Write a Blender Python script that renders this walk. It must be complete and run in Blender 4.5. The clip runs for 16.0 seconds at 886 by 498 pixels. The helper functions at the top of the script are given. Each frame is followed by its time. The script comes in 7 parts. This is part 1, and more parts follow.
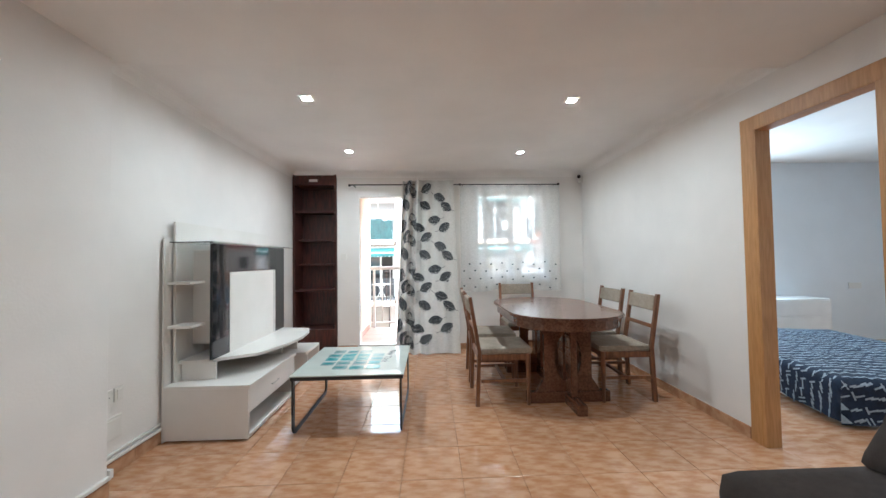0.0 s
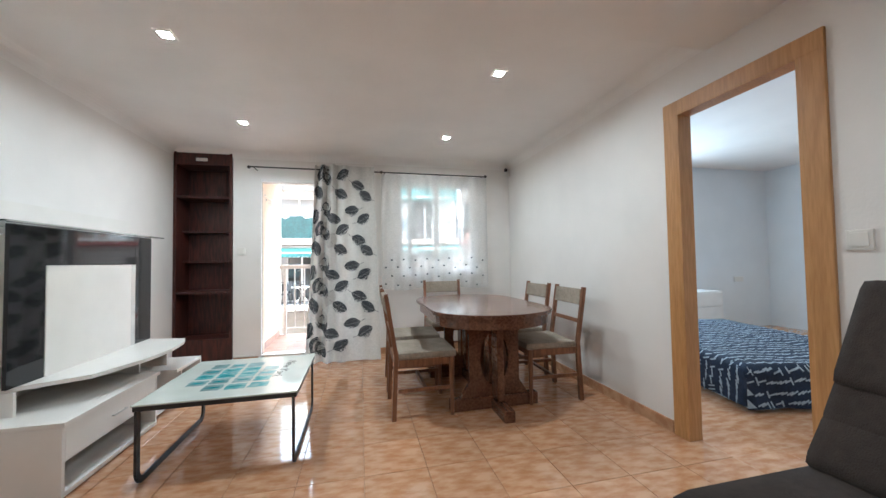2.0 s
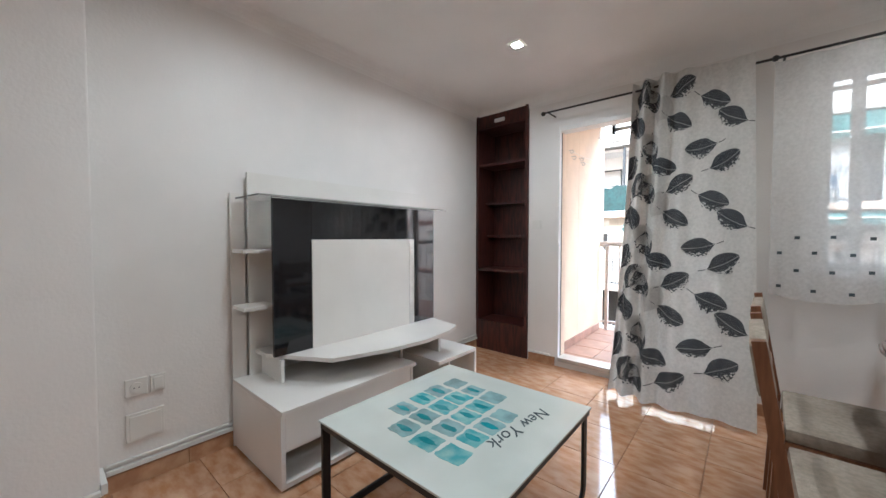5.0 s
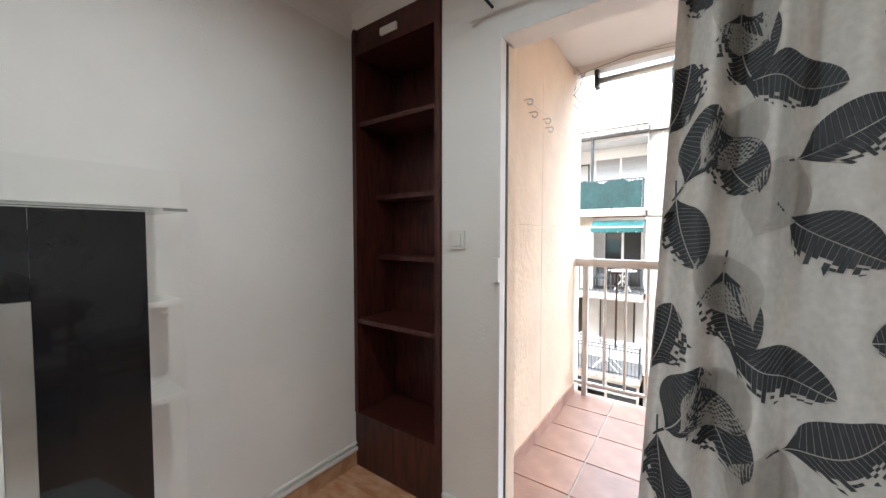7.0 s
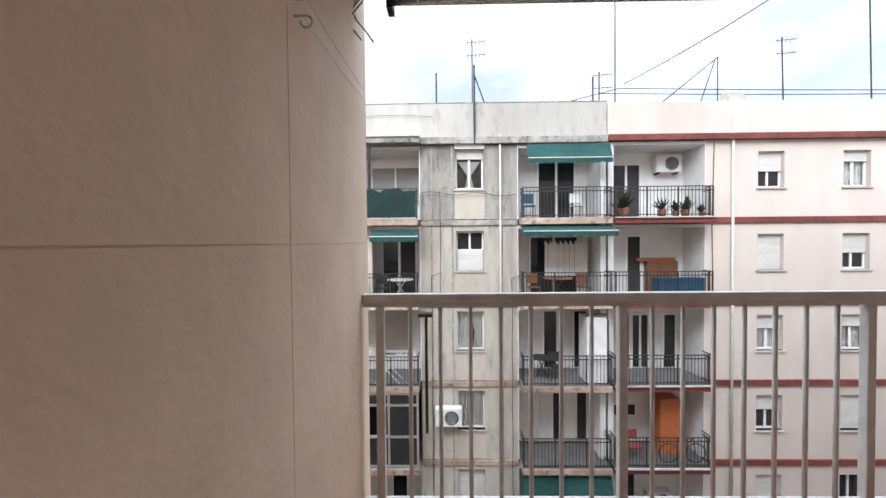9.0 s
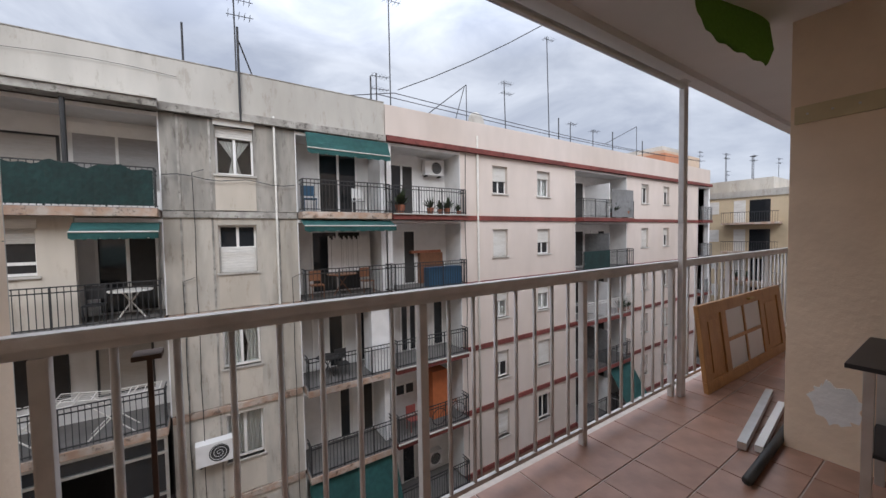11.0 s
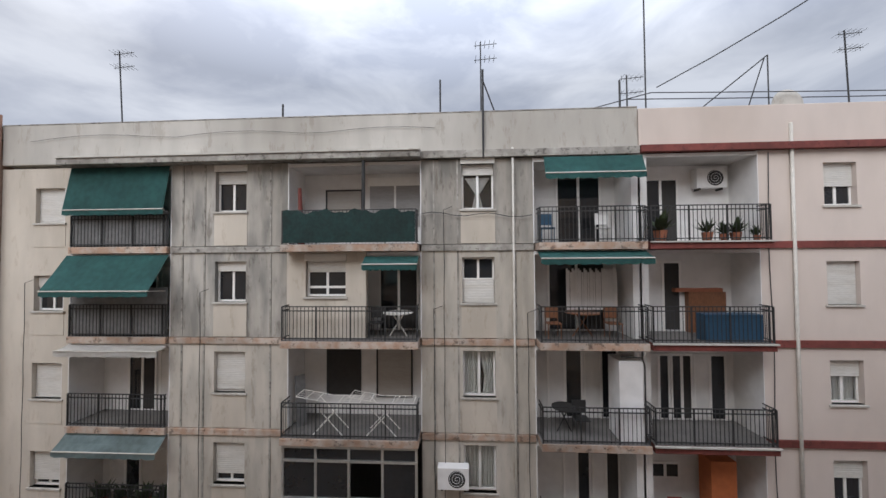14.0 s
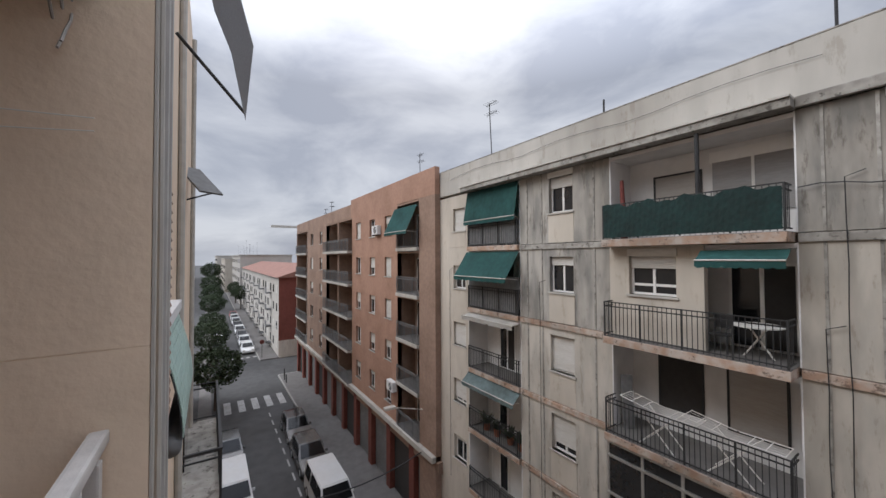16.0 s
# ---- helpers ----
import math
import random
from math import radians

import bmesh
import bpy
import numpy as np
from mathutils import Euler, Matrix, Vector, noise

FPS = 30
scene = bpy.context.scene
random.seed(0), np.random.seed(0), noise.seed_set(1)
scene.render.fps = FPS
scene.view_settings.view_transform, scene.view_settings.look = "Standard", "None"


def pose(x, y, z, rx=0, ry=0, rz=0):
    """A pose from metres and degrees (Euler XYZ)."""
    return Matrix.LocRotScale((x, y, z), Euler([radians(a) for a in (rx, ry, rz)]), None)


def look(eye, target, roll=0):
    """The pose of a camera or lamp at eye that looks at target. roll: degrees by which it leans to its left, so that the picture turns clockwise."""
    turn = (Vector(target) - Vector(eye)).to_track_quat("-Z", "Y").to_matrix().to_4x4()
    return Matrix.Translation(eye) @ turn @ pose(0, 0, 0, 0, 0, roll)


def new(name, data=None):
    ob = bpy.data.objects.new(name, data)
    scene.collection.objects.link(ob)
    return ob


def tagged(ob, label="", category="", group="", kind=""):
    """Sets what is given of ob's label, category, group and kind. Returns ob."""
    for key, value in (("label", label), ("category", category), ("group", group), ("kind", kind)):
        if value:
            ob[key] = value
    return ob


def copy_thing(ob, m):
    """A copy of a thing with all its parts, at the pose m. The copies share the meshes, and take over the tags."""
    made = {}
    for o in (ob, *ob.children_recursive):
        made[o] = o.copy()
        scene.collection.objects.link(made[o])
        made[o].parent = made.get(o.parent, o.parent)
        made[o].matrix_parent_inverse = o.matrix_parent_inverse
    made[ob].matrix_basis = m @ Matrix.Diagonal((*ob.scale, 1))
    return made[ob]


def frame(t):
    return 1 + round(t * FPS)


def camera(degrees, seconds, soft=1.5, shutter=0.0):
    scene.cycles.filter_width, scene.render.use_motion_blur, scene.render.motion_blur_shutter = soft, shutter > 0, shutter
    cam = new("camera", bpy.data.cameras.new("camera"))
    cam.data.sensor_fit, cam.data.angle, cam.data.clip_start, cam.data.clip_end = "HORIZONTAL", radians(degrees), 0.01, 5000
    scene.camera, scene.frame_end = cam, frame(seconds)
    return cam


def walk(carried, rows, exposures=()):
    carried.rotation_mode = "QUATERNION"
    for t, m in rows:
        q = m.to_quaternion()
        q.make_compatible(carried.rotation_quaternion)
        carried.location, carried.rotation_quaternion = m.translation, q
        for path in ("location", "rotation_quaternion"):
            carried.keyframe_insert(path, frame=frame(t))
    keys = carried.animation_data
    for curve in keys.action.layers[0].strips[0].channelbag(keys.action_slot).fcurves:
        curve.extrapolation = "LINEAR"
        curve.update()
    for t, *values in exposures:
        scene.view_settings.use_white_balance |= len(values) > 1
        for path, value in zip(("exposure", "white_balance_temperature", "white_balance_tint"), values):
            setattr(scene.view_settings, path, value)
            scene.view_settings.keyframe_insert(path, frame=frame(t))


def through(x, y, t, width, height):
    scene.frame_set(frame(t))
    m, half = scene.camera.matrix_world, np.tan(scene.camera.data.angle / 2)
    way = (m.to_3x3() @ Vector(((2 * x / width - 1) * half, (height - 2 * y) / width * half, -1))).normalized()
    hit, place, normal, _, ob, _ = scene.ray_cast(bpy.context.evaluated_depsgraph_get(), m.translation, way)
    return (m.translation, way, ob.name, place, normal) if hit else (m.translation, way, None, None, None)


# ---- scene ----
cam = camera(102.7, 16.0)
PATH = [
    (0, (-0.001, 1.560, 1.208), (0.070, 3.558, 1.266), -0.80),
    (0.5, (0.005, 1.577, 1.201), (0.276, 3.557, 1.288), -0.90),
    (1, (0.077, 1.603, 1.179), (0.492, 3.558, 1.219), -1.20),
    (1.5, (0.138, 1.748, 1.159), (0.760, 3.648, 1.220), -1.00),
    (2, (0.150, 1.941, 1.122), (0.603, 3.888, 1.188), -0.90),
    (2.5, (0.195, 2.164, 1.099), (0.250, 4.163, 1.164), -0.60),
    (3, (0.286, 2.391, 1.098), (-0.094, 4.354, 1.148), -0.30),
    (3.5, (0.392, 2.589, 1.120), (-0.335, 4.452, 1.113), -0.20),
    (4, (0.436, 2.791, 1.114), (-0.575, 4.517, 1.110), 0.20),
    (4.5, (0.366, 3.073, 1.129), (-0.870, 4.644, 1.072), 0.10),
    (4.7, (0.342, 3.165, 1.132), (-0.961, 4.681, 1.069), -0.00),
    (7, (-0.314, 5.058, 1.281), (-1.476, 6.684, 1.202), -0.00),
    (8, (-0.552, 5.717, 1.320), (-1.443, 7.507, 1.266), -0.30),
    (8.5, (-0.667, 6.059, 1.341), (-1.214, 7.980, 1.246), -0.10),
    (9, (-0.695, 6.319, 1.340), (-0.723, 8.319, 1.302), -0.50),
    (9.5, (-0.632, 6.384, 1.355), (0.011, 8.275, 1.267), -0.60),
    (10, (-0.636, 6.480, 1.307), (0.404, 8.186, 1.228), -0.90),
    (10.2, (-0.645, 6.494, 1.293), (0.460, 8.158, 1.213), -1.00),
    (12.3, (-0.557, 7.280, 1.463), (0.445, 9.009, 1.391), -0.90),
    (12.5, (-0.518, 7.392, 1.472), (0.436, 9.149, 1.409), -1.00),
    (13, (-0.430, 7.590, 1.474), (0.275, 9.461, 1.463), -0.80),
    (13.5, (-0.407, 7.796, 1.560), (-0.070, 9.766, 1.592), -0.70),
    (14, (-0.391, 7.904, 1.680), (-0.504, 9.899, 1.733), -0.40),
    (14.5, (-0.232, 7.905, 1.720), (-0.867, 9.800, 1.773), -0.40),
    (15, (-0.030, 8.075, 1.765), (-1.187, 9.706, 1.808), -0.30),
    (15.5, (0.215, 8.280, 1.690), (-1.290, 9.597, 1.722), -0.40),
    (16, (0.410, 8.300, 1.625), (-1.260, 9.401, 1.672), -0.30),
]
walk(cam, [(t, look(eye, target, roll)) for t, eye, target, roll in PATH],
     exposures=[(0.0, 4.35, 5300, 0), (3.5, 4.2, 5350, 0), (4.7, 3.95, 5400, 4), (7.0, 3.6, 5600, 2), (8.0, 2.75, 5800, 6), (8.5, 2.55, 5850, 6), (9.0, 1.55, 5850, 6),
                (9.6, 0.92, 6000, 10), (10.2, 0.82, 6000, 10), (12.3, 0.58, 6050, 10), (14.0, 0.5, 6100, 10), (15.5, 0.38, 6150, 10), (16.0, 0.38, 6150, 10)])

# ---- world and light ----
world = bpy.data.worlds.new("world")
scene.world = world
world.use_nodes = True
wt = world.node_tree
wn, wl = wt.nodes, wt.links
sky = wn.new("ShaderNodeTexSky")
sky.sky_type = "NISHITA"
sky.sun_disc = False
sky.sun_elevation, sky.sun_rotation = radians(48), radians(-60)
sky.dust_density, sky.air_density = 3.0, 1.0
coord = wn.new("ShaderNodeTexCoord")
mapping = wn.new("ShaderNodeMapping")
mapping.inputs["Scale"].default_value = (1.0, 1.0, 2.6)
wl.new(coord.outputs["Generated"], mapping.inputs["Vector"])
cloud = wn.new("ShaderNodeTexNoise")
cloud.inputs["Scale"].default_value = 2.9
cloud.inputs["Detail"].default_value = 6.0
cloud.inputs["Roughness"].default_value = 0.55
cloud.inputs["Distortion"].default_value = 0.4
wl.new(mapping.outputs[0], cloud.inputs["Vector"])
ramp = wn.new("ShaderNodeValToRGB")
ramp.color_ramp.elements[0].position, ramp.color_ramp.elements[0].color = 0.36, (5.1, 5.35, 6.1, 1)
ramp.color_ramp.elements[1].position, ramp.color_ramp.elements[1].color = 0.64, (8.6, 8.7, 9.1, 1)
wl.new(cloud.outputs["Fac"], ramp.inputs["Fac"])
mixsky = wn.new("ShaderNodeMix")
mixsky.data_type = "RGBA"
mixsky.inputs["Factor"].default_value = 0.9
wl.new(sky.outputs[0], mixsky.inputs[6])
wl.new(ramp.outputs[0], mixsky.inputs[7])
wn["Background"].inputs["Strength"].default_value = 0.066
split = wn.new("ShaderNodeSeparateXYZ")
wl.new(coord.outputs["Generated"], split.inputs[0])
rise = wn.new("ShaderNodeMapRange")  # an overcast sky is brighter towards its zenith
rise.inputs["From Min"].default_value, rise.inputs["From Max"].default_value = 0.42, 1.0
rise.inputs["To Min"].default_value, rise.inputs["To Max"].default_value = 0.92, 3.9
wl.new(split.outputs["Z"], rise.inputs["Value"])
scaled = wn.new("ShaderNodeVectorMath")
scaled.operation = "SCALE"
wl.new(mixsky.outputs[2], scaled.inputs[0])
wl.new(rise.outputs[0], scaled.inputs["Scale"])
wl.new(scaled.outputs[0], wn["Background"].inputs["Color"])

sun_data = bpy.data.lights.new("sun", "SUN")
sun_data.energy, sun_data.angle, sun_data.color = 1.5, radians(40), (1.0, 0.97, 0.93)
sun = new("sun", sun_data)
sun.matrix_world = look((-20, -30, 45), (0, 15, 0))


# ---- materials ----
def mat(name, color, rough=0.6, metal=0.0, spec=0.5, grain=8.0, vary=0.12, bump=0.15, bumpscale=None, second=None, stain=0.0,
        stretch=(1, 1, 1), perobj=0.0, coat=0.0, fleck=0.0):
    """A painted or solid surface: two scales of colour variation and a fine relief, in object space."""
    m = bpy.data.materials.new(name)
    m.use_nodes = True
    nt = m.node_tree
    b = nt.nodes["Principled BSDF"]
    b.inputs["Roughness"].default_value, b.inputs["Metallic"].default_value = rough, metal
    b.inputs["Specular IOR Level"].default_value = spec
    if coat:
        b.inputs["Coat Weight"].default_value, b.inputs["Coat Roughness"].default_value = coat, 0.06
    tc = nt.nodes.new("ShaderNodeTexCoord")
    mp = nt.nodes.new("ShaderNodeMapping")
    mp.inputs["Scale"].default_value = stretch
    nt.links.new(tc.outputs["Object"], mp.inputs["Vector"])
    n1 = nt.nodes.new("ShaderNodeTexNoise")
    n1.inputs["Scale"].default_value, n1.inputs["Detail"].default_value = grain, 6.0
    n2 = nt.nodes.new("ShaderNodeTexNoise")
    n2.inputs["Scale"].default_value, n2.inputs["Detail"].default_value = grain * 0.13, 4.0
    for n in (n1, n2):
        nt.links.new(mp.outputs[0], n.inputs["Vector"])
    r1 = nt.nodes.new("ShaderNodeValToRGB")
    c2 = second or tuple(c * (1 - vary) for c in color)
    r1.color_ramp.elements[0].position, r1.color_ramp.elements[0].color = 0.36, (*c2, 1)
    r1.color_ramp.elements[1].position, r1.color_ramp.elements[1].color = 0.62, (*color, 1)
    nt.links.new(n1.outputs["Fac"], r1.inputs["Fac"])
    r2 = nt.nodes.new("ShaderNodeValToRGB")
    low = 1 - vary - stain
    r2.color_ramp.elements[0].position, r2.color_ramp.elements[0].color = 0.33, (low, low * 0.98, low * 0.95, 1)
    r2.color_ramp.elements[1].position, r2.color_ramp.elements[1].color = 0.58, (1, 1, 1, 1)
    nt.links.new(n2.outputs["Fac"], r2.inputs["Fac"])
    mx = nt.nodes.new("ShaderNodeMix")
    mx.data_type, mx.blend_type = "RGBA", "MULTIPLY"
    mx.inputs["Factor"].default_value = 1.0
    nt.links.new(r1.outputs[0], mx.inputs[6])
    nt.links.new(r2.outputs[0], mx.inputs[7])
    out = mx.outputs[2]
    if perobj:
        oi = nt.nodes.new("ShaderNodeObjectInfo")
        mr = nt.nodes.new("ShaderNodeMapRange")
        mr.inputs["To Min"].default_value, mr.inputs["To Max"].default_value = 1 - perobj, 1 + perobj
        nt.links.new(oi.outputs["Random"], mr.inputs["Value"])
        m2 = nt.nodes.new("ShaderNodeMix")
        m2.data_type, m2.blend_type = "RGBA", "MULTIPLY"
        m2.inputs["Factor"].default_value = 1.0
        nt.links.new(out, m2.inputs[6])
        nt.links.new(mr.outputs[0], m2.inputs[7])
        out = m2.outputs[2]
    if fleck:
        n4 = nt.nodes.new("ShaderNodeTexNoise")
        n4.inputs["Scale"].default_value, n4.inputs["Detail"].default_value, n4.inputs["Roughness"].default_value = grain * 1.4, 12.0, 0.72
        nt.links.new(mp.outputs[0], n4.inputs["Vector"])
        r4 = nt.nodes.new("ShaderNodeValToRGB")
        low = 1 - fleck
        r4.color_ramp.elements[0].position, r4.color_ramp.elements[0].color = 0.385, (low, low * 0.97, low * 0.94, 1)
        r4.color_ramp.elements[1].position, r4.color_ramp.elements[1].color = 0.45, (1, 1, 1, 1)
        nt.links.new(n4.outputs["Fac"], r4.inputs["Fac"])
        m4 = nt.nodes.new("ShaderNodeMix")
        m4.data_type, m4.blend_type = "RGBA", "MULTIPLY"
        m4.inputs["Factor"].default_value = 1.0
        nt.links.new(out, m4.inputs[6])
        nt.links.new(r4.outputs[0], m4.inputs[7])
        out = m4.outputs[2]
    nt.links.new(out, b.inputs["Base Color"])
    if bump:
        n3 = nt.nodes.new("ShaderNodeTexNoise")
        n3.inputs["Scale"].default_value, n3.inputs["Detail"].default_value = bumpscale or grain * 6, 4.0
        nt.links.new(mp.outputs[0], n3.inputs["Vector"])
        bp = nt.nodes.new("ShaderNodeBump")
        bp.inputs["Strength"].default_value, bp.inputs["Distance"].default_value = bump, 0.01
        nt.links.new(n3.outputs["Fac"], bp.inputs["Height"])
        nt.links.new(bp.outputs[0], b.inputs["Normal"])
    return m


def glass_mat(name, tint=(0.95, 0.98, 0.97), rough=0.0):
    m = bpy.data.materials.new(name)
    m.use_nodes = True
    b = m.node_tree.nodes["Principled BSDF"]
    b.inputs["Base Color"].default_value = (*tint, 1)
    b.inputs["Roughness"].default_value = rough
    b.inputs["Transmission Weight"].default_value = 1.0
    b.inputs["IOR"].default_value = 1.45
    return m


def cloth_mat(name, color, through, clear):
    """Thin cloth: reflects, lets light glow through, and is partly open between its threads."""
    m = bpy.data.materials.new(name)
    m.use_nodes = True
    nt = m.node_tree
    nt.nodes.remove(nt.nodes["Principled BSDF"])
    out = nt.nodes["Material Output"]
    d, t, tr = (nt.nodes.new("ShaderNodeBsdf" + k) for k in ("Diffuse", "Translucent", "Transparent"))
    wv = nt.nodes.new("ShaderNodeTexNoise")
    wv.inputs["Scale"].default_value = 60
    rp = nt.nodes.new("ShaderNodeValToRGB")
    rp.color_ramp.elements[0].position, rp.color_ramp.elements[0].color = 0.3, (*[c * 0.86 for c in color], 1)
    rp.color_ramp.elements[1].position, rp.color_ramp.elements[1].color = 0.7, (*color, 1)
    tc = nt.nodes.new("ShaderNodeTexCoord")
    nt.links.new(tc.outputs["Object"], wv.inputs["Vector"])
    nt.links.new(wv.outputs["Fac"], rp.inputs["Fac"])
    for n in (d, t):
        nt.links.new(rp.outputs[0], n.inputs["Color"])
    m1, m2 = nt.nodes.new("ShaderNodeMixShader"), nt.nodes.new("ShaderNodeMixShader")
    m1.inputs[0].default_value, m2.inputs[0].default_value = through, clear
    nt.links.new(d.outputs[0], m1.inputs[1])
    nt.links.new(t.outputs[0], m1.inputs[2])
    nt.links.new(m1.outputs[0], m2.inputs[1])
    nt.links.new(tr.outputs[0], m2.inputs[2])
    nt.links.new(m2.outputs[0], out.inputs["Surface"])
    return m


def lamp_mat(name, color, strength):
    m = bpy.data.materials.new(name)
    m.use_nodes = True
    b = m.node_tree.nodes["Principled BSDF"]
    b.inputs["Emission Color"].default_value, b.inputs["Emission Strength"].default_value = (*color, 1), strength
    return m


WALL = mat("wall_paint", (0.8, 0.77, 0.74), 0.55, grain=3, vary=0.04, bump=0.12, bumpscale=70)
CEIL = mat("ceiling_paint", (0.86, 0.84, 0.815), 0.7, grain=2.5, vary=0.04, bump=0.1, bumpscale=50)
BEDWALL = mat("bedroom_paint", (0.78, 0.8, 0.82), 0.6, grain=3, vary=0.03, bump=0.1, bumpscale=70)
PEACH = mat("peach_paint", (0.84, 0.67, 0.5), 0.75, grain=4, vary=0.08, bump=0.35, bumpscale=26, stain=0.05)
TILE = mat("floor_tile_glaze", (0.46, 0.22, 0.105), 0.065, spec=0.85, grain=9, second=(0.6, 0.37, 0.23), vary=0.1, bump=0.012, bumpscale=12,
           stretch=(1, 2.2, 1), perobj=0.05)
GROUT = mat("grout", (0.5, 0.3, 0.18), 0.8, grain=20)
SKIRT = mat("skirting_tile", (0.42, 0.22, 0.12), 0.25, grain=14, second=(0.55, 0.34, 0.2), perobj=0.05, bump=0.03)
BTILE = mat("terracotta_tile", (0.42, 0.235, 0.165), 0.33, grain=7, vary=0.22, stain=0.12, perobj=0.12, bump=0.06)
BGROUT = mat("pale_grout", (0.5, 0.43, 0.37), 0.9, grain=20)
ALU = mat("aluminium", (0.62, 0.62, 0.6), 0.35, 0.75, grain=12, vary=0.1, bump=0.04)
WHITEP = mat("white_lacquer", (0.8, 0.79, 0.77), 0.4, grain=6, vary=0.05, bump=0.04)
RAILP = mat("rail_paint", (0.66, 0.63, 0.6), 0.42, grain=14, vary=0.12, bump=0.1, stain=0.1)
MELA = mat("white_melamine", (0.78, 0.75, 0.71), 0.3, grain=5, vary=0.04, bump=0.03)
BLACKG = mat("black_gloss_panel", (0.014, 0.014, 0.016), 0.06, grain=4, bump=0)
OAK = mat("honey_oak", (0.52, 0.275, 0.105), 0.42, grain=10, second=(0.43, 0.215, 0.075), stretch=(9, 9, 0.8), bump=0.08)
DARKW = mat("dark_red_wood", (0.080, 0.020, 0.014), 0.38, grain=9, second=(0.026, 0.008, 0.006), stretch=(6, 6, 0.7), bump=0.07)
TABLEW = mat("brown_table_wood", (0.17, 0.075, 0.042), 0.22, grain=8, second=(0.105, 0.042, 0.024), stretch=(8, 0.8, 8), bump=0.04, coat=0.3)
CHAIRW = mat("brown_chair_wood", (0.24, 0.105, 0.05), 0.38, grain=10, second=(0.15, 0.062, 0.03), stretch=(6, 6, 0.8), bump=0.06)
SEATC = mat("taupe_chair_cloth", (0.36, 0.3, 0.235), 0.9, grain=60, vary=0.2, bump=0.4, bumpscale=260)
SOFAC = mat("brown_sofa_cloth", (0.045, 0.032, 0.026), 0.95, grain=30, vary=0.25, bump=0.5, bumpscale=220)
STEEL = mat("black_steel", (0.03, 0.03, 0.032), 0.42, 0.3, grain=14, bump=0.05)
DARKM = mat("dark_metal", (0.05, 0.048, 0.045), 0.5, 0.5, grain=14, bump=0.08)
PLAST = mat("white_plastic", (0.76, 0.74, 0.7), 0.35, grain=6, vary=0.03, bump=0.02)
CABLE = mat("grey_cable", (0.45, 0.43, 0.4), 0.5, grain=10, bump=0.05)
BLACKR = mat("black_rubber", (0.02, 0.02, 0.022), 0.6, grain=10, bump=0.05)
GLASS = glass_mat("window_glass")
CURT = cloth_mat("curtain_cloth", (0.68, 0.66, 0.62), 0.3, 0.0)
CURTP = cloth_mat("leaf_print", (0.085, 0.09, 0.096), 0.08, 0.0)
CURTS = cloth_mat("pale_leaf_print", (0.57, 0.545, 0.51), 0.28, 0.0)
LACE = cloth_mat("lace", (0.88, 0.87, 0.85), 0.62, 0.36)
LAMP = lamp_mat("downlight_glow", (1.0, 0.95, 0.86), 26.0)
TEALPRINT = mat("teal_print", (0.09, 0.37, 0.4), 0.15, grain=16, second=(0.3, 0.53, 0.52), vary=0.25, bump=0)
DEEPTEAL = mat("deep_teal_print", (0.025, 0.25, 0.29), 0.15, grain=22, second=(0.05, 0.33, 0.36), vary=0.3, bump=0)
GREYPRINT = mat("grey_print", (0.3, 0.47, 0.48), 0.15, grain=16, vary=0.3, bump=0)
INK = mat("ink", (0.08, 0.1, 0.11), 0.2, bump=0)
TABGLASS = mat("white_backed_glass", (0.6, 0.64, 0.6), 0.05, spec=0.7, grain=5, vary=0.06, bump=0)
BRASS = mat("brass", (0.55, 0.38, 0.12), 0.3, 0.9, grain=14, bump=0.03)
GREENC = cloth_mat("green_awning_cloth", (0.2, 0.34, 0.06), 0.45, 0.0)


# ---- building helpers ----
def box(bm, x0, y0, z0, x1, y1, z1, bevel=0.0):
    made = bmesh.ops.create_cube(bm, size=1)["verts"]
    for v in made:
        v.co = Vector(((x0 + x1) / 2 + v.co.x * (x1 - x0), (y0 + y1) / 2 + v.co.y * (y1 - y0), (z0 + z1) / 2 + v.co.z * (z1 - z0)))
    if bevel:
        edges = list({e for v in made for e in v.link_edges})
        bmesh.ops.bevel(bm, geom=edges, offset=bevel, segments=2, affect="EDGES", profile=0.7)
    return bm


def rod(bm, p, q, r, seg=8, r2=None):
    p, q = Vector(p), Vector(q)
    m = Matrix.Translation((p + q) / 2) @ (q - p).to_track_quat("Z", "Y").to_matrix().to_4x4()
    bmesh.ops.create_cone(bm, cap_ends=True, segments=seg, radius1=r, radius2=r if r2 is None else r2, depth=(q - p).length, matrix=m)
    return bm


def bar(bm, p, q, w, h=None):
    """A square-section bar from p to q."""
    p, q = Vector(p), Vector(q)
    m = Matrix.Translation((p + q) / 2) @ (q - p).to_track_quat("Z", "Y").to_matrix().to_4x4()
    bmesh.ops.create_cube(bm, size=1, matrix=m @ Matrix.Diagonal((w, h or w, (q - p).length, 1)))
    return bm


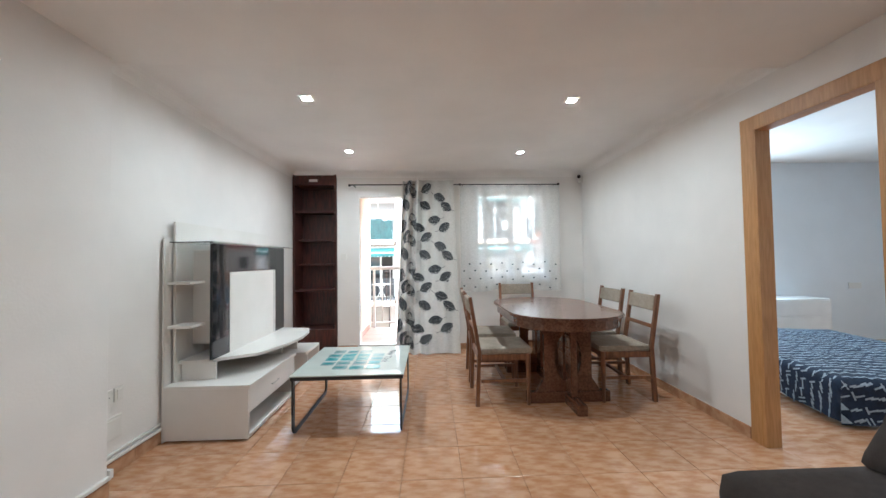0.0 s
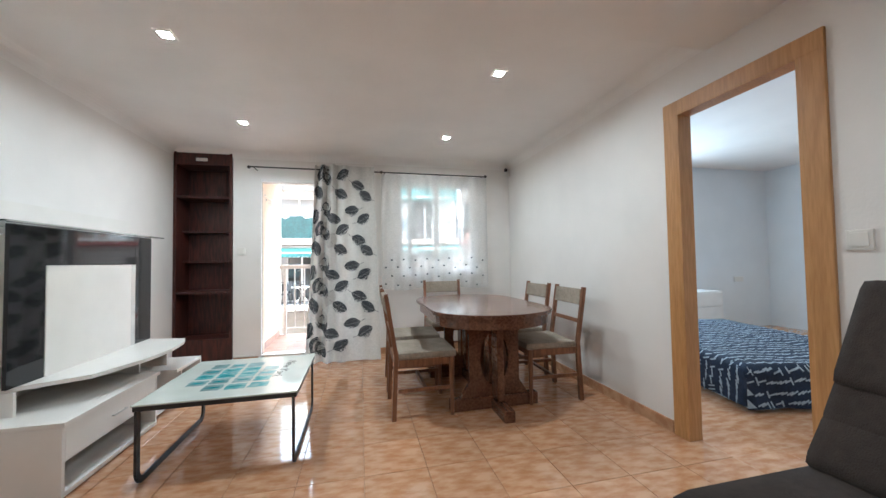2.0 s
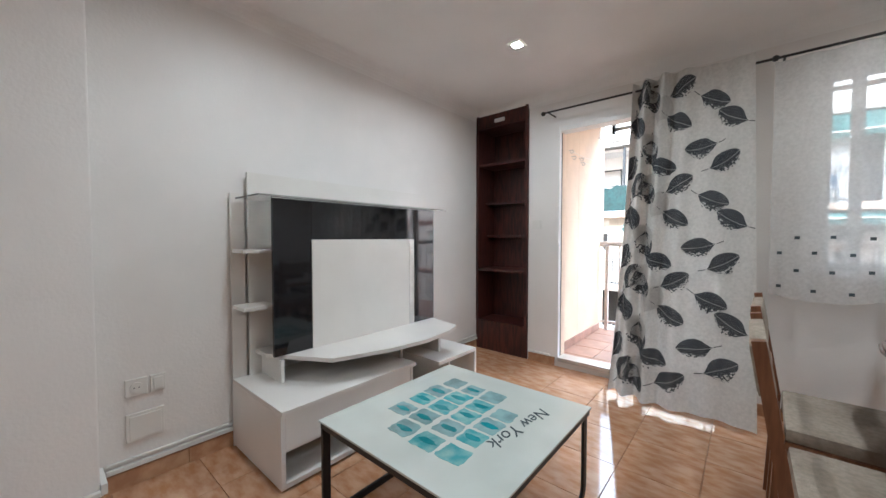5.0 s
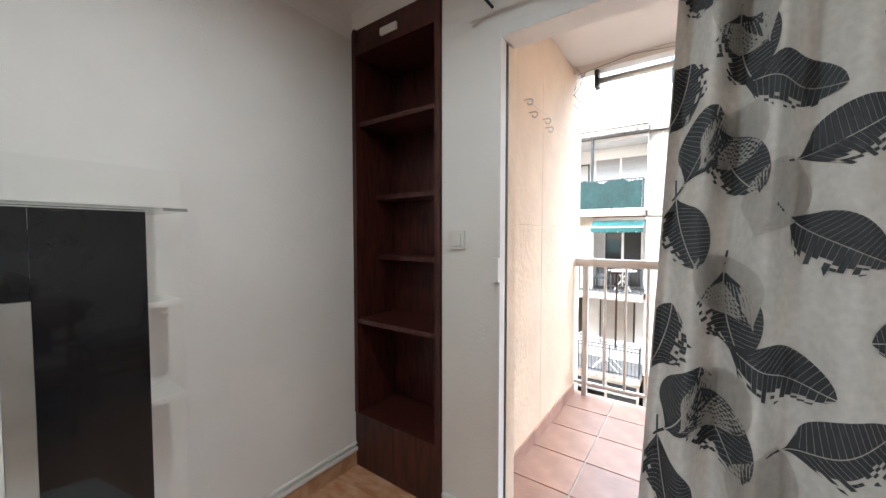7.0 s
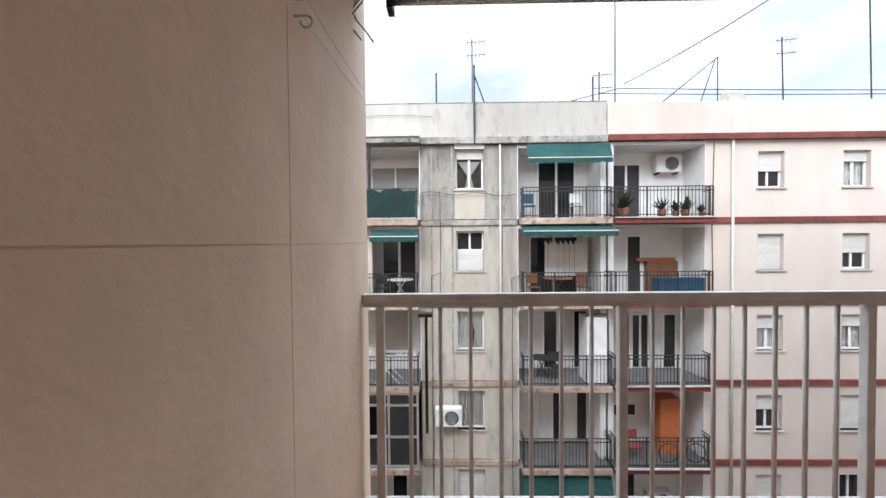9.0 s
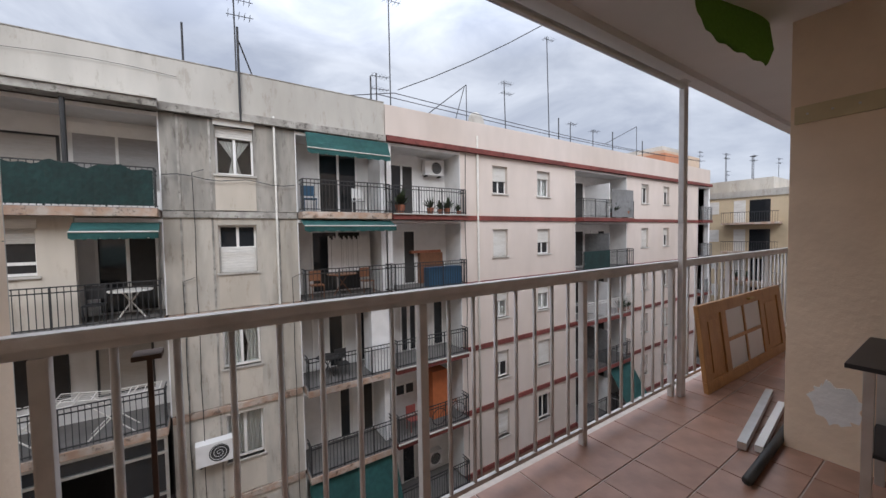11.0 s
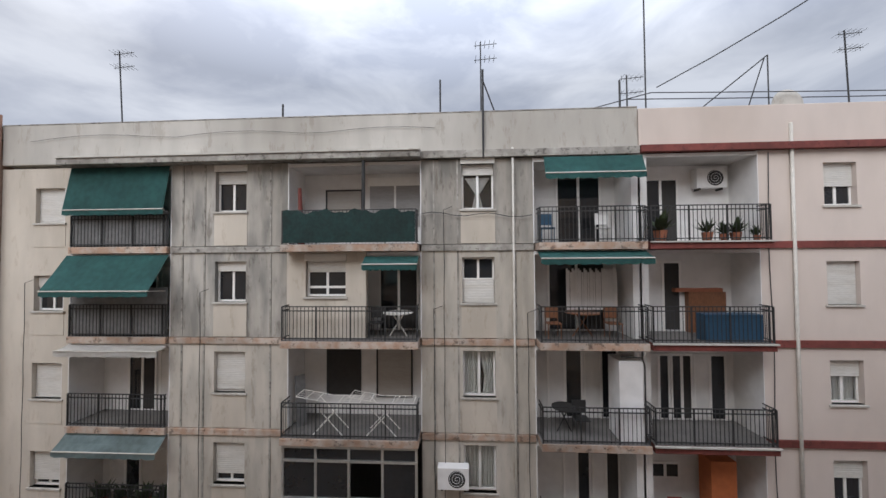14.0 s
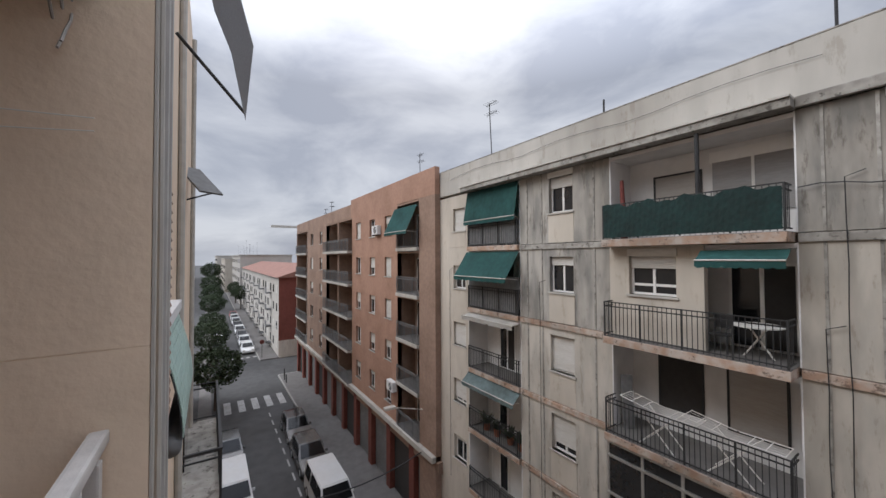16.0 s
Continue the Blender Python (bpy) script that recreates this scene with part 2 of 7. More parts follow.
def tube(bm, pts, r, seg=6):
    """One round tube swept along the points."""
    pts = [Vector(p) for p in pts]
    rings = []
    for k, p in enumerate(pts):
        d = (pts[min(k + 1, len(pts) - 1)] - pts[max(k - 1, 0)]).normalized()
        a = d.orthogonal().normalized() if not rings else (side - d * side.dot(d)).normalized()
        side = a
        b = d.cross(a)
        rings.append([bm.verts.new(p + (a * math.cos(q) + b * math.sin(q)) * r) for q in [2 * math.pi * i / seg for i in range(seg)]])
    for u, v in zip(rings, rings[1:]):
        for i in range(seg):
            bm.faces.new((u[i], u[(i + 1) % seg], v[(i + 1) % seg], v[i]))
    bm.faces.new(rings[0][::-1])
    bm.faces.new(rings[-1])
    return bm


def prism(bm, outline, axis, a, b):
    """A flat outline pushed from a to b along an axis (0 x, 1 y, 2 z); the outline gives the other two coordinates in order."""
    def at(p, k):
        c = list(p)
        c.insert(axis, k)
        return c
    va = [bm.verts.new(at(p, a)) for p in outline]
    vb = [bm.verts.new(at(p, b)) for p in outline]
    n = len(outline)
    bm.faces.new(va)
    bm.faces.new(vb)
    for i in range(n):
        bm.faces.new((va[i], va[(i + 1) % n], vb[(i + 1) % n], vb[i]))
    bmesh.ops.recalc_face_normals(bm, faces=bm.faces[:])
    return bm


def B(*boxes, bevel=0.0):
    bm = bmesh.new()
    for b in boxes:
        box(bm, *b, bevel=bevel)
    return bm


def rods(*items, r=0.01, seg=8):
    bm = bmesh.new()
    for p, q in items:
        rod(bm, p, q, r, seg)
    return bm


def root_of(ob):
    while ob.parent:
        ob = ob.parent
    return ob


def part(name, bm, material, parent=None, label="", smooth=False):
    """Links a bmesh, given in world coordinates, as one mesh under a thing or a part."""
    me = bpy.data.meshes.new(name)
    if parent is not None:
        bmesh.ops.translate(bm, verts=bm.verts[:], vec=-root_of(parent).location)
    if smooth:
        for f in bm.faces:
            f.smooth = True
    bm.to_mesh(me)
    bm.free()
    me.materials.append(material)
    ob = new(name, me)
    if parent is not None:
        ob.parent = parent
    if label:
        ob["label"] = label
    return ob


def thing(name, at, label, category, group=""):
    ob = new(name)
    ob.location = at
    return tagged(ob, label, category, group)


def structure(name, bm, material, label="", category=""):
    return tagged(part(name, bm, material), label, category, kind="structure")


def mesh_thing(name, bm, material, label, category, group="", smooth=False):
    return tagged(part(name, bm, material, smooth=smooth), label, category, group)


# ---- the flat: shell ----
WL, WR, FAR, H, HB = -1.84, 2.10, 6.36, 2.41, 2.31
OUT = 6.50
structure("floor", B((-2.0, -1.4, -0.25, 6.75, FAR, -0.006)), GROUT, "salmon glazed ceramic tile floor with thin joints", "floor")
structure("ceiling", B((-2.1, 3.55, H, 2.3, OUT, H + 0.15), (-2.1, -1.4, HB, 2.3, 3.55, H + 0.15)), CEIL, "white painted ceiling with a lower beam", "ceiling")
structure("ceiling", B((2.3, 1.5, 2.5, 6.75, OUT, 2.65)), CEIL, "white painted bedroom ceiling", "ceiling")
structure("wall_left", B((-2.1, 3.50, -0.25, WL, 6.76, H)), WALL, "white painted plaster side wall", "wall")
structure("wall_pier", B((-2.1, -1.4, -0.25, -1.70, 3.50, H), bevel=0.006), WALL, "white painted plaster wall pier", "wall")
structure("wall_back", B((-2.1, -1.6, -0.25, 6.75, -1.4, H)), WALL, "white painted back wall", "wall")
DY0, DY1, DH = 3.09, 3.765, 2.04
structure("wall_right", B((WR, DY1, -0.25, WR + 0.06, OUT, H), (WR, -1.4, -0.25, WR + 0.06, DY0, H), (WR, DY0, DH, WR + 0.06, DY1, H)), WALL,
          "white painted plaster wall with a doorway", "wall")
WX0, WX1, WZ0, WZ1 = 0.62, 1.62, 0.95, 2.12
DX0, DX1, DT = -0.966, 0.24, 2.10
structure("wall_far", B((-1.25, FAR, -0.25, DX0, OUT, H), (DX1, FAR, -0.25, WX0, OUT, H), (WX0, FAR, -0.25, WX1, OUT, WZ0), (WX0, FAR, WZ1, WX1, OUT, H),
                        (WX1, FAR, -0.25, 3.2, OUT, 2.65), (DX0, FAR, DT, DX1, OUT, H), (DX0, FAR, -0.25, DX1, OUT, 0.05),
                        (-1.9, FAR, 2.37, -1.25, OUT, H), (4.5, FAR, -0.25, 6.75, OUT, 2.65), (3.2, FAR, -0.25, 4.5, OUT, 0.95), (3.2, FAR, 2.1, 4.5, OUT, 2.65)),
          WALL, "white painted outer wall with balcony door and window", "wall")
structure("wall_niche", B((-1.9, 6.68, -0.25, -1.2, 6.76, H), (-1.26, OUT + 0.01, -0.25, -1.135, 6.76, H)), WALL, "plain wall behind the bookcase niche", "wall")
for b in ((6.6, 1.5, -0.25, 6.75, FAR, 2.65), (2.22, 1.4, -0.25, 6.75, 1.5, 2.65), (4.5, FAR - 0.012, -0.01, 6.6, FAR - 0.002, 2.5), (2.23, FAR - 0.012, -0.01, 3.2, FAR - 0.002, 2.5)):
    structure("wall_bedroom", B(b), BEDWALL, "cool white bedroom wall", "wall")
structure("wall_bedroom", B((WR + 0.061, DY1, 0, WR + 0.07, FAR, 2.5)), BEDWALL, "cool white bedroom wall", "wall")


def cove(x0, y0, x1, y1, nx, ny):
    """A rounded joint between wall and ceiling."""
    bm = bmesh.new()
    r, rows = 0.09, []
    for k in range(7):
        a = k / 6 * math.pi / 2
        off, dz = r * (1 - math.sin(a)), r * (1 - math.cos(a))
        rows.append([bm.verts.new((x + nx * off, y + ny * off, H - dz + 0.001)) for x, y in ((x0, y0), (x1, y1))])
    for a, b in zip(rows, rows[1:]):
        bm.faces.new((a[0], a[1], b[1], b[0]))
    back = [bm.verts.new((x - nx * 0.01, y - ny * 0.01, H + 0.01)) for x, y in ((x0, y0), (x1, y1))]
    bm.faces.new((rows[0][0], rows[0][1], back[1], back[0]))
    bm.faces.new((rows[-1][0], rows[-1][1], back[1], back[0]))
    return structure("trim", bm, CEIL, "white plaster cove at the ceiling", "cornice")


cove(WL, 3.55, WL, FAR, 1, 0)
cove(WR, 3.55, WR, FAR, -1, 0)
cove(WL, FAR, WR, FAR, 0, -1)

# skirting tiles
SK = 0.075


def skirting(x0, y0, x1, y1, nx, ny, material=SKIRT, z0=0.0, h=SK, step=0.33, label="row of brown glazed skirting tiles"):
    base = tagged(new("baseboard"), label, "skirting", kind="structure")
    base.location = (x0, y0, z0)
    length = math.hypot(x1 - x0, y1 - y0)
    n = max(1, round(length / step))
    for i in range(n):
        a, b = (i + 0.004) / n, (i + 0.996) / n
        xs = sorted((x0 + (x1 - x0) * a, x0 + (x1 - x0) * b))
        ys = sorted((y0 + (y1 - y0) * a, y0 + (y1 - y0) * b))
        if nx:
            xs = sorted((x0, x0 + nx * 0.012))
        else:
            ys = sorted((y0, y0 + ny * 0.012))
        part("tile", B((xs[0], ys[0], z0, xs[1], ys[1], z0 + h)), material, base)
    return base


skirting(WL, 3.52, WL, FAR, 1, 0)
skirting(-1.70, -1.3, -1.70, 3.50, 1, 0)
skirting(WR, DY1 + 0.09, WR, FAR, -1, 0)
skirting(WR, -1.3, WR, DY0 - 0.09, -1, 0)
skirting(DX1 + 0.02, FAR, WR, FAR, 0, -1)
skirting(-1.24, FAR, DX0 - 0.02, FAR, 0, -1)

# cable duct and pipe run along the left wall
mesh_thing("cable_trunking", B((WL, 3.53, 0.085, WL + 0.022, FAR, 0.105), (WL + 0.001, 3.53, 0.118, WL + 0.016, FAR, 0.13), (WL + 0.002, 3.501, 0.085, -1.685, 3.522, 0.13), (-1.699, 1.0, 0.085, -1.678, 3.5, 0.105), bevel=0.004),
           PLAST, "thin white cable trunking along the skirting", "cable duct")
mesh_thing("cable_trunking", B((-1.24, FAR - 0.02, 0.078, DX0 - 0.06, FAR, 0.095), bevel=0.003), PLAST, "thin white cable trunking on the far wall", "cable duct")

# ---- bedroom doorway ----
door = thing("door_frame", (WR, (DY0 + DY1) / 2, 0), "honey oak door frame of an open doorway", "door frame")
door["kind"] = "structure"
for y0, y1 in ((DY0 - 0.075, DY0 + 0.012), (DY1 - 0.012, DY1 + 0.075)):
    for x0, x1 in ((WR - 0.018, WR - 0.001), (WR + 0.071, WR + 0.084)):
        part("casing", B((x0, y0, 0, x1, y1, DH + 0.06), bevel=0.005), OAK, door)
for y0, y1 in ((DY0 + 0.001, DY0 + 0.03), (DY1 - 0.03, DY1 - 0.001)):
    part("jamb", B((WR - 0.016, y0, 0, WR + 0.082, y1, DH - 0.03)), OAK, door)
for x0, x1 in ((WR - 0.019, WR - 0.001), (WR + 0.071, WR + 0.085)):
    part("head_casing", B((x0, DY0 - 0.076, DH - 0.03, x1, DY1 + 0.076, DH + 0.061), bevel=0.005), OAK, door)
part("head_jamb", B((WR - 0.016, DY0 + 0.001, DH - 0.032, WR + 0.082, DY1 - 0.001, DH - 0.002)), OAK, door)

# ---- balcony door and window ----
fr = thing("door_1", ((DX0 + DX1) / 2, FAR, 0.05), "white aluminium sliding balcony door standing half open", "balcony door")
fr["kind"] = "structure"
part("frame", B((DX0 + 0.001, FAR - 0.012, 0.05, DX0 + 0.011, FAR + 0.034, DT), bevel=0.002), WHITEP, fr)
part("reveal", B((DX0 + 0.001, FAR + 0.064, 0.05, DX0 + 0.008, OUT + 0.006, DT)), PEACH, fr, "peach painted reveal")
part("frame", B((DX1 - 0.035, FAR - 0.012, 0.05, DX1, FAR + 0.11, DT), bevel=0.004), WHITEP, fr)
part("head", B((DX0 + 0.012, FAR - 0.012, DT - 0.04, DX1 - 0.035, FAR + 0.11, DT), bevel=0.004), WHITEP, fr)
part("sill", B((DX0 + 0.012, FAR - 0.02, 0.05, DX1 - 0.035, FAR + 0.12, 0.085), bevel=0.004), ALU, fr)
leaf = part("sliding_leaf", B((-0.358, FAR + 0.03, 0.087, -0.3, FAR + 0.07, DT - 0.042), (DX1 - 0.09, FAR + 0.03, 0.087, DX1 - 0.036, FAR + 0.07, DT - 0.042),
                              (-0.3, FAR + 0.03, 0.087, DX1 - 0.09, FAR + 0.07, 0.16), (-0.3, FAR + 0.03, DT - 0.11, DX1 - 0.09, FAR + 0.07, DT - 0.042), bevel=0.003), ALU, fr)
pane = part("pane", B((-0.299, FAR + 0.046, 0.161, DX1 - 0.091, FAR + 0.052, DT - 0.111)), GLASS, leaf)
pane.visible_shadow = False
part("latch_plate", B((DX0 - 0.016, FAR - 0.03, 1.09, DX0 + 0.012, FAR - 0.0125, 1.19), bevel=0.003), PLAST, fr)
part("track_seal", B((DX0 + 0.001, FAR + 0.035, 0.086, DX0 + 0.006, FAR + 0.063, DT - 0.041)), BLACKR, fr)

win = thing("window_1", ((WX0 + WX1) / 2, FAR + 0.08, WZ0), "white aluminium sliding window behind lace", "window")
win["kind"] = "structure"
part("window_frame", B((WX0, FAR + 0.06, WZ0, WX0 + 0.04, FAR + 0.14, WZ1), (WX1 - 0.04, FAR + 0.06, WZ0, WX1, FAR + 0.14, WZ1),
                       (WX0 + 0.04, FAR + 0.06, WZ0, WX1 - 0.04, FAR + 0.14, WZ0 + 0.05), (WX0 + 0.04, FAR + 0.06, WZ1 - 0.05, WX1 - 0.04, FAR + 0.14, WZ1)), WHITEP, win)
part("mullion", B((1.08, FAR + 0.07, WZ0 + 0.05, 1.15, FAR + 0.13, WZ1 - 0.05)), WHITEP, win)
part("mullion", B((0.74, FAR + 0.075, WZ0 + 0.05, 0.79, FAR + 0.125, WZ1 - 0.05)), WHITEP, win)
for x0, x1 in ((0.661, 0.739), (0.791, 1.079), (1.151, 1.579)):
    pane = part("pane", B((x0, FAR + 0.097, WZ0 + 0.051, x1, FAR + 0.103, WZ1 - 0.051)), GLASS, win)
    pane.visible_shadow = False
part("window_sill", B((WX0 - 0.03, FAR - 0.03, WZ0 - 0.03, WX1 + 0.03, FAR + 0.06, WZ0), bevel=0.004), WALL, win)

# bedroom window, out of sight, through which its daylight falls
bw = thing("window_2", (3.85, FAR + 0.1, 0.95), "white bedroom window to the balcony", "window")
bw["kind"] = "structure"
part("window_frame", B((3.2, FAR + 0.06, 0.95, 3.25, FAR + 0.14, 2.1), (4.45, FAR + 0.06, 0.95, 4.5, FAR + 0.14, 2.1), (3.25, FAR + 0.06, 0.95, 4.45, FAR + 0.14, 1.0),
                       (3.25, FAR + 0.06, 2.05, 4.45, FAR + 0.14, 2.1), (3.82, FAR + 0.06, 1.0, 3.88, FAR + 0.14, 2.05)), WHITEP, bw)

day = bpy.data.lights.new("bedroom_daylight", "AREA")
day.shape, day.size, day.size_y, day.energy, day.color = "RECTANGLE", 1.15, 1.0, 3, (0.82, 0.92, 1.0)
dayl = new("bedroom_daylight", day)
dayl.matrix_world = look((3.85, FAR + 0.02, 1.52), (3.85, 3.0, 1.2))

# ---- recessed ceiling lamps ----
def downlight(x, y, z, power):
    t = thing("downlight", (x, y, z), "small square recessed ceiling lamp, lit", "ceiling lamp", "recessed ceiling lamps")
    ring = bmesh.new()
    for a, b in (((-0.045, -0.045), (0.045, -0.03)), ((-0.045, 0.03), (0.045, 0.045)), ((-0.045, -0.03), (-0.03, 0.03)), ((0.03, -0.03), (0.045, 0.03))):
        box(ring, x + a[0], y + a[1], z - 0.008, x + b[0], y + b[1], z + 0.001)
    part("bezel", ring, WHITEP, t)
    bulb = bmesh.new()
    rod(bulb, (x, y, z - 0.006), (x, y, z + 0.001), 0.028, 16)
    part("lamp", bulb, LAMP, t, "glowing lens")
    data = bpy.data.lights.new("downlight", "AREA")
    data.shape, data.size, data.energy, data.color, data.spread = "DISK", 0.07, power, (1.0, 0.97, 0.92), radians(165)
    lamp = new("downlight_light", data)
    lamp.location = (x, y, z - 0.014)


for x, y in ((-0.90, 4.17), (1.09, 4.19), (-0.88, 5.45), (1.03, 5.50)):
    downlight(x, y, H, 0.45)
# Unseen lamps, added to brighten the near part of the room.
for x, y in ((-0.5, 2.1), (1.05, 2.1), (0.1, 0.4)):
    downlight(x, y, HB, 0.2)
downlight(3.9, 3.6, 2.5, 0.9)

# ---- bookcase in the niche ----
bc = thing("bookcase", (-1.55, 6.45, 0.0), "empty dark red-brown wooden bookcase built into a niche", "bookcase")
bx0, bx1, by0, by1, bt = -1.835, -1.255, FAR - 0.01, 6.67, 2.37
part("plinth", B((bx0, by0, 0.0, bx1, by1, 0.30), bevel=0.004), DARKW, bc)
part("side_panel", B((bx0, by0 - 0.004, 0.301, bx0 + 0.028, by1, bt)), DARKW, bc)
part("side_panel", B((bx1 - 0.028, by0 - 0.004, 0.301, bx1, by1, bt)), DARKW, bc)
part("back_panel", B((bx0 + 0.028, by1 - 0.02, 0.301, bx1 - 0.028, by1 - 0.002, bt)), DARKW, bc)
part("top_panel", B((bx0 + 0.029, by0, bt - 0.14, bx1 - 0.029, by1 - 0.021, bt - 0.01)), DARKW, bc)
part("light_fitting", B((bx0 + 0.22, by0 - 0.014, bt - 0.10, bx0 + 0.33, by0 - 0.001, bt - 0.065), bevel=0.005), PLAST, bc, "small pale plate on the bookcase top rail")
for z, d in ((0.80, 0.0), (1.14, 0.16), (1.48, 0.14), (1.86, 0.02)):
    part("shelf", B((bx0 + 0.029, by0 + d, z, bx1 - 0.029, by1 - 0.021, z + 0.026), bevel=0.003), DARKW, bc)

# ---- television wall unit ----
tv = thing("media_unit", (-1.55, 4.6, 0.0), "white melamine television wall unit with black gloss panel", "tv unit")
x = WL + 0.03
part("back_panel", B((x, 3.92, 0.34, x + 0.018, 5.32, 1.5), bevel=0.002), MELA, tv)
cab = part("base_cabinet", B((x, 3.84, 0.012, -1.25, 3.86, 0.35)), MELA, tv)
part("bottom_panel", B((x, 3.86, 0.012, -1.25, 4.64, 0.035)), MELA, cab)
part("top_panel", B((x, 3.84, 0.351, -1.24, 4.66, 0.372), bevel=0.002), MELA, cab)
part("back_panel", B((x, 3.86, 0.036, x + 0.015, 4.64, 0.35)), MELA, cab)
part("side_panel", B((x + 0.016, 4.625, 0.036, -1.25, 4.64, 0.35)), MELA, cab)
part("shelf", B((x + 0.016, 3.861, 0.165, -1.27, 4.62, 0.18)), MELA, cab)
dr = part("drawer_front", B((-1.268, 3.861, 0.182, -1.249, 4.62, 0.348), bevel=0.002), MELA, cab)
part("handle", rods(((-1.236, 4.18, 0.262), (-1.236, 4.3, 0.262)), ((-1.25, 4.185, 0.262), (-1.236, 4.185, 0.262)), ((-1.25, 4.295, 0.262), (-1.236, 4.295, 0.262)), r=0.004), ALU, cab, "thin metal handle")
low = part("low_bench", B((x, 4.642, 0.012, -1.32, 5.24, 0.04)), MELA, tv)
part("top_panel", B((x, 4.85, 0.30, -1.22, 5.26, 0.325), bevel=0.002), MELA, low)
part("side_panel", B((x, 5.24, 0.012, -1.22, 5.26, 0.299)), MELA, low)
part("back_panel", B((x, 4.642, 0.041, x + 0.015, 5.239, 0.299)), MELA, low)
part("divider", B((x + 0.016, 4.98, 0.041, -1.25, 4.995, 0.299)), MELA, low)
part("divider", B((x + 0.02, 4.64, 0.373, -1.36, 4.658, 0.492)), MELA, tv)
part("divider", B((x + 0.02, 5.0, 0.326, -1.36, 5.018, 0.492)), MELA, tv)
part("divider", B((x + 0.02, 3.98, 0.373, -1.55, 3.998, 0.492)), MELA, tv)
sh = bmesh.new()
prism(sh, [(x + 0.02, 3.95), (-1.66, 3.95), (-1.32, 4.14), (-1.22, 4.45), (-1.19, 4.7), (-1.22, 4.95), (-1.27, 5.09), (x + 0.02, 5.2)], 2, 0.493, 0.515)
part("television_shelf", sh, MELA, tv, "white shelf with a bowed front")
for y0, z0, y1 in ((3.95, 0.516, 4.16), (4.161, 1.13, 4.949), (4.95, 0.516, 5.16)):
    part("gloss_panel", B((-1.575, y0, z0, -1.556, y1, 1.345), bevel=0.001), BLACKG, tv, "black gloss surround")
part("television_panel", B((-1.573, 4.162, 0.516, -1.553, 4.90, 1.128)), MELA, tv)
part("mirror_strip", B((-1.573, 4.901, 0.516, -1.553, 4.949, 1.128)), ALU, tv, "narrow metal strip")
part("spacer", B((x + 0.019, 4.1, 0.6, -1.576, 4.16, 1.3)), MELA, tv)
part("spacer", B((x + 0.019, 4.95, 0.6, -1.576, 5.0, 1.3)), MELA, tv)
part("top_shelf", B((x + 0.019, 3.86, 1.347, -1.50, 5.24, 1.355)), GLASS, tv, "thin clear glass top shelf")
for y0, y1 in ((3.84, 4.0), (5.1, 5.27)):
    for z in (0.76, 1.06):
        part("side_shelf", B((x + 0.019, y0, z, -1.64, y1, z + 0.018), bevel=0.002), MELA, tv)
part("side_strip", B((x - 0.012, 3.84, 0.0, x - 0.001, 3.91, 1.38)), MELA, tv)
tv.location.y, tv.scale = 4.81, (1, 1.0165, 1)

# ---- coffee table ----
ct = thing("coffee_table", (-0.595, 4.48, 0.0), "low square coffee table with printed glass top on black steel loops", "coffee table")
cx0, cx1, cy0, cy1, cz = -0.985, -0.205, 4.075, 4.885, 0.412
part("tabletop", B((cx0 - 0.006, cy0 - 0.006, cz - 0.008, cx1 + 0.006, cy1 + 0.006, cz), bevel=0.002), TABGLASS, ct, "pale glass top")
part("top_frame", B((cx0, cy0, cz - 0.034, cx1, cy0 + 0.022, cz - 0.009), (cx0, cy1 - 0.022, cz - 0.034, cx1, cy1, cz - 0.009),
                    (cx0, cy0 + 0.022, cz - 0.034, cx0 + 0.022, cy1 - 0.022, cz - 0.009), (cx1 - 0.022, cy0 + 0.022, cz - 0.034, cx1, cy1 - 0.022, cz - 0.009)), STEEL, ct)
for xa in (cx0, cx1 - 0.034):
    bm = bmesh.new()
    pts = [(cy0 + 0.012, cz - 0.03)]
    for k in range(7):
        a = math.pi + k / 6 * math.pi / 2
        pts.append((cy0 + 0.072 + 0.06 * math.cos(a), 0.072 + 0.06 * math.sin(a)))
    for k in range(7):
        a = 1.5 * math.pi + k / 6 * math.pi / 2
        pts.append((cy1 - 0.072 + 0.06 * math.cos(a), 0.072 + 0.06 * math.sin(a)))
    pts.append((cy1 - 0.012, cz - 0.03))
    for a, b in zip(pts, pts[1:]):
        bar(bm, (xa + 0.017, *a), (xa + 0.017, *b), 0.012, 0.034)
    part("leg_loop", bm, STEEL, ct)
rnd = random.Random(4)
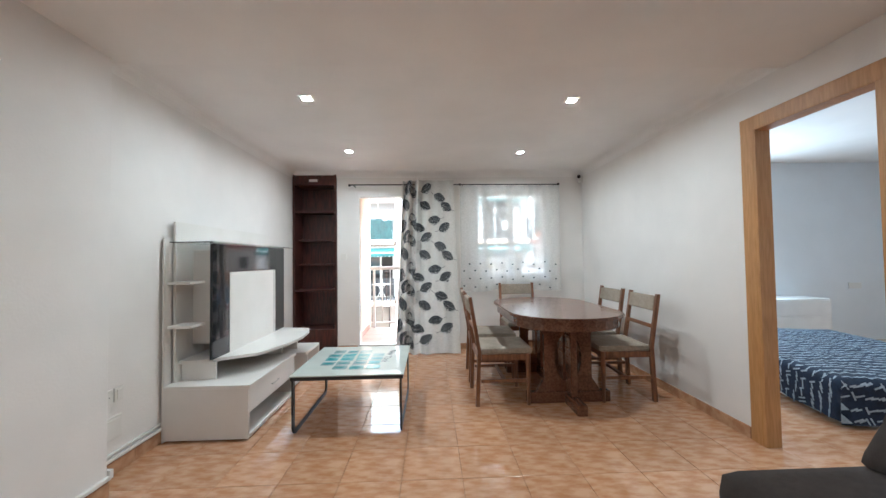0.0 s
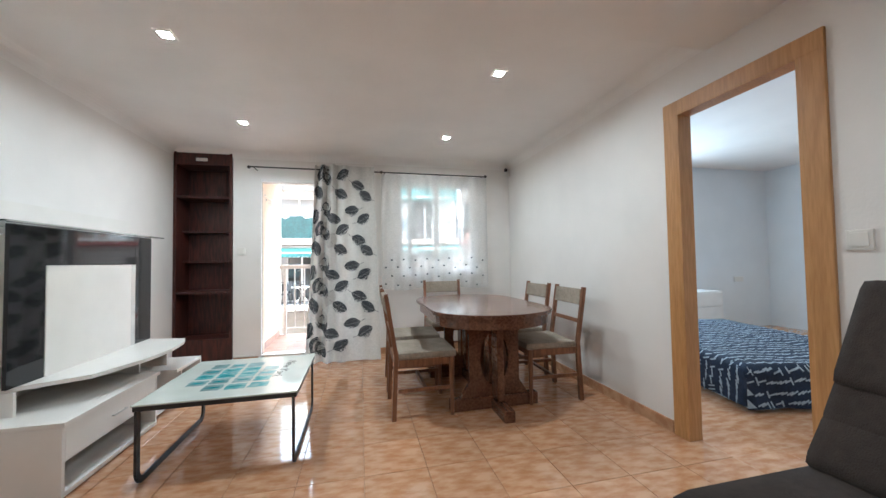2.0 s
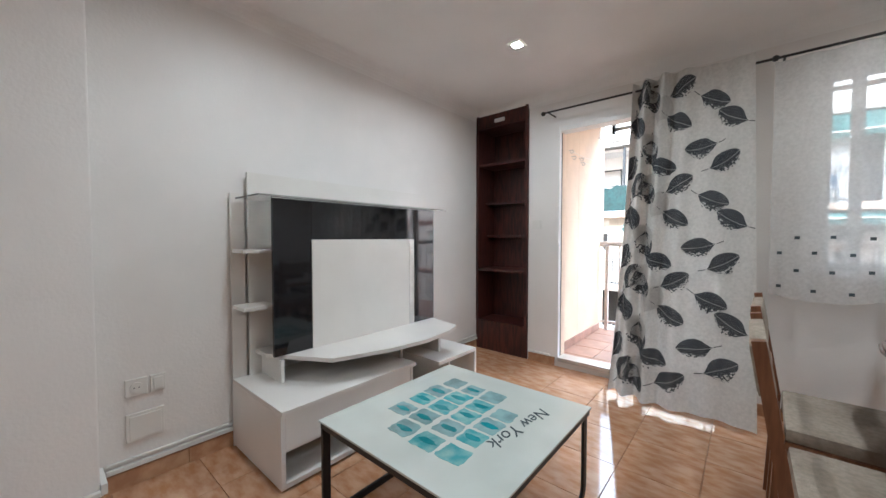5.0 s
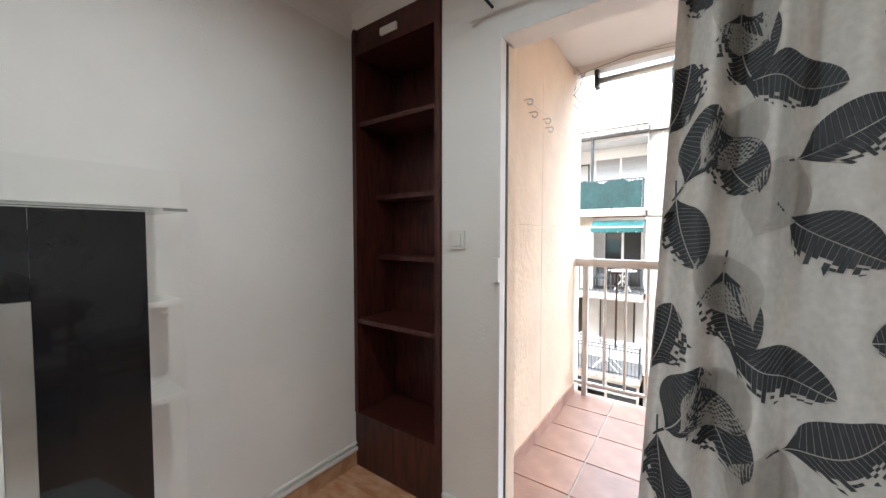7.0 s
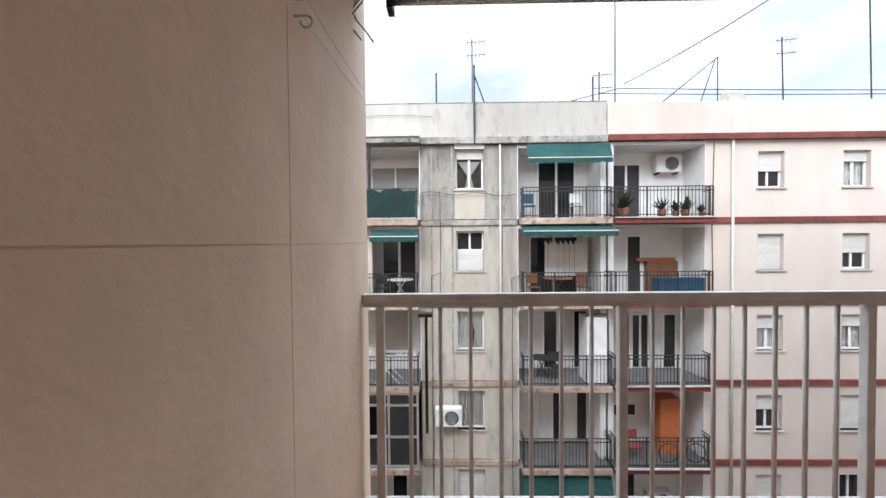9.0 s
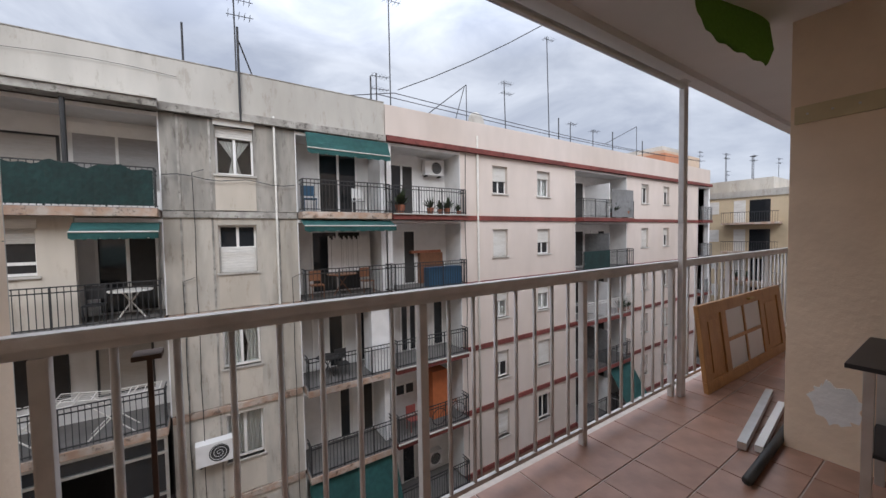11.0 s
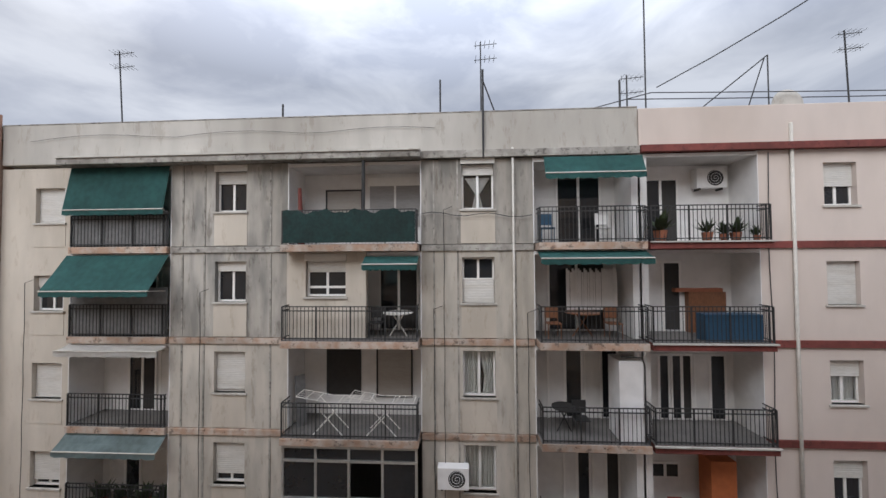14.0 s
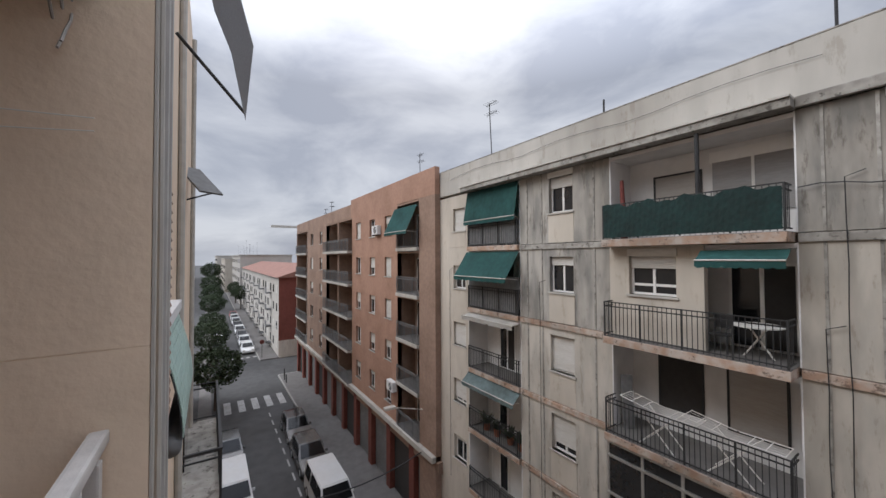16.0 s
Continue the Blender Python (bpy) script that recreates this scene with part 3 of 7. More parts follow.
for i in range(4):
    for j in range(5):
        if (i, j) in ((3, 4), (0, 0)):
            continue
        px, py = -0.80 + i * 0.118 + rnd.uniform(-0.006, 0.006), 4.25 + j * 0.112 + rnd.uniform(-0.006, 0.006)
        w, d = rnd.uniform(0.047, 0.055), rnd.uniform(0.044, 0.051)
        bm = bmesh.new()
        ring = []
        for k in range(22):
            a = 2 * math.pi * k / 22
            sx, sy = max(-1, min(1, 1.38 * math.cos(a))), max(-1, min(1, 1.38 * math.sin(a)))
            ring.append((px + w * sx * rnd.uniform(0.9, 1.06), py + d * sy * rnd.uniform(0.9, 1.06)))
        prism(bm, ring, 2, cz + 0.0004, cz + 0.0012)
        part("print_patch", bm, GREYPRINT if rnd.random() < 0.3 else TEALPRINT, ct, "teal watercolour patch")
        if rnd.random() < 0.7:
            bm = bmesh.new()
            ring = [(px + w * 0.9 * math.cos(a) * rnd.uniform(0.7, 1), py + rnd.choice((-1, 1)) * d * 0.3 + d * 0.45 * math.sin(a) * rnd.uniform(0.6, 1)) for a in [2 * math.pi * k / 12 for k in range(12)]]
            mid = sum(q[1] for q in ring) / 12
            ring = [(q[0], mid + d * 0.4 * math.sin(2 * math.pi * k / 12) * rnd.uniform(0.6, 1)) for k, q in enumerate(ring)]
            prism(bm, ring, 2, cz + 0.0013, cz + 0.0018)
            part("print_wash", bm, DEEPTEAL, ct, "deeper teal brush wash")


def text_mesh(body, size):
    cu = bpy.data.curves.new("writing", "FONT")
    cu.body, cu.size, cu.extrude, cu.shear = body, size, 0.0004, 0.35
    tmp = new("writing", cu)
    me = bpy.data.meshes.new_from_object(tmp.evaluated_get(bpy.context.evaluated_depsgraph_get()))
    bpy.data.objects.remove(tmp)
    bm = bmesh.new()
    bm.from_mesh(me)
    return bm


bm = text_mesh("New York", 0.085)
bmesh.ops.transform(bm, matrix=Matrix.Translation((-0.36, 4.74, cz + 0.001)) @ Matrix.Rotation(radians(-96), 4, "Z"), verts=bm.verts[:])
part("writing", bm, INK, ct, "thin dark script reading New York")

# ---- dining table ----
tx, ty = 1.14, 4.94


def stadium(hw, hl, n=14):
    """An oblong with half-round ends, long in y."""
    pts = []
    for k in range(n + 1):
        a = k / n * math.pi
        pts.append((hw * math.cos(a), hl - hw * 0.86 + hw * 0.86 * math.sin(a)))
    for k in range(n + 1):
        a = math.pi + k / n * math.pi
        pts.append((hw * math.cos(a), -(hl - hw * 0.86) + hw * 0.86 * math.sin(a)))
    return pts


dt = thing("dining_table", (tx, ty, 0), "brown wooden oval dining table on two pierced pedestals", "dining table")
bm = bmesh.new()
prism(bm, [(tx + a, ty + b) for a, b in stadium(0.475, 0.78)], 2, 0.722, 0.75)
bmesh.ops.bevel(bm, geom=[e for e in bm.edges if abs(e.verts[0].co.z - e.verts[1].co.z) < 1e-5], offset=0.008, segments=2, affect="EDGES")
part("tabletop", bm, TABLEW, dt)
bm = bmesh.new()
prism(bm, [(tx + a, ty + b) for a, b in stadium(0.44, 0.74)], 2, 0.645, 0.7215)
part("apron", bm, TABLEW, dt)
for py in (ty - 0.40, ty + 0.40):
    bm = bmesh.new()
    n = 20
    for side in (-1, 1):
        ring = [(tx, 0.09), (tx + side * 0.27, 0.09), (tx + side * 0.2, 0.2), (tx + side * 0.2, 0.56), (tx + side * 0.26, 0.6449), (tx, 0.6449)]
        for k in range(n // 2 + 1):
            a = math.pi / 2 - k / (n // 2) * math.pi
            ring.append((tx + side * max(0.0, 0.115 * math.cos(a)), 0.37 + 0.2 * math.sin(a)))
        prism(bm, ring, 1, py - 0.02, py + 0.02)
    ped = part("pedestal_panel", bm, TABLEW, dt)
    part("pedestal_post", B((tx - 0.025, py - 0.15, 0.09, tx + 0.025, py - 0.021, 0.644), bevel=0.006), TABLEW, dt)
    part("pedestal_post", B((tx - 0.025, py + 0.021, 0.09, tx + 0.025, py + 0.15, 0.644), bevel=0.006), TABLEW, dt)
    part("foot", B((tx - 0.35, py - 0.035, 0.0, tx + 0.35, py + 0.035, 0.089), bevel=0.012), TABLEW, dt)
    part("foot", B((tx - 0.04, py - 0.30, 0.0, tx + 0.04, py - 0.036, 0.08), bevel=0.012), TABLEW, dt)
    part("foot", B((tx - 0.04, py + 0.036, 0.0, tx + 0.04, py + 0.30, 0.08), bevel=0.012), TABLEW, dt)
part("stretcher", B((tx - 0.03, ty - 0.099, 0.1, tx + 0.03, ty + 0.099, 0.16), bevel=0.005), TABLEW, dt)


# ---- dining chairs ----
def chair():
    """Faces +x, base at the origin."""
    c = thing("dining_chair", (0, 0, 0), "brown wooden dining chair with taupe cloth seat and back pad", "chair", "chairs round the dining table")
    w, d = 0.21, 0.21
    for sy in (-1, 1):
        bm = bmesh.new()
        bar(bm, (-d - 0.02, sy * w, 0.0), (-d, sy * w, 0.45), 0.034, 0.03)
        bar(bm, (-d, sy * w, 0.445), (-d - 0.07, sy * w, 0.89), 0.03, 0.028)
        part("back_leg", bm, CHAIRW, c)
        bm = bmesh.new()
        rod(bm, (d - 0.015, sy * w, 0.0), (d - 0.015, sy * w, 0.42), 0.014, 8, 0.021)
        part("front_leg", bm, CHAIRW, c)
        part("side_rail", B((-d + 0.018, sy * w - 0.012, 0.37, d - 0.036, sy * w + 0.012, 0.42)), CHAIRW, c)
        part("stretcher", B((-d + 0.012, sy * w - 0.009, 0.19, d - 0.03, sy * w + 0.009, 0.215)), CHAIRW, c)
    part("front_rail", B((d - 0.028, -w + 0.021, 0.37, d - 0.004, w - 0.021, 0.42)), CHAIRW, c)
    part("back_rail", B((-d - 0.01, -w + 0.016, 0.37, -d + 0.012, w - 0.016, 0.42)), CHAIRW, c)
    part("cross_stretcher", B((-0.012, -w + 0.01, 0.193, 0.012, w - 0.01, 0.212)), CHAIRW, c)
    part("seat", B((-d + 0.017, -w - 0.012, 0.421, d + 0.02, w + 0.012, 0.468), bevel=0.016), SEATC, c, "flat padded seat")
    bm = B((-0.02, -w + 0.016, -0.065, 0.018, w - 0.016, 0.065), bevel=0.012)
    bmesh.ops.transform(bm, matrix=pose(-d - 0.058, 0, 0.81, 0, -9, 0), verts=bm.verts[:])
    part("backrest_pad", bm, SEATC, c, "cloth back pad")
    bm = B((-0.009, -w + 0.015, -0.016, 0.009, w - 0.015, 0.016), bevel=0.004)
    bmesh.ops.transform(bm, matrix=pose(-d - 0.027, 0, 0.62, 0, -9, 0), verts=bm.verts[:])
    part("back_slat", bm, CHAIRW, c)
    return c


first = chair()
first.matrix_basis = pose(0.60, 4.70, 0, 0, 0, 0)
copy_thing(first, pose(0.61, 5.27, 0, 0, 0, -2))
copy_thing(first, pose(1.63, 4.70, 0, 0, 0, 178))
copy_thing(first, pose(1.64, 5.26, 0, 0, 0, 181))
copy_thing(first, pose(1.10, 5.86, 0, 0, 0, -90))

# ---- leaf curtain ----
CX0, CX1, CZT = -0.35, 0.31, 2.245


def drape(u, z):
    """A point of the curtain: u across from 0 to 1, z the height; folds gather at its door side."""
    k = 1 - (z - 0.04) / (CZT - 0.04)
    x = (CX0 - 0.10 * k) + u * ((CX1 + 0.05 * k) - (CX0 - 0.10 * k))
    deep = 1 / (1 + math.exp((u - 0.42) * 16))
    fold = (0.008 + 0.042 * deep) * math.sin(u * (34 + 4 * deep) + 0.6 * math.sin(z * 1.7)) + 0.022 * math.sin(u * 9 + 1)
    return Vector((x, 6.18 - 0.16 * k * k - 0.05 * k * u + fold, z))


cu = thing("curtain", ((CX0 + CX1) / 2, 6.15, 0.0), "off-white curtain printed with grey leaves, hanging by the balcony door", "curtain")
bm = bmesh.new()
NU, NZ = 120, 40
rows = [[bm.verts.new(drape(i / NU, 0.04 + (CZT - 0.04) * j / NZ)) for i in range(NU + 1)] for j in range(NZ + 1)]
for j in range(NZ):
    for i in range(NU):
        bm.faces.new((rows[j][i], rows[j][i + 1], rows[j + 1][i + 1], rows[j + 1][i]))
part("cloth", bm, CURT, cu, smooth=True)


def leaf_at(u, z, angle, size, material, name, mirror=1, ribs=True):
    """One printed leaf: pointed oval with a stem, split by fine pale veins, its lower half worn to rags."""
    bm = bmesh.new()
    rnd = random.Random(int(u * 1000) * 31 + int(z * 1000))

    def put(a, b):
        bend = 0.22 * (a * a - 0.1)
        ca, sa = math.cos(angle), math.sin(angle)
        dx, dz = size * (a * ca - (b + bend) * sa * mirror), size * (a * sa + (b + bend) * ca * mirror)
        p = drape(min(0.995, max(0.005, u + dx / 0.80)), min(CZT - 0.01, max(0.05, z + dz)))
        return bm.verts.new(p + Vector((0, -0.003, 0)))

    def half(a):
        a = min(1, max(0, a))
        return 0.385 * (a ** 0.5) * ((1 - a) ** 0.7) / 0.54
    n, quads = 18, 9
    slant = 0.17
    for side in (-1, 1):
        gap = side * (0.006 if ribs else 0.0)
        for k in range(n):
            a0, a1 = k / n, (k + (0.945 if ribs else 1.0)) / n
            for q in range(quads):
                f0, f1 = q / quads, (q + 1) / quads
                if ribs and side < 0 and k > 1 and rnd.random() < max(0, f1 - 0.45) * 1.5:
                    continue
                rag = [1 + (rnd.uniform(-0.12, 0.12) if q == quads - 1 and side < 0 and ribs else 0) for _ in range(2)]
                bm.faces.new([put(a - 0.5 + slant * f * (1 - a), gap + side * half(a) * f * r) for a, f, r in ((a0, f0, 1), (a1, f0, 1), (a1, f1, rag[0]), (a0, f1, rag[1]))])
    if ribs:
        for q in range(3):
            c0, c1 = -0.5 - 0.07 * q, -0.5 - 0.07 * (q + 1)
            bm.faces.new([put(c0, -0.014), put(c0, 0.014), put(c1, 0.012), put(c1, -0.012)])
    bmesh.ops.remove_doubles(bm, verts=bm.verts[:], dist=1e-6)
    return part(name, bm, material, cu)


motif = ((-0.16, 0.0, -0.35), (-0.06, 0.51, 0.5), (-0.08, 0.29, -0.55), (-0.25, 0.48, -1.1), (-0.34, 0.31, -1.25), (-0.24, 0.12, -1.4), (-0.37, 0.02, 1.3), (-0.31, 0.52, 1.2),
         (0.06, 0.10, 3.3), (0.12, 0.40, -0.4), (0.18, 0.0, 0.5), (0.22, 0.27, 2.6))
for rep in range(4):
    for x, dz, ang in motif:
        zz = 0.98 + (rep - 2) * 0.64 + dz
        if 0.1 < zz < CZT - 0.06:
            leaf_at((x + 0.39) / 0.72, zz, ang, 0.2, CURTP, "leaf", 1 if math.cos(ang) > 0 else -1)
    for u, z, ang in ((0.18, 0.17, 0.9), (0.2, 0.45, 2.2), (0.3, 0.02, 1.2)):
        zz = 0.06 + rep * 0.64 + z
        if 0.1 < zz < CZT - 0.08:
            leaf_at(u, zz, ang, 0.2, CURTS, "pale_leaf", 1, False)

# rod and lace
rd = thing("curtain_rod", (0.35, 6.2, 2.19), "thin dark metal curtain rod above door and window", "curtain rod")
part("pole", rods(((-1.05, 6.22, 2.2), (1.72, 6.22, 2.19)), r=0.008), DARKM, rd)
for xx in (-1.05, 0.40, 1.72):
    bm = bmesh.new()
    bmesh.ops.create_uvsphere(bm, u_segments=12, v_segments=8, radius=0.018, matrix=Matrix.Translation((xx, 6.22, 2.195)))
    part("finial", bm, DARKM, rd)
for xx in (-1.0, 0.44, 1.68):
    part("bracket", rods(((xx, 6.22, 2.194), (xx, FAR, 2.194)), r=0.006), DARKM, rd)

lc = thing("lace_curtain", (1.1, 6.23, 0.76), "sheer white lace curtain with small dark dots", "curtain")


def sheer(u, z):
    return Vector((0.40 + 1.34 * u, 6.255 + 0.02 * math.sin(u * 44) * (0.6 + 0.4 * math.sin(z * 3)) - 0.01 * math.sin(u * 7), z - 0.03 * abs(math.sin(u * 9)) * (1 if z < 1.0 else 0)))


bm = bmesh.new()
rows = [[bm.verts.new(sheer(i / 150, 0.80 + 1.385 * j / 14)) for i in range(151)] for j in range(15)]
for j in range(14):
    for i in range(150):
        bm.faces.new((rows[j][i], rows[j][i + 1], rows[j + 1][i + 1], rows[j + 1][i]))
part("lace_cloth", bm, LACE, lc, smooth=True)
for j, z in enumerate((0.86, 0.97, 1.05, 1.14)):
    for i in range(9):
        u = (i + 0.3 + 0.5 * (j % 2)) / 9.3
        p = sheer(u, z + 0.02 * math.sin(i * 3))
        part("dot", B((p.x - 0.011, p.y - 0.006, p.z - 0.009, p.x + 0.011, p.y - 0.004, p.z + 0.009)), INK, lc, "small dark woven dot")

# ---- wall fittings ----
def plate(name, x, y0, z0, y1, z1, side, label, category, holes=0):
    t = thing(name, (x, (y0 + y1) / 2, z0), label, category)
    xs = sorted((x, x + side * 0.012))
    part("cover", B((xs[0], y0, z0, xs[1], y1, z1), bevel=0.003), PLAST, t)
    xs = sorted((x + side * 0.012, x + side * 0.017))
    if holes:
        bm = bmesh.new()
        rod(bm, (xs[0], (y0 + y1) / 2, (z0 + z1) / 2), (xs[1], (y0 + y1) / 2, (z0 + z1) / 2), 0.024, 16)
        part("socket_ring", bm, PLAST, t)
        bm = bmesh.new()
        for s in (-1, 1):
            rod(bm, (xs[1] - 0.001, (y0 + y1) / 2 + s * 0.009, (z0 + z1) / 2), (xs[1] + 0.0008, (y0 + y1) / 2 + s * 0.009, (z0 + z1) / 2), 0.003, 8)
        part("pin_hole", bm, BLACKR, t)
    else:
        part("rocker", B((xs[0], y0 + 0.012, z0 + 0.012, xs[1], y1 - 0.012, z1 - 0.012), bevel=0.002), PLAST, t)
    return t


plate("wall_socket", WL, 3.60, 0.41, 3.68, 0.49, 1, "white wall socket above the skirting", "socket", 1)
plate("phone_socket", WL, 3.69, 0.41, 3.75, 0.49, 1, "small white phone socket", "socket")
plate("junction_box", WL, 3.60, 0.20, 3.74, 0.33, 1, "white surface junction box on the wall", "junction box")
plate("light_switch", WR, 2.90, 1.14, 2.98, 1.22, -1, "white light switch beside the doorway", "light switch")
t = thing("light_switch", (-1.165, FAR, 1.22), "white light switch between bookcase and balcony door", "light switch")
part("cover", B((-1.205, FAR - 0.012, 1.22, -1.125, FAR, 1.30), bevel=0.003), PLAST, t)
part("rocker", B((-1.19, FAR - 0.017, 1.235, -1.14, FAR - 0.012, 1.285), bevel=0.002), PLAST, t)
t = thing("security_sensor", (2.03, 6.30, 2.26), "small dark sensor in the upper room corner", "sensor")
bm = bmesh.new()
bmesh.ops.create_uvsphere(bm, u_segments=12, v_segments=8, radius=0.024, matrix=Matrix.Translation((2.035, 6.295, 2.31)))
part("eye", bm, BLACKR, t)
part("bracket", B((2.05, 6.31, 2.23, 2.098, 6.359, 2.33), bevel=0.005), PLAST, t)

# ---- sofa ----
sf = thing("sofa", (1.5, 1.95, 0), "dark brown cloth sofa with ribbed back cushions", "sofa")
SY0, SY1 = 0.75, 2.86
part("base", B((1.12, SY0 + 0.05, 0.06, 2.0, SY1 - 0.05, 0.26), bevel=0.03), SOFAC, sf)
for y0, y1 in ((SY0, (SY0 + SY1) / 2 - 0.003), ((SY0 + SY1) / 2 + 0.003, SY1)):
    part("seat_cushion", B((1.03, y0, 0.24, 1.70, y1, 0.43), bevel=0.085), SOFAC, sf, smooth=True)
    for (xa, za), (xb, zb), th in (((1.60, 0.42), (1.70, 0.56), 0.11), ((1.69, 0.54), (1.78, 0.69), 0.12), ((1.76, 0.67), (1.93, 0.99), 0.14)):
        ln = math.hypot(xb - xa, zb - za)
        bm = B((-th / 2, y0 + 0.012, -ln / 2 - 0.02, th / 2, y1 - 0.012, ln / 2 + 0.02), bevel=0.045)
        bmesh.ops.transform(bm, matrix=pose((xa + xb) / 2 + 0.02, 0, (za + zb) / 2, 0, math.degrees(math.atan2(xb - xa, zb - za)), 0), verts=bm.verts[:])
        part("back_cushion", bm, SOFAC, sf, smooth=True)
part("back_frame", B((1.86, SY0 + 0.03, 0.2, 2.02, SY1 - 0.03, 0.80), bevel=0.03), SOFAC, sf)
for xx in (1.2, 1.9):
    for yy in (SY0 + 0.15, SY1 - 0.15):
        part("foot", rods(((xx, yy, 0), (xx, yy, 0.061)), r=0.025), BLACKR, sf)

# ---- bedroom ----
BLUE = mat("navy_bedspread", (0.012, 0.024, 0.055), 0.9, grain=40, vary=0.3, bump=0.3)
PALEBLUE = mat("pale_blue_stroke", (0.36, 0.42, 0.48), 0.9, grain=40, vary=0.2, bump=0.2)
bed = thing("bed", (3.6, 4.95, 0), "low white bed with a navy and pale blue patterned bedspread", "bed")
ang = radians(-12)
BM = Matrix.Translation((2.88, 3.98, 0)) @ Matrix.Rotation(ang, 4, "Z")


def bedpart(name, bm, material, label="", smooth=False):
    bmesh.ops.transform(bm, matrix=BM, verts=bm.verts[:])
    return part(name, bm, material, bed, label, smooth)


bedpart("bed_base", B((0.03, 0.03, 0.0, 1.38, 1.9, 0.16), bevel=0.01), WHITEP)
bedpart("mattress", B((0.02, 0.02, 0.161, 1.39, 1.91, 0.31), bevel=0.04), PLAST)


def spread(a, b):
    """The bedspread: over the top and down the sides, with slack folds."""
    def edge(v, lo, hi):
        return (lo, lo - v) if v < lo else ((hi, v - hi) if v > hi else (v, 0.0))
    px, dx = edge(a, 0.0, 1.41)
    py, dy = edge(b, 0.0, 1.93)
    drop = max(dx, dy)
    z = 0.325 + 0.008 * math.sin(a * 9) * math.sin(b * 8) - drop
    flare = 0.03 + 0.02 * math.sin((a + b) * 18)
    return Vector((px + (math.copysign(min(drop, 0.03) + drop * flare * 2, a - 0.7) if dx else 0), py + (math.copysign(min(drop, 0.03) + drop * flare * 2, b - 1) if dy else 0), max(0.03, z)))


bm = bmesh.new()
N = 46
us = [-0.28 + (1.41 + 0.56) * i / N for i in range(N + 1)]
vs = [-0.30 + (1.93 + 0.40) * j / N for j in range(N + 1)]
rows = [[bm.verts.new(spread(u, v)) for u in us] for v in vs]
for j in range(N):
    for i in range(N):
        bm.faces.new((rows[j][i], rows[j][i + 1], rows[j + 1][i + 1], rows[j + 1][i]))
cover = bedpart("bedspread", bm, BLUE, "navy bedspread", True)
rnd = random.Random(7)
bm = bmesh.new()
for i in range(26):
    for j in range(30):
        u, v = -0.26 + i * 0.075 + rnd.uniform(-0.01, 0.01), -0.34 + j * 0.077 + rnd.uniform(-0.01, 0.01)
        for w in range(2):
            a0 = rnd.choice((0.3, 0.35, 1.9, 0.25))
            ln = rnd.uniform(0.02, 0.034)
            du, dv = ln * math.cos(a0), ln * math.sin(a0)
            nu, nv = -0.006 * math.sin(a0), 0.006 * math.cos(a0)
            o = w * 0.03
            pts = [(u + o - du - nu, v - dv - nv), (u + o + du - nu, v + dv - nv), (u + o + du + nu, v + dv + nv), (u + o - du + nu, v - dv + nv)]
            bm.faces.new([bm.verts.new(spread(*p) + Vector((0, 0, 0.004)) + Vector((-0.004 if p[0] < 0 else 0, -0.004 if p[1] < 0 else 0, 0))) for p in pts])
tagged(bedpart("stroke_print", bm, PALEBLUE, "pale blue brush strokes"), kind="stuff")

ds = thing("dresser", (4.78, 6.15, 0), "white low chest of drawers against the bedroom wall", "chest of drawers")
part("body", B((4.38, 5.97, 0.0, 5.16, 6.345, 0.63), bevel=0.004), WHITEP, ds)
for z in (0.03, 0.23, 0.43):
    part("drawer", B((4.40, 5.953, z, 5.14, 5.969, z + 0.18), bevel=0.003), WHITEP, ds)
t = thing("wall_socket", (5.95, FAR - 0.012, 0.72), "white wall socket on the bedroom wall", "socket")
part("cover", B((5.86, FAR - 0.024, 0.72, 6.04, FAR - 0.013, 0.8), bevel=0.003), PLAST, t)

# ---- balcony ----
BX1, EDGE, BZ, BH = 6.4, 8.07, -0.01, 2.56
structure("floor", B((-1.3, OUT, -0.3, BX1, EDGE, BZ - 0.006)), BGROUT, "terracotta tiled balcony floor with pale joints", "balcony floor")
structure("balcony_ledge", B((-1.3, EDGE + 0.001, -0.34, BX1, 8.34, -0.2)), BGROUT, "pale cement ledge outside the railing", "ledge")
structure("ceiling", B((-1.4, OUT, BH, BX1, 8.0, BH + 0.25), (-1.4, 7.90, BH - 0.05, BX1, 8.0, BH)), WALL, "white painted underside of the balcony above", "ceiling")
lw = tagged(new("wall_balcony_end"), "peach painted balcony end wall with scored grooves", "wall", kind="structure")
lw.location = (-1.11, 7.3, 0)
ys, zs = (OUT, 7.25, 8.14), (-0.3, 1.338, BH)
for ya, yb in zip(ys, ys[1:]):
    for za, zb in zip(zs, zs[1:]):
        part("panel", B((-1.25, ya + (0.0015 if ya > OUT else 0), za + 0.0015, -1.11, yb - 0.0015, zb - 0.0015), bevel=0.0015), PEACH, lw)
structure("wall_balcony_core", B((-1.30, OUT, -0.3, -1.251, 8.135, BH), (-1.251, OUT + 0.01, -0.29, -1.114, 8.135, BH - 0.01)), PEACH, "peach painted core of the end wall", "wall")
structure("wall_balcony_pier", B((2.30, OUT, -0.3, 2.62, 7.305, BH), bevel=0.004), PEACH, "peach painted balcony wall pier", "wall")
structure("wall_balcony_end", B((BX1 - 0.15, OUT, -0.3, BX1, 8.05, BH)), PEACH, "peach painted far end wall of the balcony", "wall")
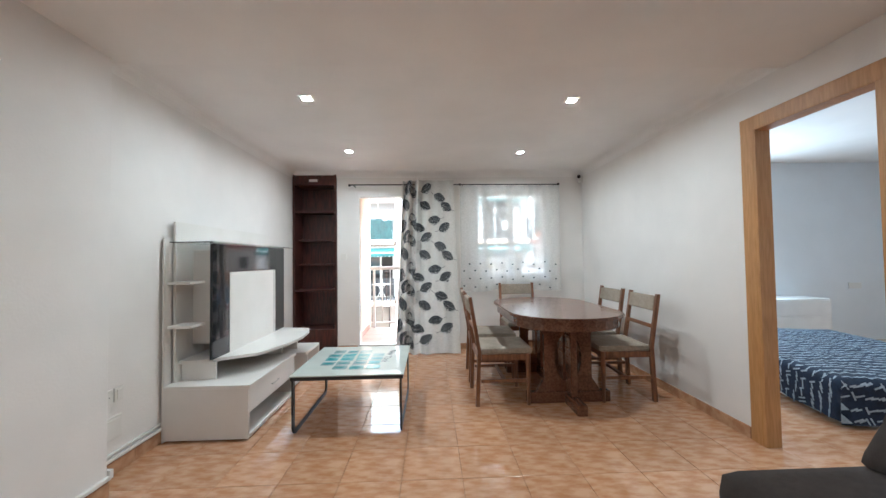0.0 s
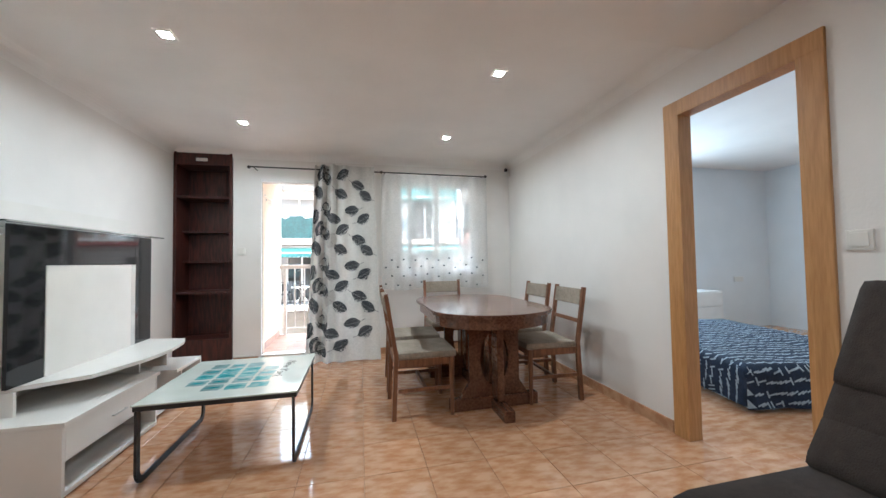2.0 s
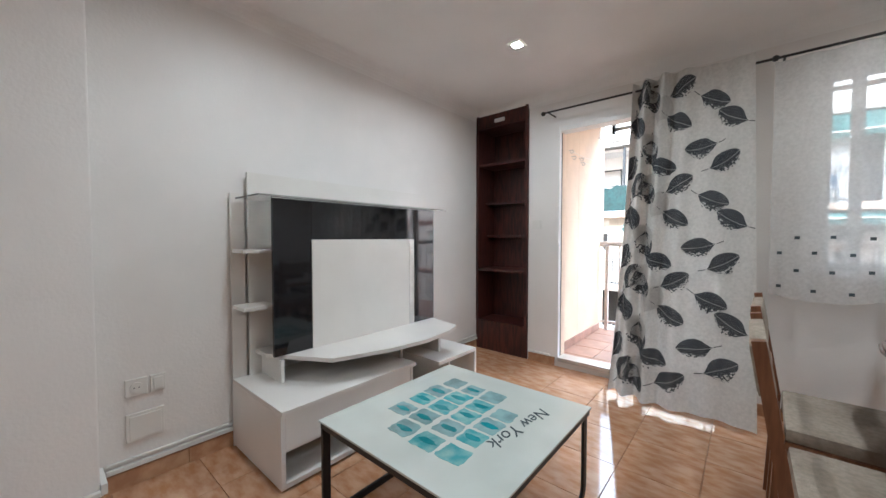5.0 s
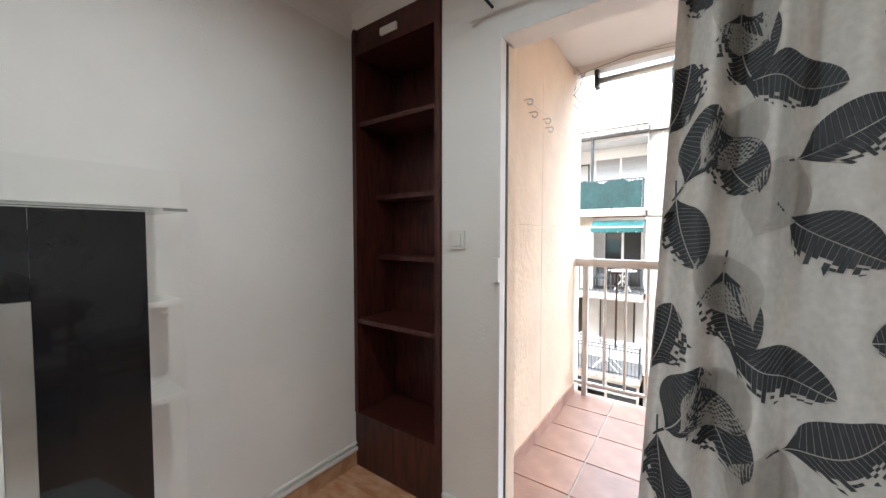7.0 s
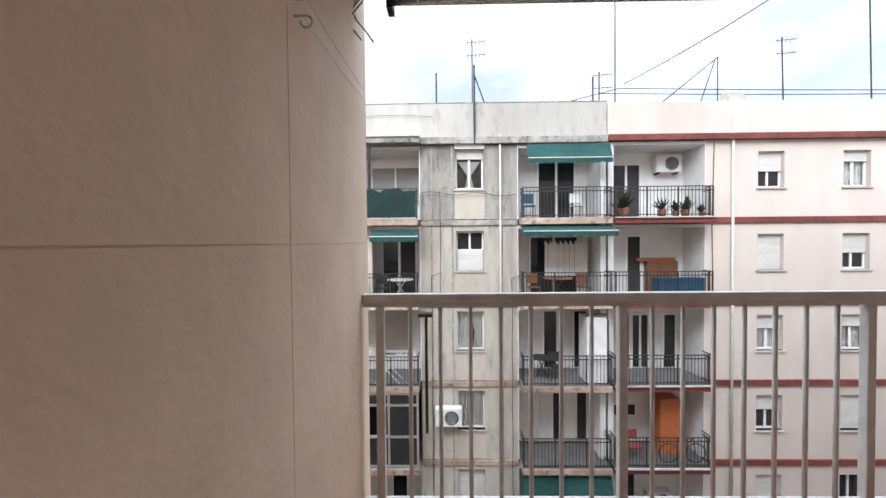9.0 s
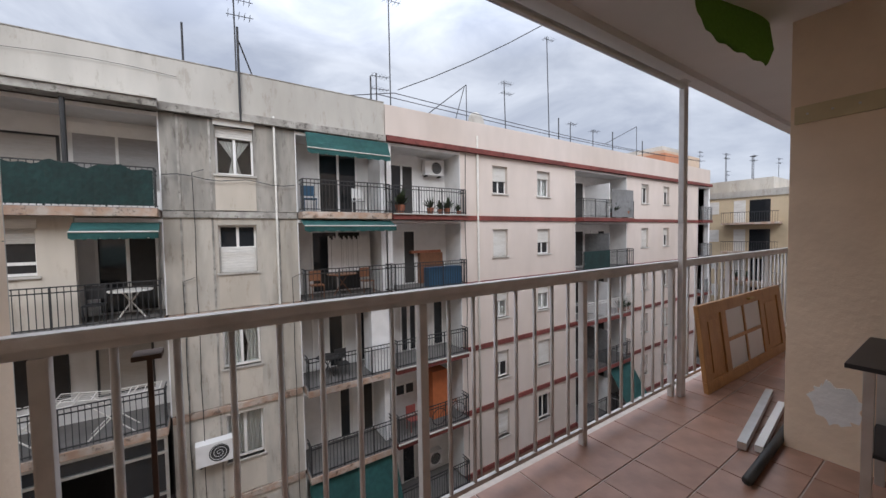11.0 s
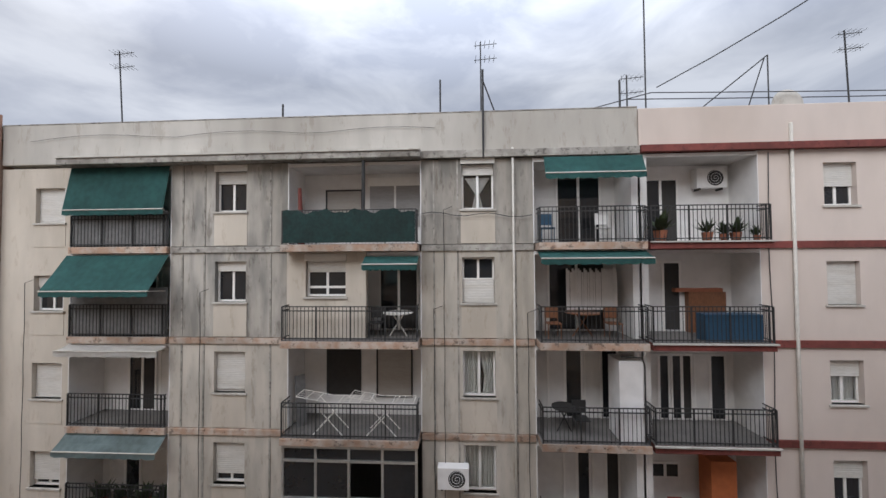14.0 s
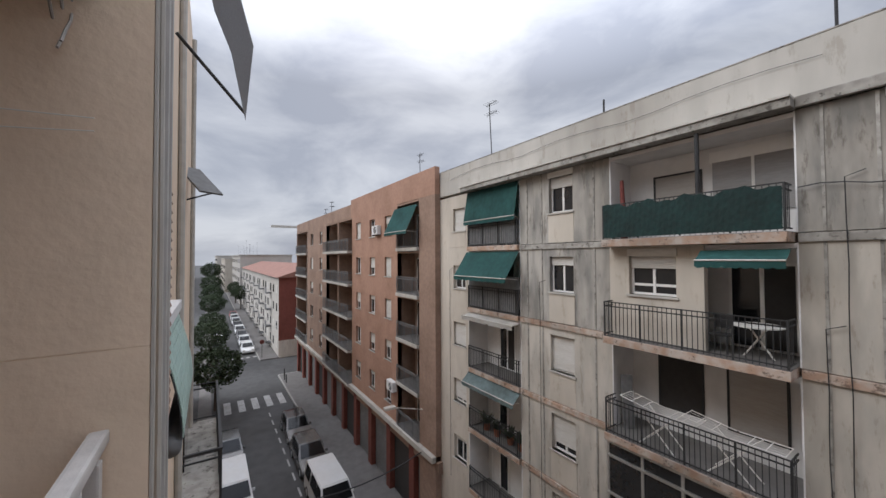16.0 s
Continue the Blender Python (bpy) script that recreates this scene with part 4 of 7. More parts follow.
structure("wall_balcony_face", B((-1.11, OUT, -0.01, DX0, OUT + 0.006, BH), (DX1, OUT, -0.01, WX0, OUT + 0.006, BH), (WX1, OUT, -0.01, 2.3, OUT + 0.006, BH), (WX0, OUT, -0.01, WX1, OUT + 0.006, WZ0), (WX0, OUT, WZ1, WX1, OUT + 0.006, BH), (DX0, OUT, DT, DX1, OUT + 0.006, BH)),
          PEACH, "peach painted outer face of the flat", "wall")
PATCH = mat("white_filler", (0.86, 0.85, 0.83), 0.85, grain=9, vary=0.1, bump=0.3)
rnd = random.Random(11)
bm = bmesh.new()
prism(bm, [(7.095 + 0.108 * math.cos(a) * rnd.uniform(0.78, 1.1), 0.33 + 0.13 * math.sin(a) * rnd.uniform(0.75, 1.1)) for a in [k / 40 * 2 * math.pi for k in range(40)]], 0, 2.2965, 2.2995)
mesh_thing("filler_patch", bm, PATCH, "rough white filler patch on the peach wall", "wall patch")
t = thing("wall_batten", (2.29, 7.1, 1.95), "cream wooden batten with screws fixed to the wall", "batten")
part("board", B((2.282, 6.88, 1.95, 2.299, 7.285, 2.05), bevel=0.003), mat("cream_wood", (0.6, 0.5, 0.3), 0.6, grain=8), t)
for yy in (6.93, 7.03, 7.13, 7.23):
    part("screw", rods(((2.278, yy, 2.0), (2.283, yy, 2.0)), r=0.006), ALU, t)
skirting(-1.11, OUT + 0.01, -1.11, 8.0, 1, 0, BTILE, BZ, 0.08, 0.3, "brown terracotta skirting tiles on the balcony")

# railing
rl = thing("balcony_railing", (1.0, 8.02, 0), "grey-white painted steel balcony railing with round bars", "railing")
RX0, RX1 = -1.105, 6.2
part("top_rail", B((RX0, 7.995, 1.055, RX1, 8.045, 1.095), bevel=0.01), RAILP, rl)
part("under_rail", B((RX0, 8.012, 1.03, RX1, 8.028, 1.054)), RAILP, rl)
part("bottom_rail", B((RX0, 8.01, 0.075, RX1, 8.03, 0.10), bevel=0.004), RAILP, rl)
xx, i = -1.025, 0
while xx < RX1:
    if i % 8 == 0:
        part("stanchion", B((xx - 0.02, 8.0, BZ, xx + 0.02, 8.04, 1.03), bevel=0.006), RAILP, rl)
    else:
        part("baluster", rods(((xx, 8.02, 0.1), (xx, 8.02, 1.03)), r=0.0105, seg=10), RAILP, rl, smooth=True)
    xx += 0.145
    i += 1
pt = thing("awning_post", (2.5, 8.02, 0), "white painted square post from balcony floor to ceiling", "post")
part("post", B((2.49, 7.955, BZ, 2.56, 7.994, BH - 0.05), bevel=0.006), RAILP, pt)
part("cap_plate", B((2.47, 7.945, BH - 0.056, 2.58, 8.0, BH - 0.0505)), RAILP, pt)
RUSTB = mat("rusted_brown_steel", (0.09, 0.055, 0.04), 0.6, 0.3, grain=14, bump=0.1)
mesh_thing("rail_clamp", B((-0.84, 7.985, 0.985, -0.77, 8.06, 1.0), (-0.812, 8.04, 0.40, -0.798, 8.054, 0.985), bevel=0.002), RUSTB, "dark metal awning crank clamped below the handrail", "awning crank")

# awning tube, hooks and lines
aw = thing("awning_roller", (-0.3, 7.93, 2.4), "grey awning roller tube under the balcony ceiling", "awning roller")
part("tube", rods(((-0.93, 7.93, 2.43), (2.4, 7.93, 2.43)), r=0.022, seg=12), ALU, aw, smooth=True)
part("end_bracket", B((-0.96, 7.9, 2.38, -0.93, 7.97, 2.51), bevel=0.004), DARKM, aw)
for yy, zz in ((6.95, 2.03), (7.02, 1.98), (7.24, 2.0), (7.29, 1.96)):
    t = thing("line_hook", (-1.11, yy, zz), "small galvanised clothesline hook", "hook", "clothesline hooks")
    bm = bmesh.new()
    pts = [(-1.11, yy, zz)] + [(-1.075 + 0.016 * math.sin(a), yy, zz - 0.016 + 0.016 * math.cos(a)) for a in [k * 0.6 for k in range(9)]]
    tube(bm, pts, 0.003)
    part("wire", bm, ALU, t)
for yy, zz, y2, z2 in ((6.95, 2.02, 8.0, 2.06), (7.29, 1.96, 8.0, 2.02)):
    mesh_thing("clothesline", tube(bmesh.new(), [(-1.085, yy + (y2 - yy) * k / 6, zz + (z2 - zz) * k / 6 - 0.01 * math.sin(k / 6 * math.pi)) for k in range(7)], 0.002), PLAST, "thin white clothesline on the balcony", "clothesline")
bm = bmesh.new()
for k0 in range(3):
    pts = [(-1.09 + 0.01 * k0 + 0.05 * math.sin(k * 0.9 + k0), 7.9 + 0.02 * k0, 2.55 - 0.05 * k) for k in range(7)]
    tube(bm, pts, 0.004)
tube(bm, [(-1.08, 7.9, 2.5), (-0.7, 7.85, 2.53), (-0.2, 7.83, 2.48), (0.4, 7.85, 2.54)], 0.004)
mesh_thing("loose_cable", bm, CABLE, "tangle of loose grey cable at the balcony corner", "cable")

# green cloth flap hanging from the ceiling
bm = bmesh.new()
def flap(a, b):
    return Vector((1.25 + 0.94 * a - 0.03 * b, 7.42 + 0.04 * math.sin(a * 5) - 0.03 * b, BH - b * (0.215 + 0.085 * min(1, a / 0.86) + 0.008 * math.sin(a * 37) - 0.85 * max(0, a - 0.86))))
rows = [[bm.verts.new(flap(i / 28, j / 8)) for i in range(29)] for j in range(9)]
for j in range(8):
    for i in range(28):
        bm.faces.new((rows[j][i], rows[j][i + 1], rows[j + 1][i + 1], rows[j + 1][i]))
bmesh.ops.solidify(bm, geom=bm.faces[:], thickness=0.003)
mesh_thing("awning_flap", bm, GREENC, "torn green awning cloth hanging from the ceiling", "awning cloth", smooth=True)

# old panel door leaning on the railing
od = thing("old_door", (3.5, 7.8, 0), "old honey oak panel door with small glazed panes lying on its side", "door")
DM = Matrix.Translation((2.72, 7.85, BZ)) @ Matrix.Rotation(radians(-1), 4, "Z") @ Matrix.Rotation(radians(-7), 4, "X")


def doorpart(name, bm, material, label=""):
    bmesh.ops.transform(bm, matrix=DM, verts=bm.verts[:])
    return part(name, bm, material, od, label)


for b in ((0, 0, 0, 2.0, 0.035, 0.09), (0, 0, 0.62, 2.0, 0.035, 0.72), (0, 0, 0.09, 0.12, 0.035, 0.62), (0.42, 0, 0.09, 0.52, 0.035, 0.62), (1.36, 0, 0.09, 1.46, 0.035, 0.62), (1.88, 0, 0.09, 2.0, 0.035, 0.62)):
    doorpart("rail", B(b, bevel=0.003), OAK)
for x0, x1 in ((0.12, 0.42), (1.46, 1.88)):
    doorpart("panel", B((x0, 0.014, 0.09, x1, 0.025, 0.62)), OAK)
    doorpart("raised_panel", B((x0 + 0.045, 0.005, 0.14, x1 - 0.045, 0.013, 0.57), bevel=0.004), OAK)
doorpart("glazing_bar", B((0.52, 0.004, 0.34, 1.36, 0.03, 0.37), (0.925, 0.004, 0.09, 0.955, 0.03, 0.34), (0.925, 0.004, 0.37, 0.955, 0.03, 0.62)), OAK)
for x0, x1 in ((0.52, 0.925), (0.955, 1.36)):
    for z0, z1 in ((0.09, 0.34), (0.37, 0.62)):
        doorpart("pane", B((x0, 0.015, z0, x1, 0.02, z1)), PLAST, "frosted pane")
doorpart("handle", B((1.02, -0.03, 0.665, 1.14, -0.018, 0.68), (1.03, -0.018, 0.667, 1.042, -0.001, 0.678), bevel=0.002), BRASS, "brass lever handle")

# metal profiles on the floor and the work table
for a, b, w, m_, lab in (((2.02, 7.43, 0.02), (3.1, 7.57, 0.02), 0.045, ALU, "aluminium profile lying on the balcony floor"), ((2.06, 7.36, 0.02), (2.9, 7.45, 0.02), 0.04, PLAST, "white profile lying on the balcony floor")):
    mesh_thing("metal_profile", bar(bmesh.new(), a, b, w), m_, lab, "metal profile", "profiles on the floor")
mesh_thing("metal_pole", rods(((1.66, 7.30, 0.022), (2.7, 7.34, 0.022)), r=0.024, seg=12), DARKM, "dark round metal pole on the balcony floor", "pole", smooth=True)
wt_ = thing("work_table", (1.95, 6.8, 0), "small work table with black top and pale metal legs", "table")
part("tabletop", B((1.62, 6.52, 0.735, 2.27, 6.97, 0.755), bevel=0.003), STEEL, wt_)
for a, b in ((1.82, 6.92), (2.24, 6.92), (1.82, 6.56), (2.24, 6.56)):
    part("leg", B((a - 0.017, b - 0.017, BZ, a + 0.017, b + 0.017, 0.734)), ALU, wt_)
part("lower_shelf", B((1.81, 6.55, 0.30, 2.25, 6.935, 0.315)), STEEL, wt_)
bm = bmesh.new()
for k in range(3):
    tube(bm, [(2.05 + (0.09 - 0.012 * k) * math.cos(a), 6.8 + (0.08 - 0.01 * k) * math.sin(a), 0.766 + 0.02 * k) for a in [q / 14 * 2 * math.pi for q in range(15)]], 0.0105)
mesh_thing("cable_coil", bm, BLACKR, "coil of black cable on the work table", "cable")
hp = thing("cable_heap", (1.96, 6.85, 0.315), "heap of dark cables on the table's lower shelf", "cable")
for k in range(5):
    part("cable", tube(bmesh.new(), [(1.9 + 0.05 * k + 0.03 * math.sin(q + k), 6.65 + 0.2 * q / 6, 0.325 + 0.03 * abs(math.sin(q * 1.3 + k))) for q in range(7)], 0.009), BLACKR, hp)

# ---- the street: materials ----
G = -13.2
CONC = mat("stained_render", (0.56, 0.515, 0.45), 0.9, grain=2.6, second=(0.44, 0.41, 0.36), vary=0.1, stain=0.14, fleck=0.2, stretch=(1.2, 1, 0.3), bump=0.2, bumpscale=14)
CONCD = mat("grime_streaked_render", (0.45, 0.42, 0.375), 0.92, grain=2.3, second=(0.25, 0.24, 0.22), vary=0.14, stain=0.22, fleck=0.38, stretch=(1.2, 1, 0.28), bump=0.25, bumpscale=14)
CREAM = mat("cream_render", (0.57, 0.515, 0.44), 0.9, grain=2.2, vary=0.1, stain=0.1, fleck=0.12, stretch=(1, 1, 0.3), bump=0.15, bumpscale=14)
PINKR = mat("pinkish_render", (0.6, 0.52, 0.465), 0.88, grain=1.5, vary=0.06, stain=0.06, stretch=(1, 1, 0.4), bump=0.1, bumpscale=16)
REDB = mat("red_oxide_band", (0.2, 0.05, 0.04), 0.8, grain=5, vary=0.25, stain=0.1, fleck=0.35, bump=0.1)
RUST = mat("rusty_slab_edge", (0.42, 0.28, 0.2), 0.9, grain=3.5, second=(0.5, 0.43, 0.37), vary=0.2, stain=0.2, fleck=0.6, bump=0.3, bumpscale=20)
COPE = mat("weathered_coping", (0.28, 0.26, 0.235), 0.95, grain=4, second=(0.42, 0.4, 0.36), vary=0.2, stain=0.2, fleck=0.6, bump=0.3)
PARA = mat("parapet_render", (0.5, 0.475, 0.43), 0.9, grain=1.8, vary=0.12, stain=0.16, fleck=0.16, stretch=(1, 1, 0.3), bump=0.15)
LOGW = mat("loggia_paint", (0.77, 0.76, 0.75), 0.8, grain=3, vary=0.08, stain=0.08, bump=0.1)
BRICK = mat("brown_brick", (0.39, 0.23, 0.162), 0.9, grain=5, vary=0.12, stain=0.08, bump=0.3, bumpscale=40)
BRICKG = mat("dull_brown_brick", (0.32, 0.215, 0.16), 0.9, grain=5, vary=0.15, stain=0.08, bump=0.3, bumpscale=40)
BRICKR = mat("red_brick", (0.2, 0.062, 0.045), 0.9, grain=4, vary=0.15, bump=0.3)
SHUT = mat("white_shutter", (0.66, 0.64, 0.6), 0.6, grain=6, vary=0.1, stretch=(1, 1, 6), bump=0.1)
# Opaque panes; the darkness behind the glass is put into their colour.
DGLASS = mat("painted_dark_pane", (0.02, 0.022, 0.025), 0.05, spec=0.6, bump=0)
SHUTG = mat("grey_roller_shutter", (0.33, 0.32, 0.315), 0.6, grain=6, vary=0.1, stretch=(1, 1, 6), bump=0.1)
SHUTB = mat("beige_blind", (0.4, 0.37, 0.335), 0.7, grain=6, vary=0.08, stretch=(1, 1, 6), bump=0.1)
# Shade of unlit rooms put into the colour; some garage doors share it.
PAINTDARK = mat("painted_dark", (0.045, 0.042, 0.04), 0.9, bump=0)
GREENA = mat("teal_awning", (0.045, 0.15, 0.14), 0.85, grain=6, vary=0.2, stain=0.1, bump=0.1)
PALEA = mat("faded_awning", (0.24, 0.31, 0.31), 0.85, grain=6, vary=0.2, stain=0.1, bump=0.1)
GREYA = mat("grey_awning", (0.2, 0.2, 0.2), 0.85, grain=6, vary=0.2, bump=0.1)
MESHG = mat("dark_green_screen", (0.006, 0.03, 0.027), 0.85, grain=12, vary=0.35, bump=0.3)
IRON = mat("dark_iron", (0.035, 0.035, 0.036), 0.6, 0.2, grain=14, bump=0.1)
PIPE = mat("pale_pipe", (0.52, 0.49, 0.44), 0.6, grain=8, bump=0.05)
ASPH = mat("asphalt", (0.085, 0.083, 0.082), 0.9, grain=1.2, vary=0.2, stain=0.1, bump=0.3, bumpscale=60)
PAVE = mat("pavement", (0.16, 0.15, 0.142), 0.9, grain=2, vary=0.15, stain=0.1, bump=0.2, bumpscale=30)
KERB = mat("kerb_stone", (0.32, 0.31, 0.29), 0.9, grain=5, bump=0.2)
PAINTW = mat("road_paint", (0.42, 0.41, 0.4), 0.8, grain=6, vary=0.25, bump=0.1)
ROOFT = mat("red_roof_tiles", (0.29, 0.15, 0.115), 0.85, grain=5, vary=0.2, bump=0.4, bumpscale=12)
TERRA = mat("terracotta_pot", (0.3, 0.11, 0.06), 0.85, grain=10, bump=0.1)
LEAF = mat("foliage", (0.05, 0.075, 0.03), 0.8, grain=3, second=(0.028, 0.045, 0.018), vary=0.3, bump=0.2)
BARK = mat("bark", (0.09, 0.07, 0.055), 0.95, grain=8, bump=0.4)
CARG = mat("grey_car_paint", (0.13, 0.125, 0.12), 0.25, 0.4, grain=3, vary=0.05, bump=0, coat=0.6)
CARW = mat("white_car_paint", (0.66, 0.66, 0.65), 0.3, grain=3, vary=0.04, bump=0, coat=0.5)
CARR = mat("red_car_paint", (0.28, 0.07, 0.06), 0.3, grain=3, vary=0.05, bump=0, coat=0.5)
ORANGE = mat("orange_board", (0.5, 0.15, 0.05), 0.7, grain=6, bump=0.05)
HAZEC = mat("far_cream_render", (0.52, 0.49, 0.45), 0.9, grain=0.8, vary=0.08, bump=0)

# ---- ground ----
structure("ground", B((-900, -400, G - 1.0, 900, 900, G - 0.001)), ASPH, "grey asphalt ground", "ground")
YF, YB = 18.305, 17.985
LV = (2.10, -0.65, -3.37, -6.08, -8.79)
structure("pavement", B((-48.6, 15.75, G, 60, YF, G + 0.14), bevel=0.02), PAVE, "grey paved footway before the opposite houses", "pavement")
structure("pavement", B((-400, 14.6, G, -57.2, 17.0, G + 0.14), bevel=0.02), PAVE, "grey paved footway beyond the crossing", "pavement")
structure("pavement", B((-400, 7.5, G, 60, 8.6, G + 0.14), bevel=0.02), PAVE, "grey paved footway along the near houses", "pavement")
structure("kerb", B((-48.6, 15.6, G, 60, 15.749, G + 0.145), bevel=0.02), KERB, "stone kerb", "kerb")
structure("kerb", B((-48.75, 15.75, G, -48.601, YF, G + 0.145), bevel=0.02), KERB, "stone kerb round the corner", "kerb")
structure("kerb", B((-400, 14.45, G, -57.2, 14.599, G + 0.145), bevel=0.02), KERB, "stone kerb", "kerb")
zb = thing("zebra_crossing", (-40.6, 12.4, G), "worn white zebra crossing stripes on the asphalt", "zebra crossing")
for k in range(5):
    part("stripe", B((-42.4, 9.6 + k * 1.22, G, -39.2, 10.2 + k * 1.22, G + 0.006)), PAINTW, zb)
ml = thing("road_marking", (-22, 13.2, G), "dashed white parking line on the asphalt", "road marking")
for k in range(14):
    part("dash", B((-37.5 + k * 1.9, 13.15, G, -36.5 + k * 1.9, 13.27, G + 0.006)), PAINTW, ml)
ml = thing("road_marking", (-80, 12.0, G), "short white stop dashes at the junction", "road marking")
for k in range(6):
    part("dash", B((-60.5, 9.4 + k * 0.9, G, -59.9, 9.9 + k * 0.9, G + 0.006)), PAINTW, ml)

# ---- facade kit ----
SEED = random.Random(21)


def wall_cell(bm, x0, x1, z0, z1, yf, hole=None, depth=0.3):
    """A storey's piece of wall from x0 to x1, with a window hole (a, b, c, d) as x and z limits."""
    if hole is None:
        box(bm, x0, yf, z0, x1, yf + depth, z1)
        return
    a, b, c, d = hole
    front, back = [], []
    for y, ring in ((yf, front), (yf + depth, back)):
        ring.append([bm.verts.new((x, y, z)) for x, z in ((x0, z0), (x1, z0), (x1, z1), (x0, z1))])
        ring.append([bm.verts.new((x, y, z)) for x, z in ((a, c), (b, c), (b, d), (a, d))])
    for i in range(4):
        j = (i + 1) % 4
        bm.faces.new((front[0][i], front[0][j], front[1][j], front[1][i]))
        bm.faces.new((back[0][i], back[1][i], back[1][j], back[0][j]))
        bm.faces.new((front[0][j], front[0][i], back[0][i], back[0][j]))
        bm.faces.new((front[1][i], front[1][j], back[1][j], back[1][i]))


def window(house, a, b, c, d, yf, shut=0.3, curtain=False, sill=True, box_on_top=False):
    """A recessed window: frame, two panes, shutter lowered by a share of its height, sill."""
    y = yf + 0.16
    w = part("window", B((a, y, c, a + 0.055, y + 0.06, d), (b - 0.055, y, c, b, y + 0.06, d), (a + 0.055, y, d - 0.06, b - 0.055, y + 0.06, d), (a + 0.055, y, c, b - 0.055, y + 0.06, c + 0.06),
                       ((a + b) / 2 - 0.035, y, c + 0.06, (a + b) / 2 + 0.035, y + 0.06, d - 0.06)), WHITEP, house)
    for p, q in ((a + 0.055, (a + b) / 2 - 0.035), ((a + b) / 2 + 0.035, b - 0.055)):
        part("pane", B((p, y + 0.025, c + 0.06, q, y + 0.031, d - 0.06)), GLASS if curtain else DGLASS, w)
    # Dark sheet close behind the panes, coloured as the room's shade.
    part("room_back", B((a, y + 0.3, c, b, y + 0.32, d)), PAINTDARK, w, "dark sheet painted as the unlit room")
    if curtain:
        bm = bmesh.new()
        for side in (0, 1):
            n = 14
            prev = None
            for k in range(n + 1):
                u = k / n
                xt = a + 0.06 + (b - a - 0.12) * (0.5 * u if side == 0 else 1 - 0.5 * u)
                pull = (0.97 if side == 0 else 0.62) if curtain == "one" else 0.55
                if curtain == "tied":
                    mid = (a + b) / 2
                    yy = y + 0.09 + 0.018 * math.sin(k * 2.4)
                    row = (bm.verts.new((mid + (xt - mid) * 0.92, yy, d - 0.05 - (d - c) * shut)), bm.verts.new((mid + (xt - mid) * 0.16, yy, c + (d - c) * 0.36)), bm.verts.new((mid + (xt - mid) * 0.4, yy, c + 0.05)))
                    if prev:
                        bm.faces.new((prev[0], row[0], row[1], prev[1]))
                        bm.faces.new((prev[1], row[1], row[2], prev[2]))
                    prev = row
                    continue
                xb = xt if curtain == "full" else ((a + 0.06) + (xt - a - 0.06) * pull if side == 0 else (b - 0.06) - (b - 0.06 - xt) * pull)
                yy = y + 0.09 + 0.018 * math.sin(k * 2.4)
                row = (bm.verts.new((xt, yy, d - 0.05)), bm.verts.new((xb, yy, (c + d) / 2 - 0.1)), bm.verts.new((xb + (xt - xb) * 0.35, yy, c + 0.05)))
                if prev:
                    bm.faces.new((prev[0], row[0], row[1], prev[1]))
                    bm.faces.new((prev[1], row[1], row[2], prev[2]))
                prev = row
        part("net_curtain", bm, LOGW, w, "white net curtain")
    if shut > 0:
        h = (d - c) * shut
        bm = bmesh.new()
        n = max(2, int(h / 0.055))
        prof = []
        for k in range(n):
            z1 = d - h * k / n
            prof += [(y - 0.045, z1), (y - 0.045, z1 - h / n * 0.8), (y - 0.032, z1 - h / n * 0.86), (y - 0.032, z1 - h / n * 0.96)]
        prism(bm, prof + [(y - 0.02, d - h), (y - 0.02, d)], 0, a + 0.01, b - 0.01)
        part("roller_shutter", bm, SHUT, w, "white roller shutter")
    if shut < 0:
        h = (d - c) * -shut
        part("lower_shutter", prism(bmesh.new(), [q for k in range(9) for q in ((y - 0.045, c + h * k / 9), (y - 0.045, c + h * (k + 0.82) / 9), (y - 0.034, c + h * (k + 0.9) / 9))] + [(y - 0.02, c + h), (y - 0.02, c)], 0, a + 0.03, b - 0.03), SHUT, w, "white slatted panel in the lower half")
    if sill:
        part("sill", B((a - 0.06, yf - 0.05, c - 0.06, b + 0.06, yf + 0.15, c), bevel=0.008), PARA, w)
    if box_on_top:
        part("shutter_box", B((a - 0.03, yf - 0.03, d, b + 0.03, yf + 0.1, d + 0.2)), SHUT, w)
    return w


def iron_railing(bm, x0, x1, y, z, returns=0.0, h=0.98, gap=0.11):
    for zz in (z + h, z + h - 0.12, z + 0.08):
        box(bm, x0, y - 0.012, zz - 0.014, x1, y + 0.012, zz + 0.014)
        if returns:
            for xx in (x0, x1):
                box(bm, xx - 0.012, y + 0.012, zz - 0.014, xx + 0.012, y + returns, zz + 0.014)
    n = int((x1 - x0) / gap)
    for k in range(n + 1):
        xx = x0 + (x1 - x0) * k / n
        w = 0.018 if k % 9 == 0 or k == n else 0.007
        box(bm, xx - w, y - w, z + 0.02, xx + w, y + w, z + h)
    if returns:
        for k in range(1, int(returns / gap)):
            for xx in (x0, x1):
                box(bm, xx - 0.007, y + k * gap - 0.007, z + 0.08, xx + 0.007, y + k * gap + 0.007, z + h)
    return bm


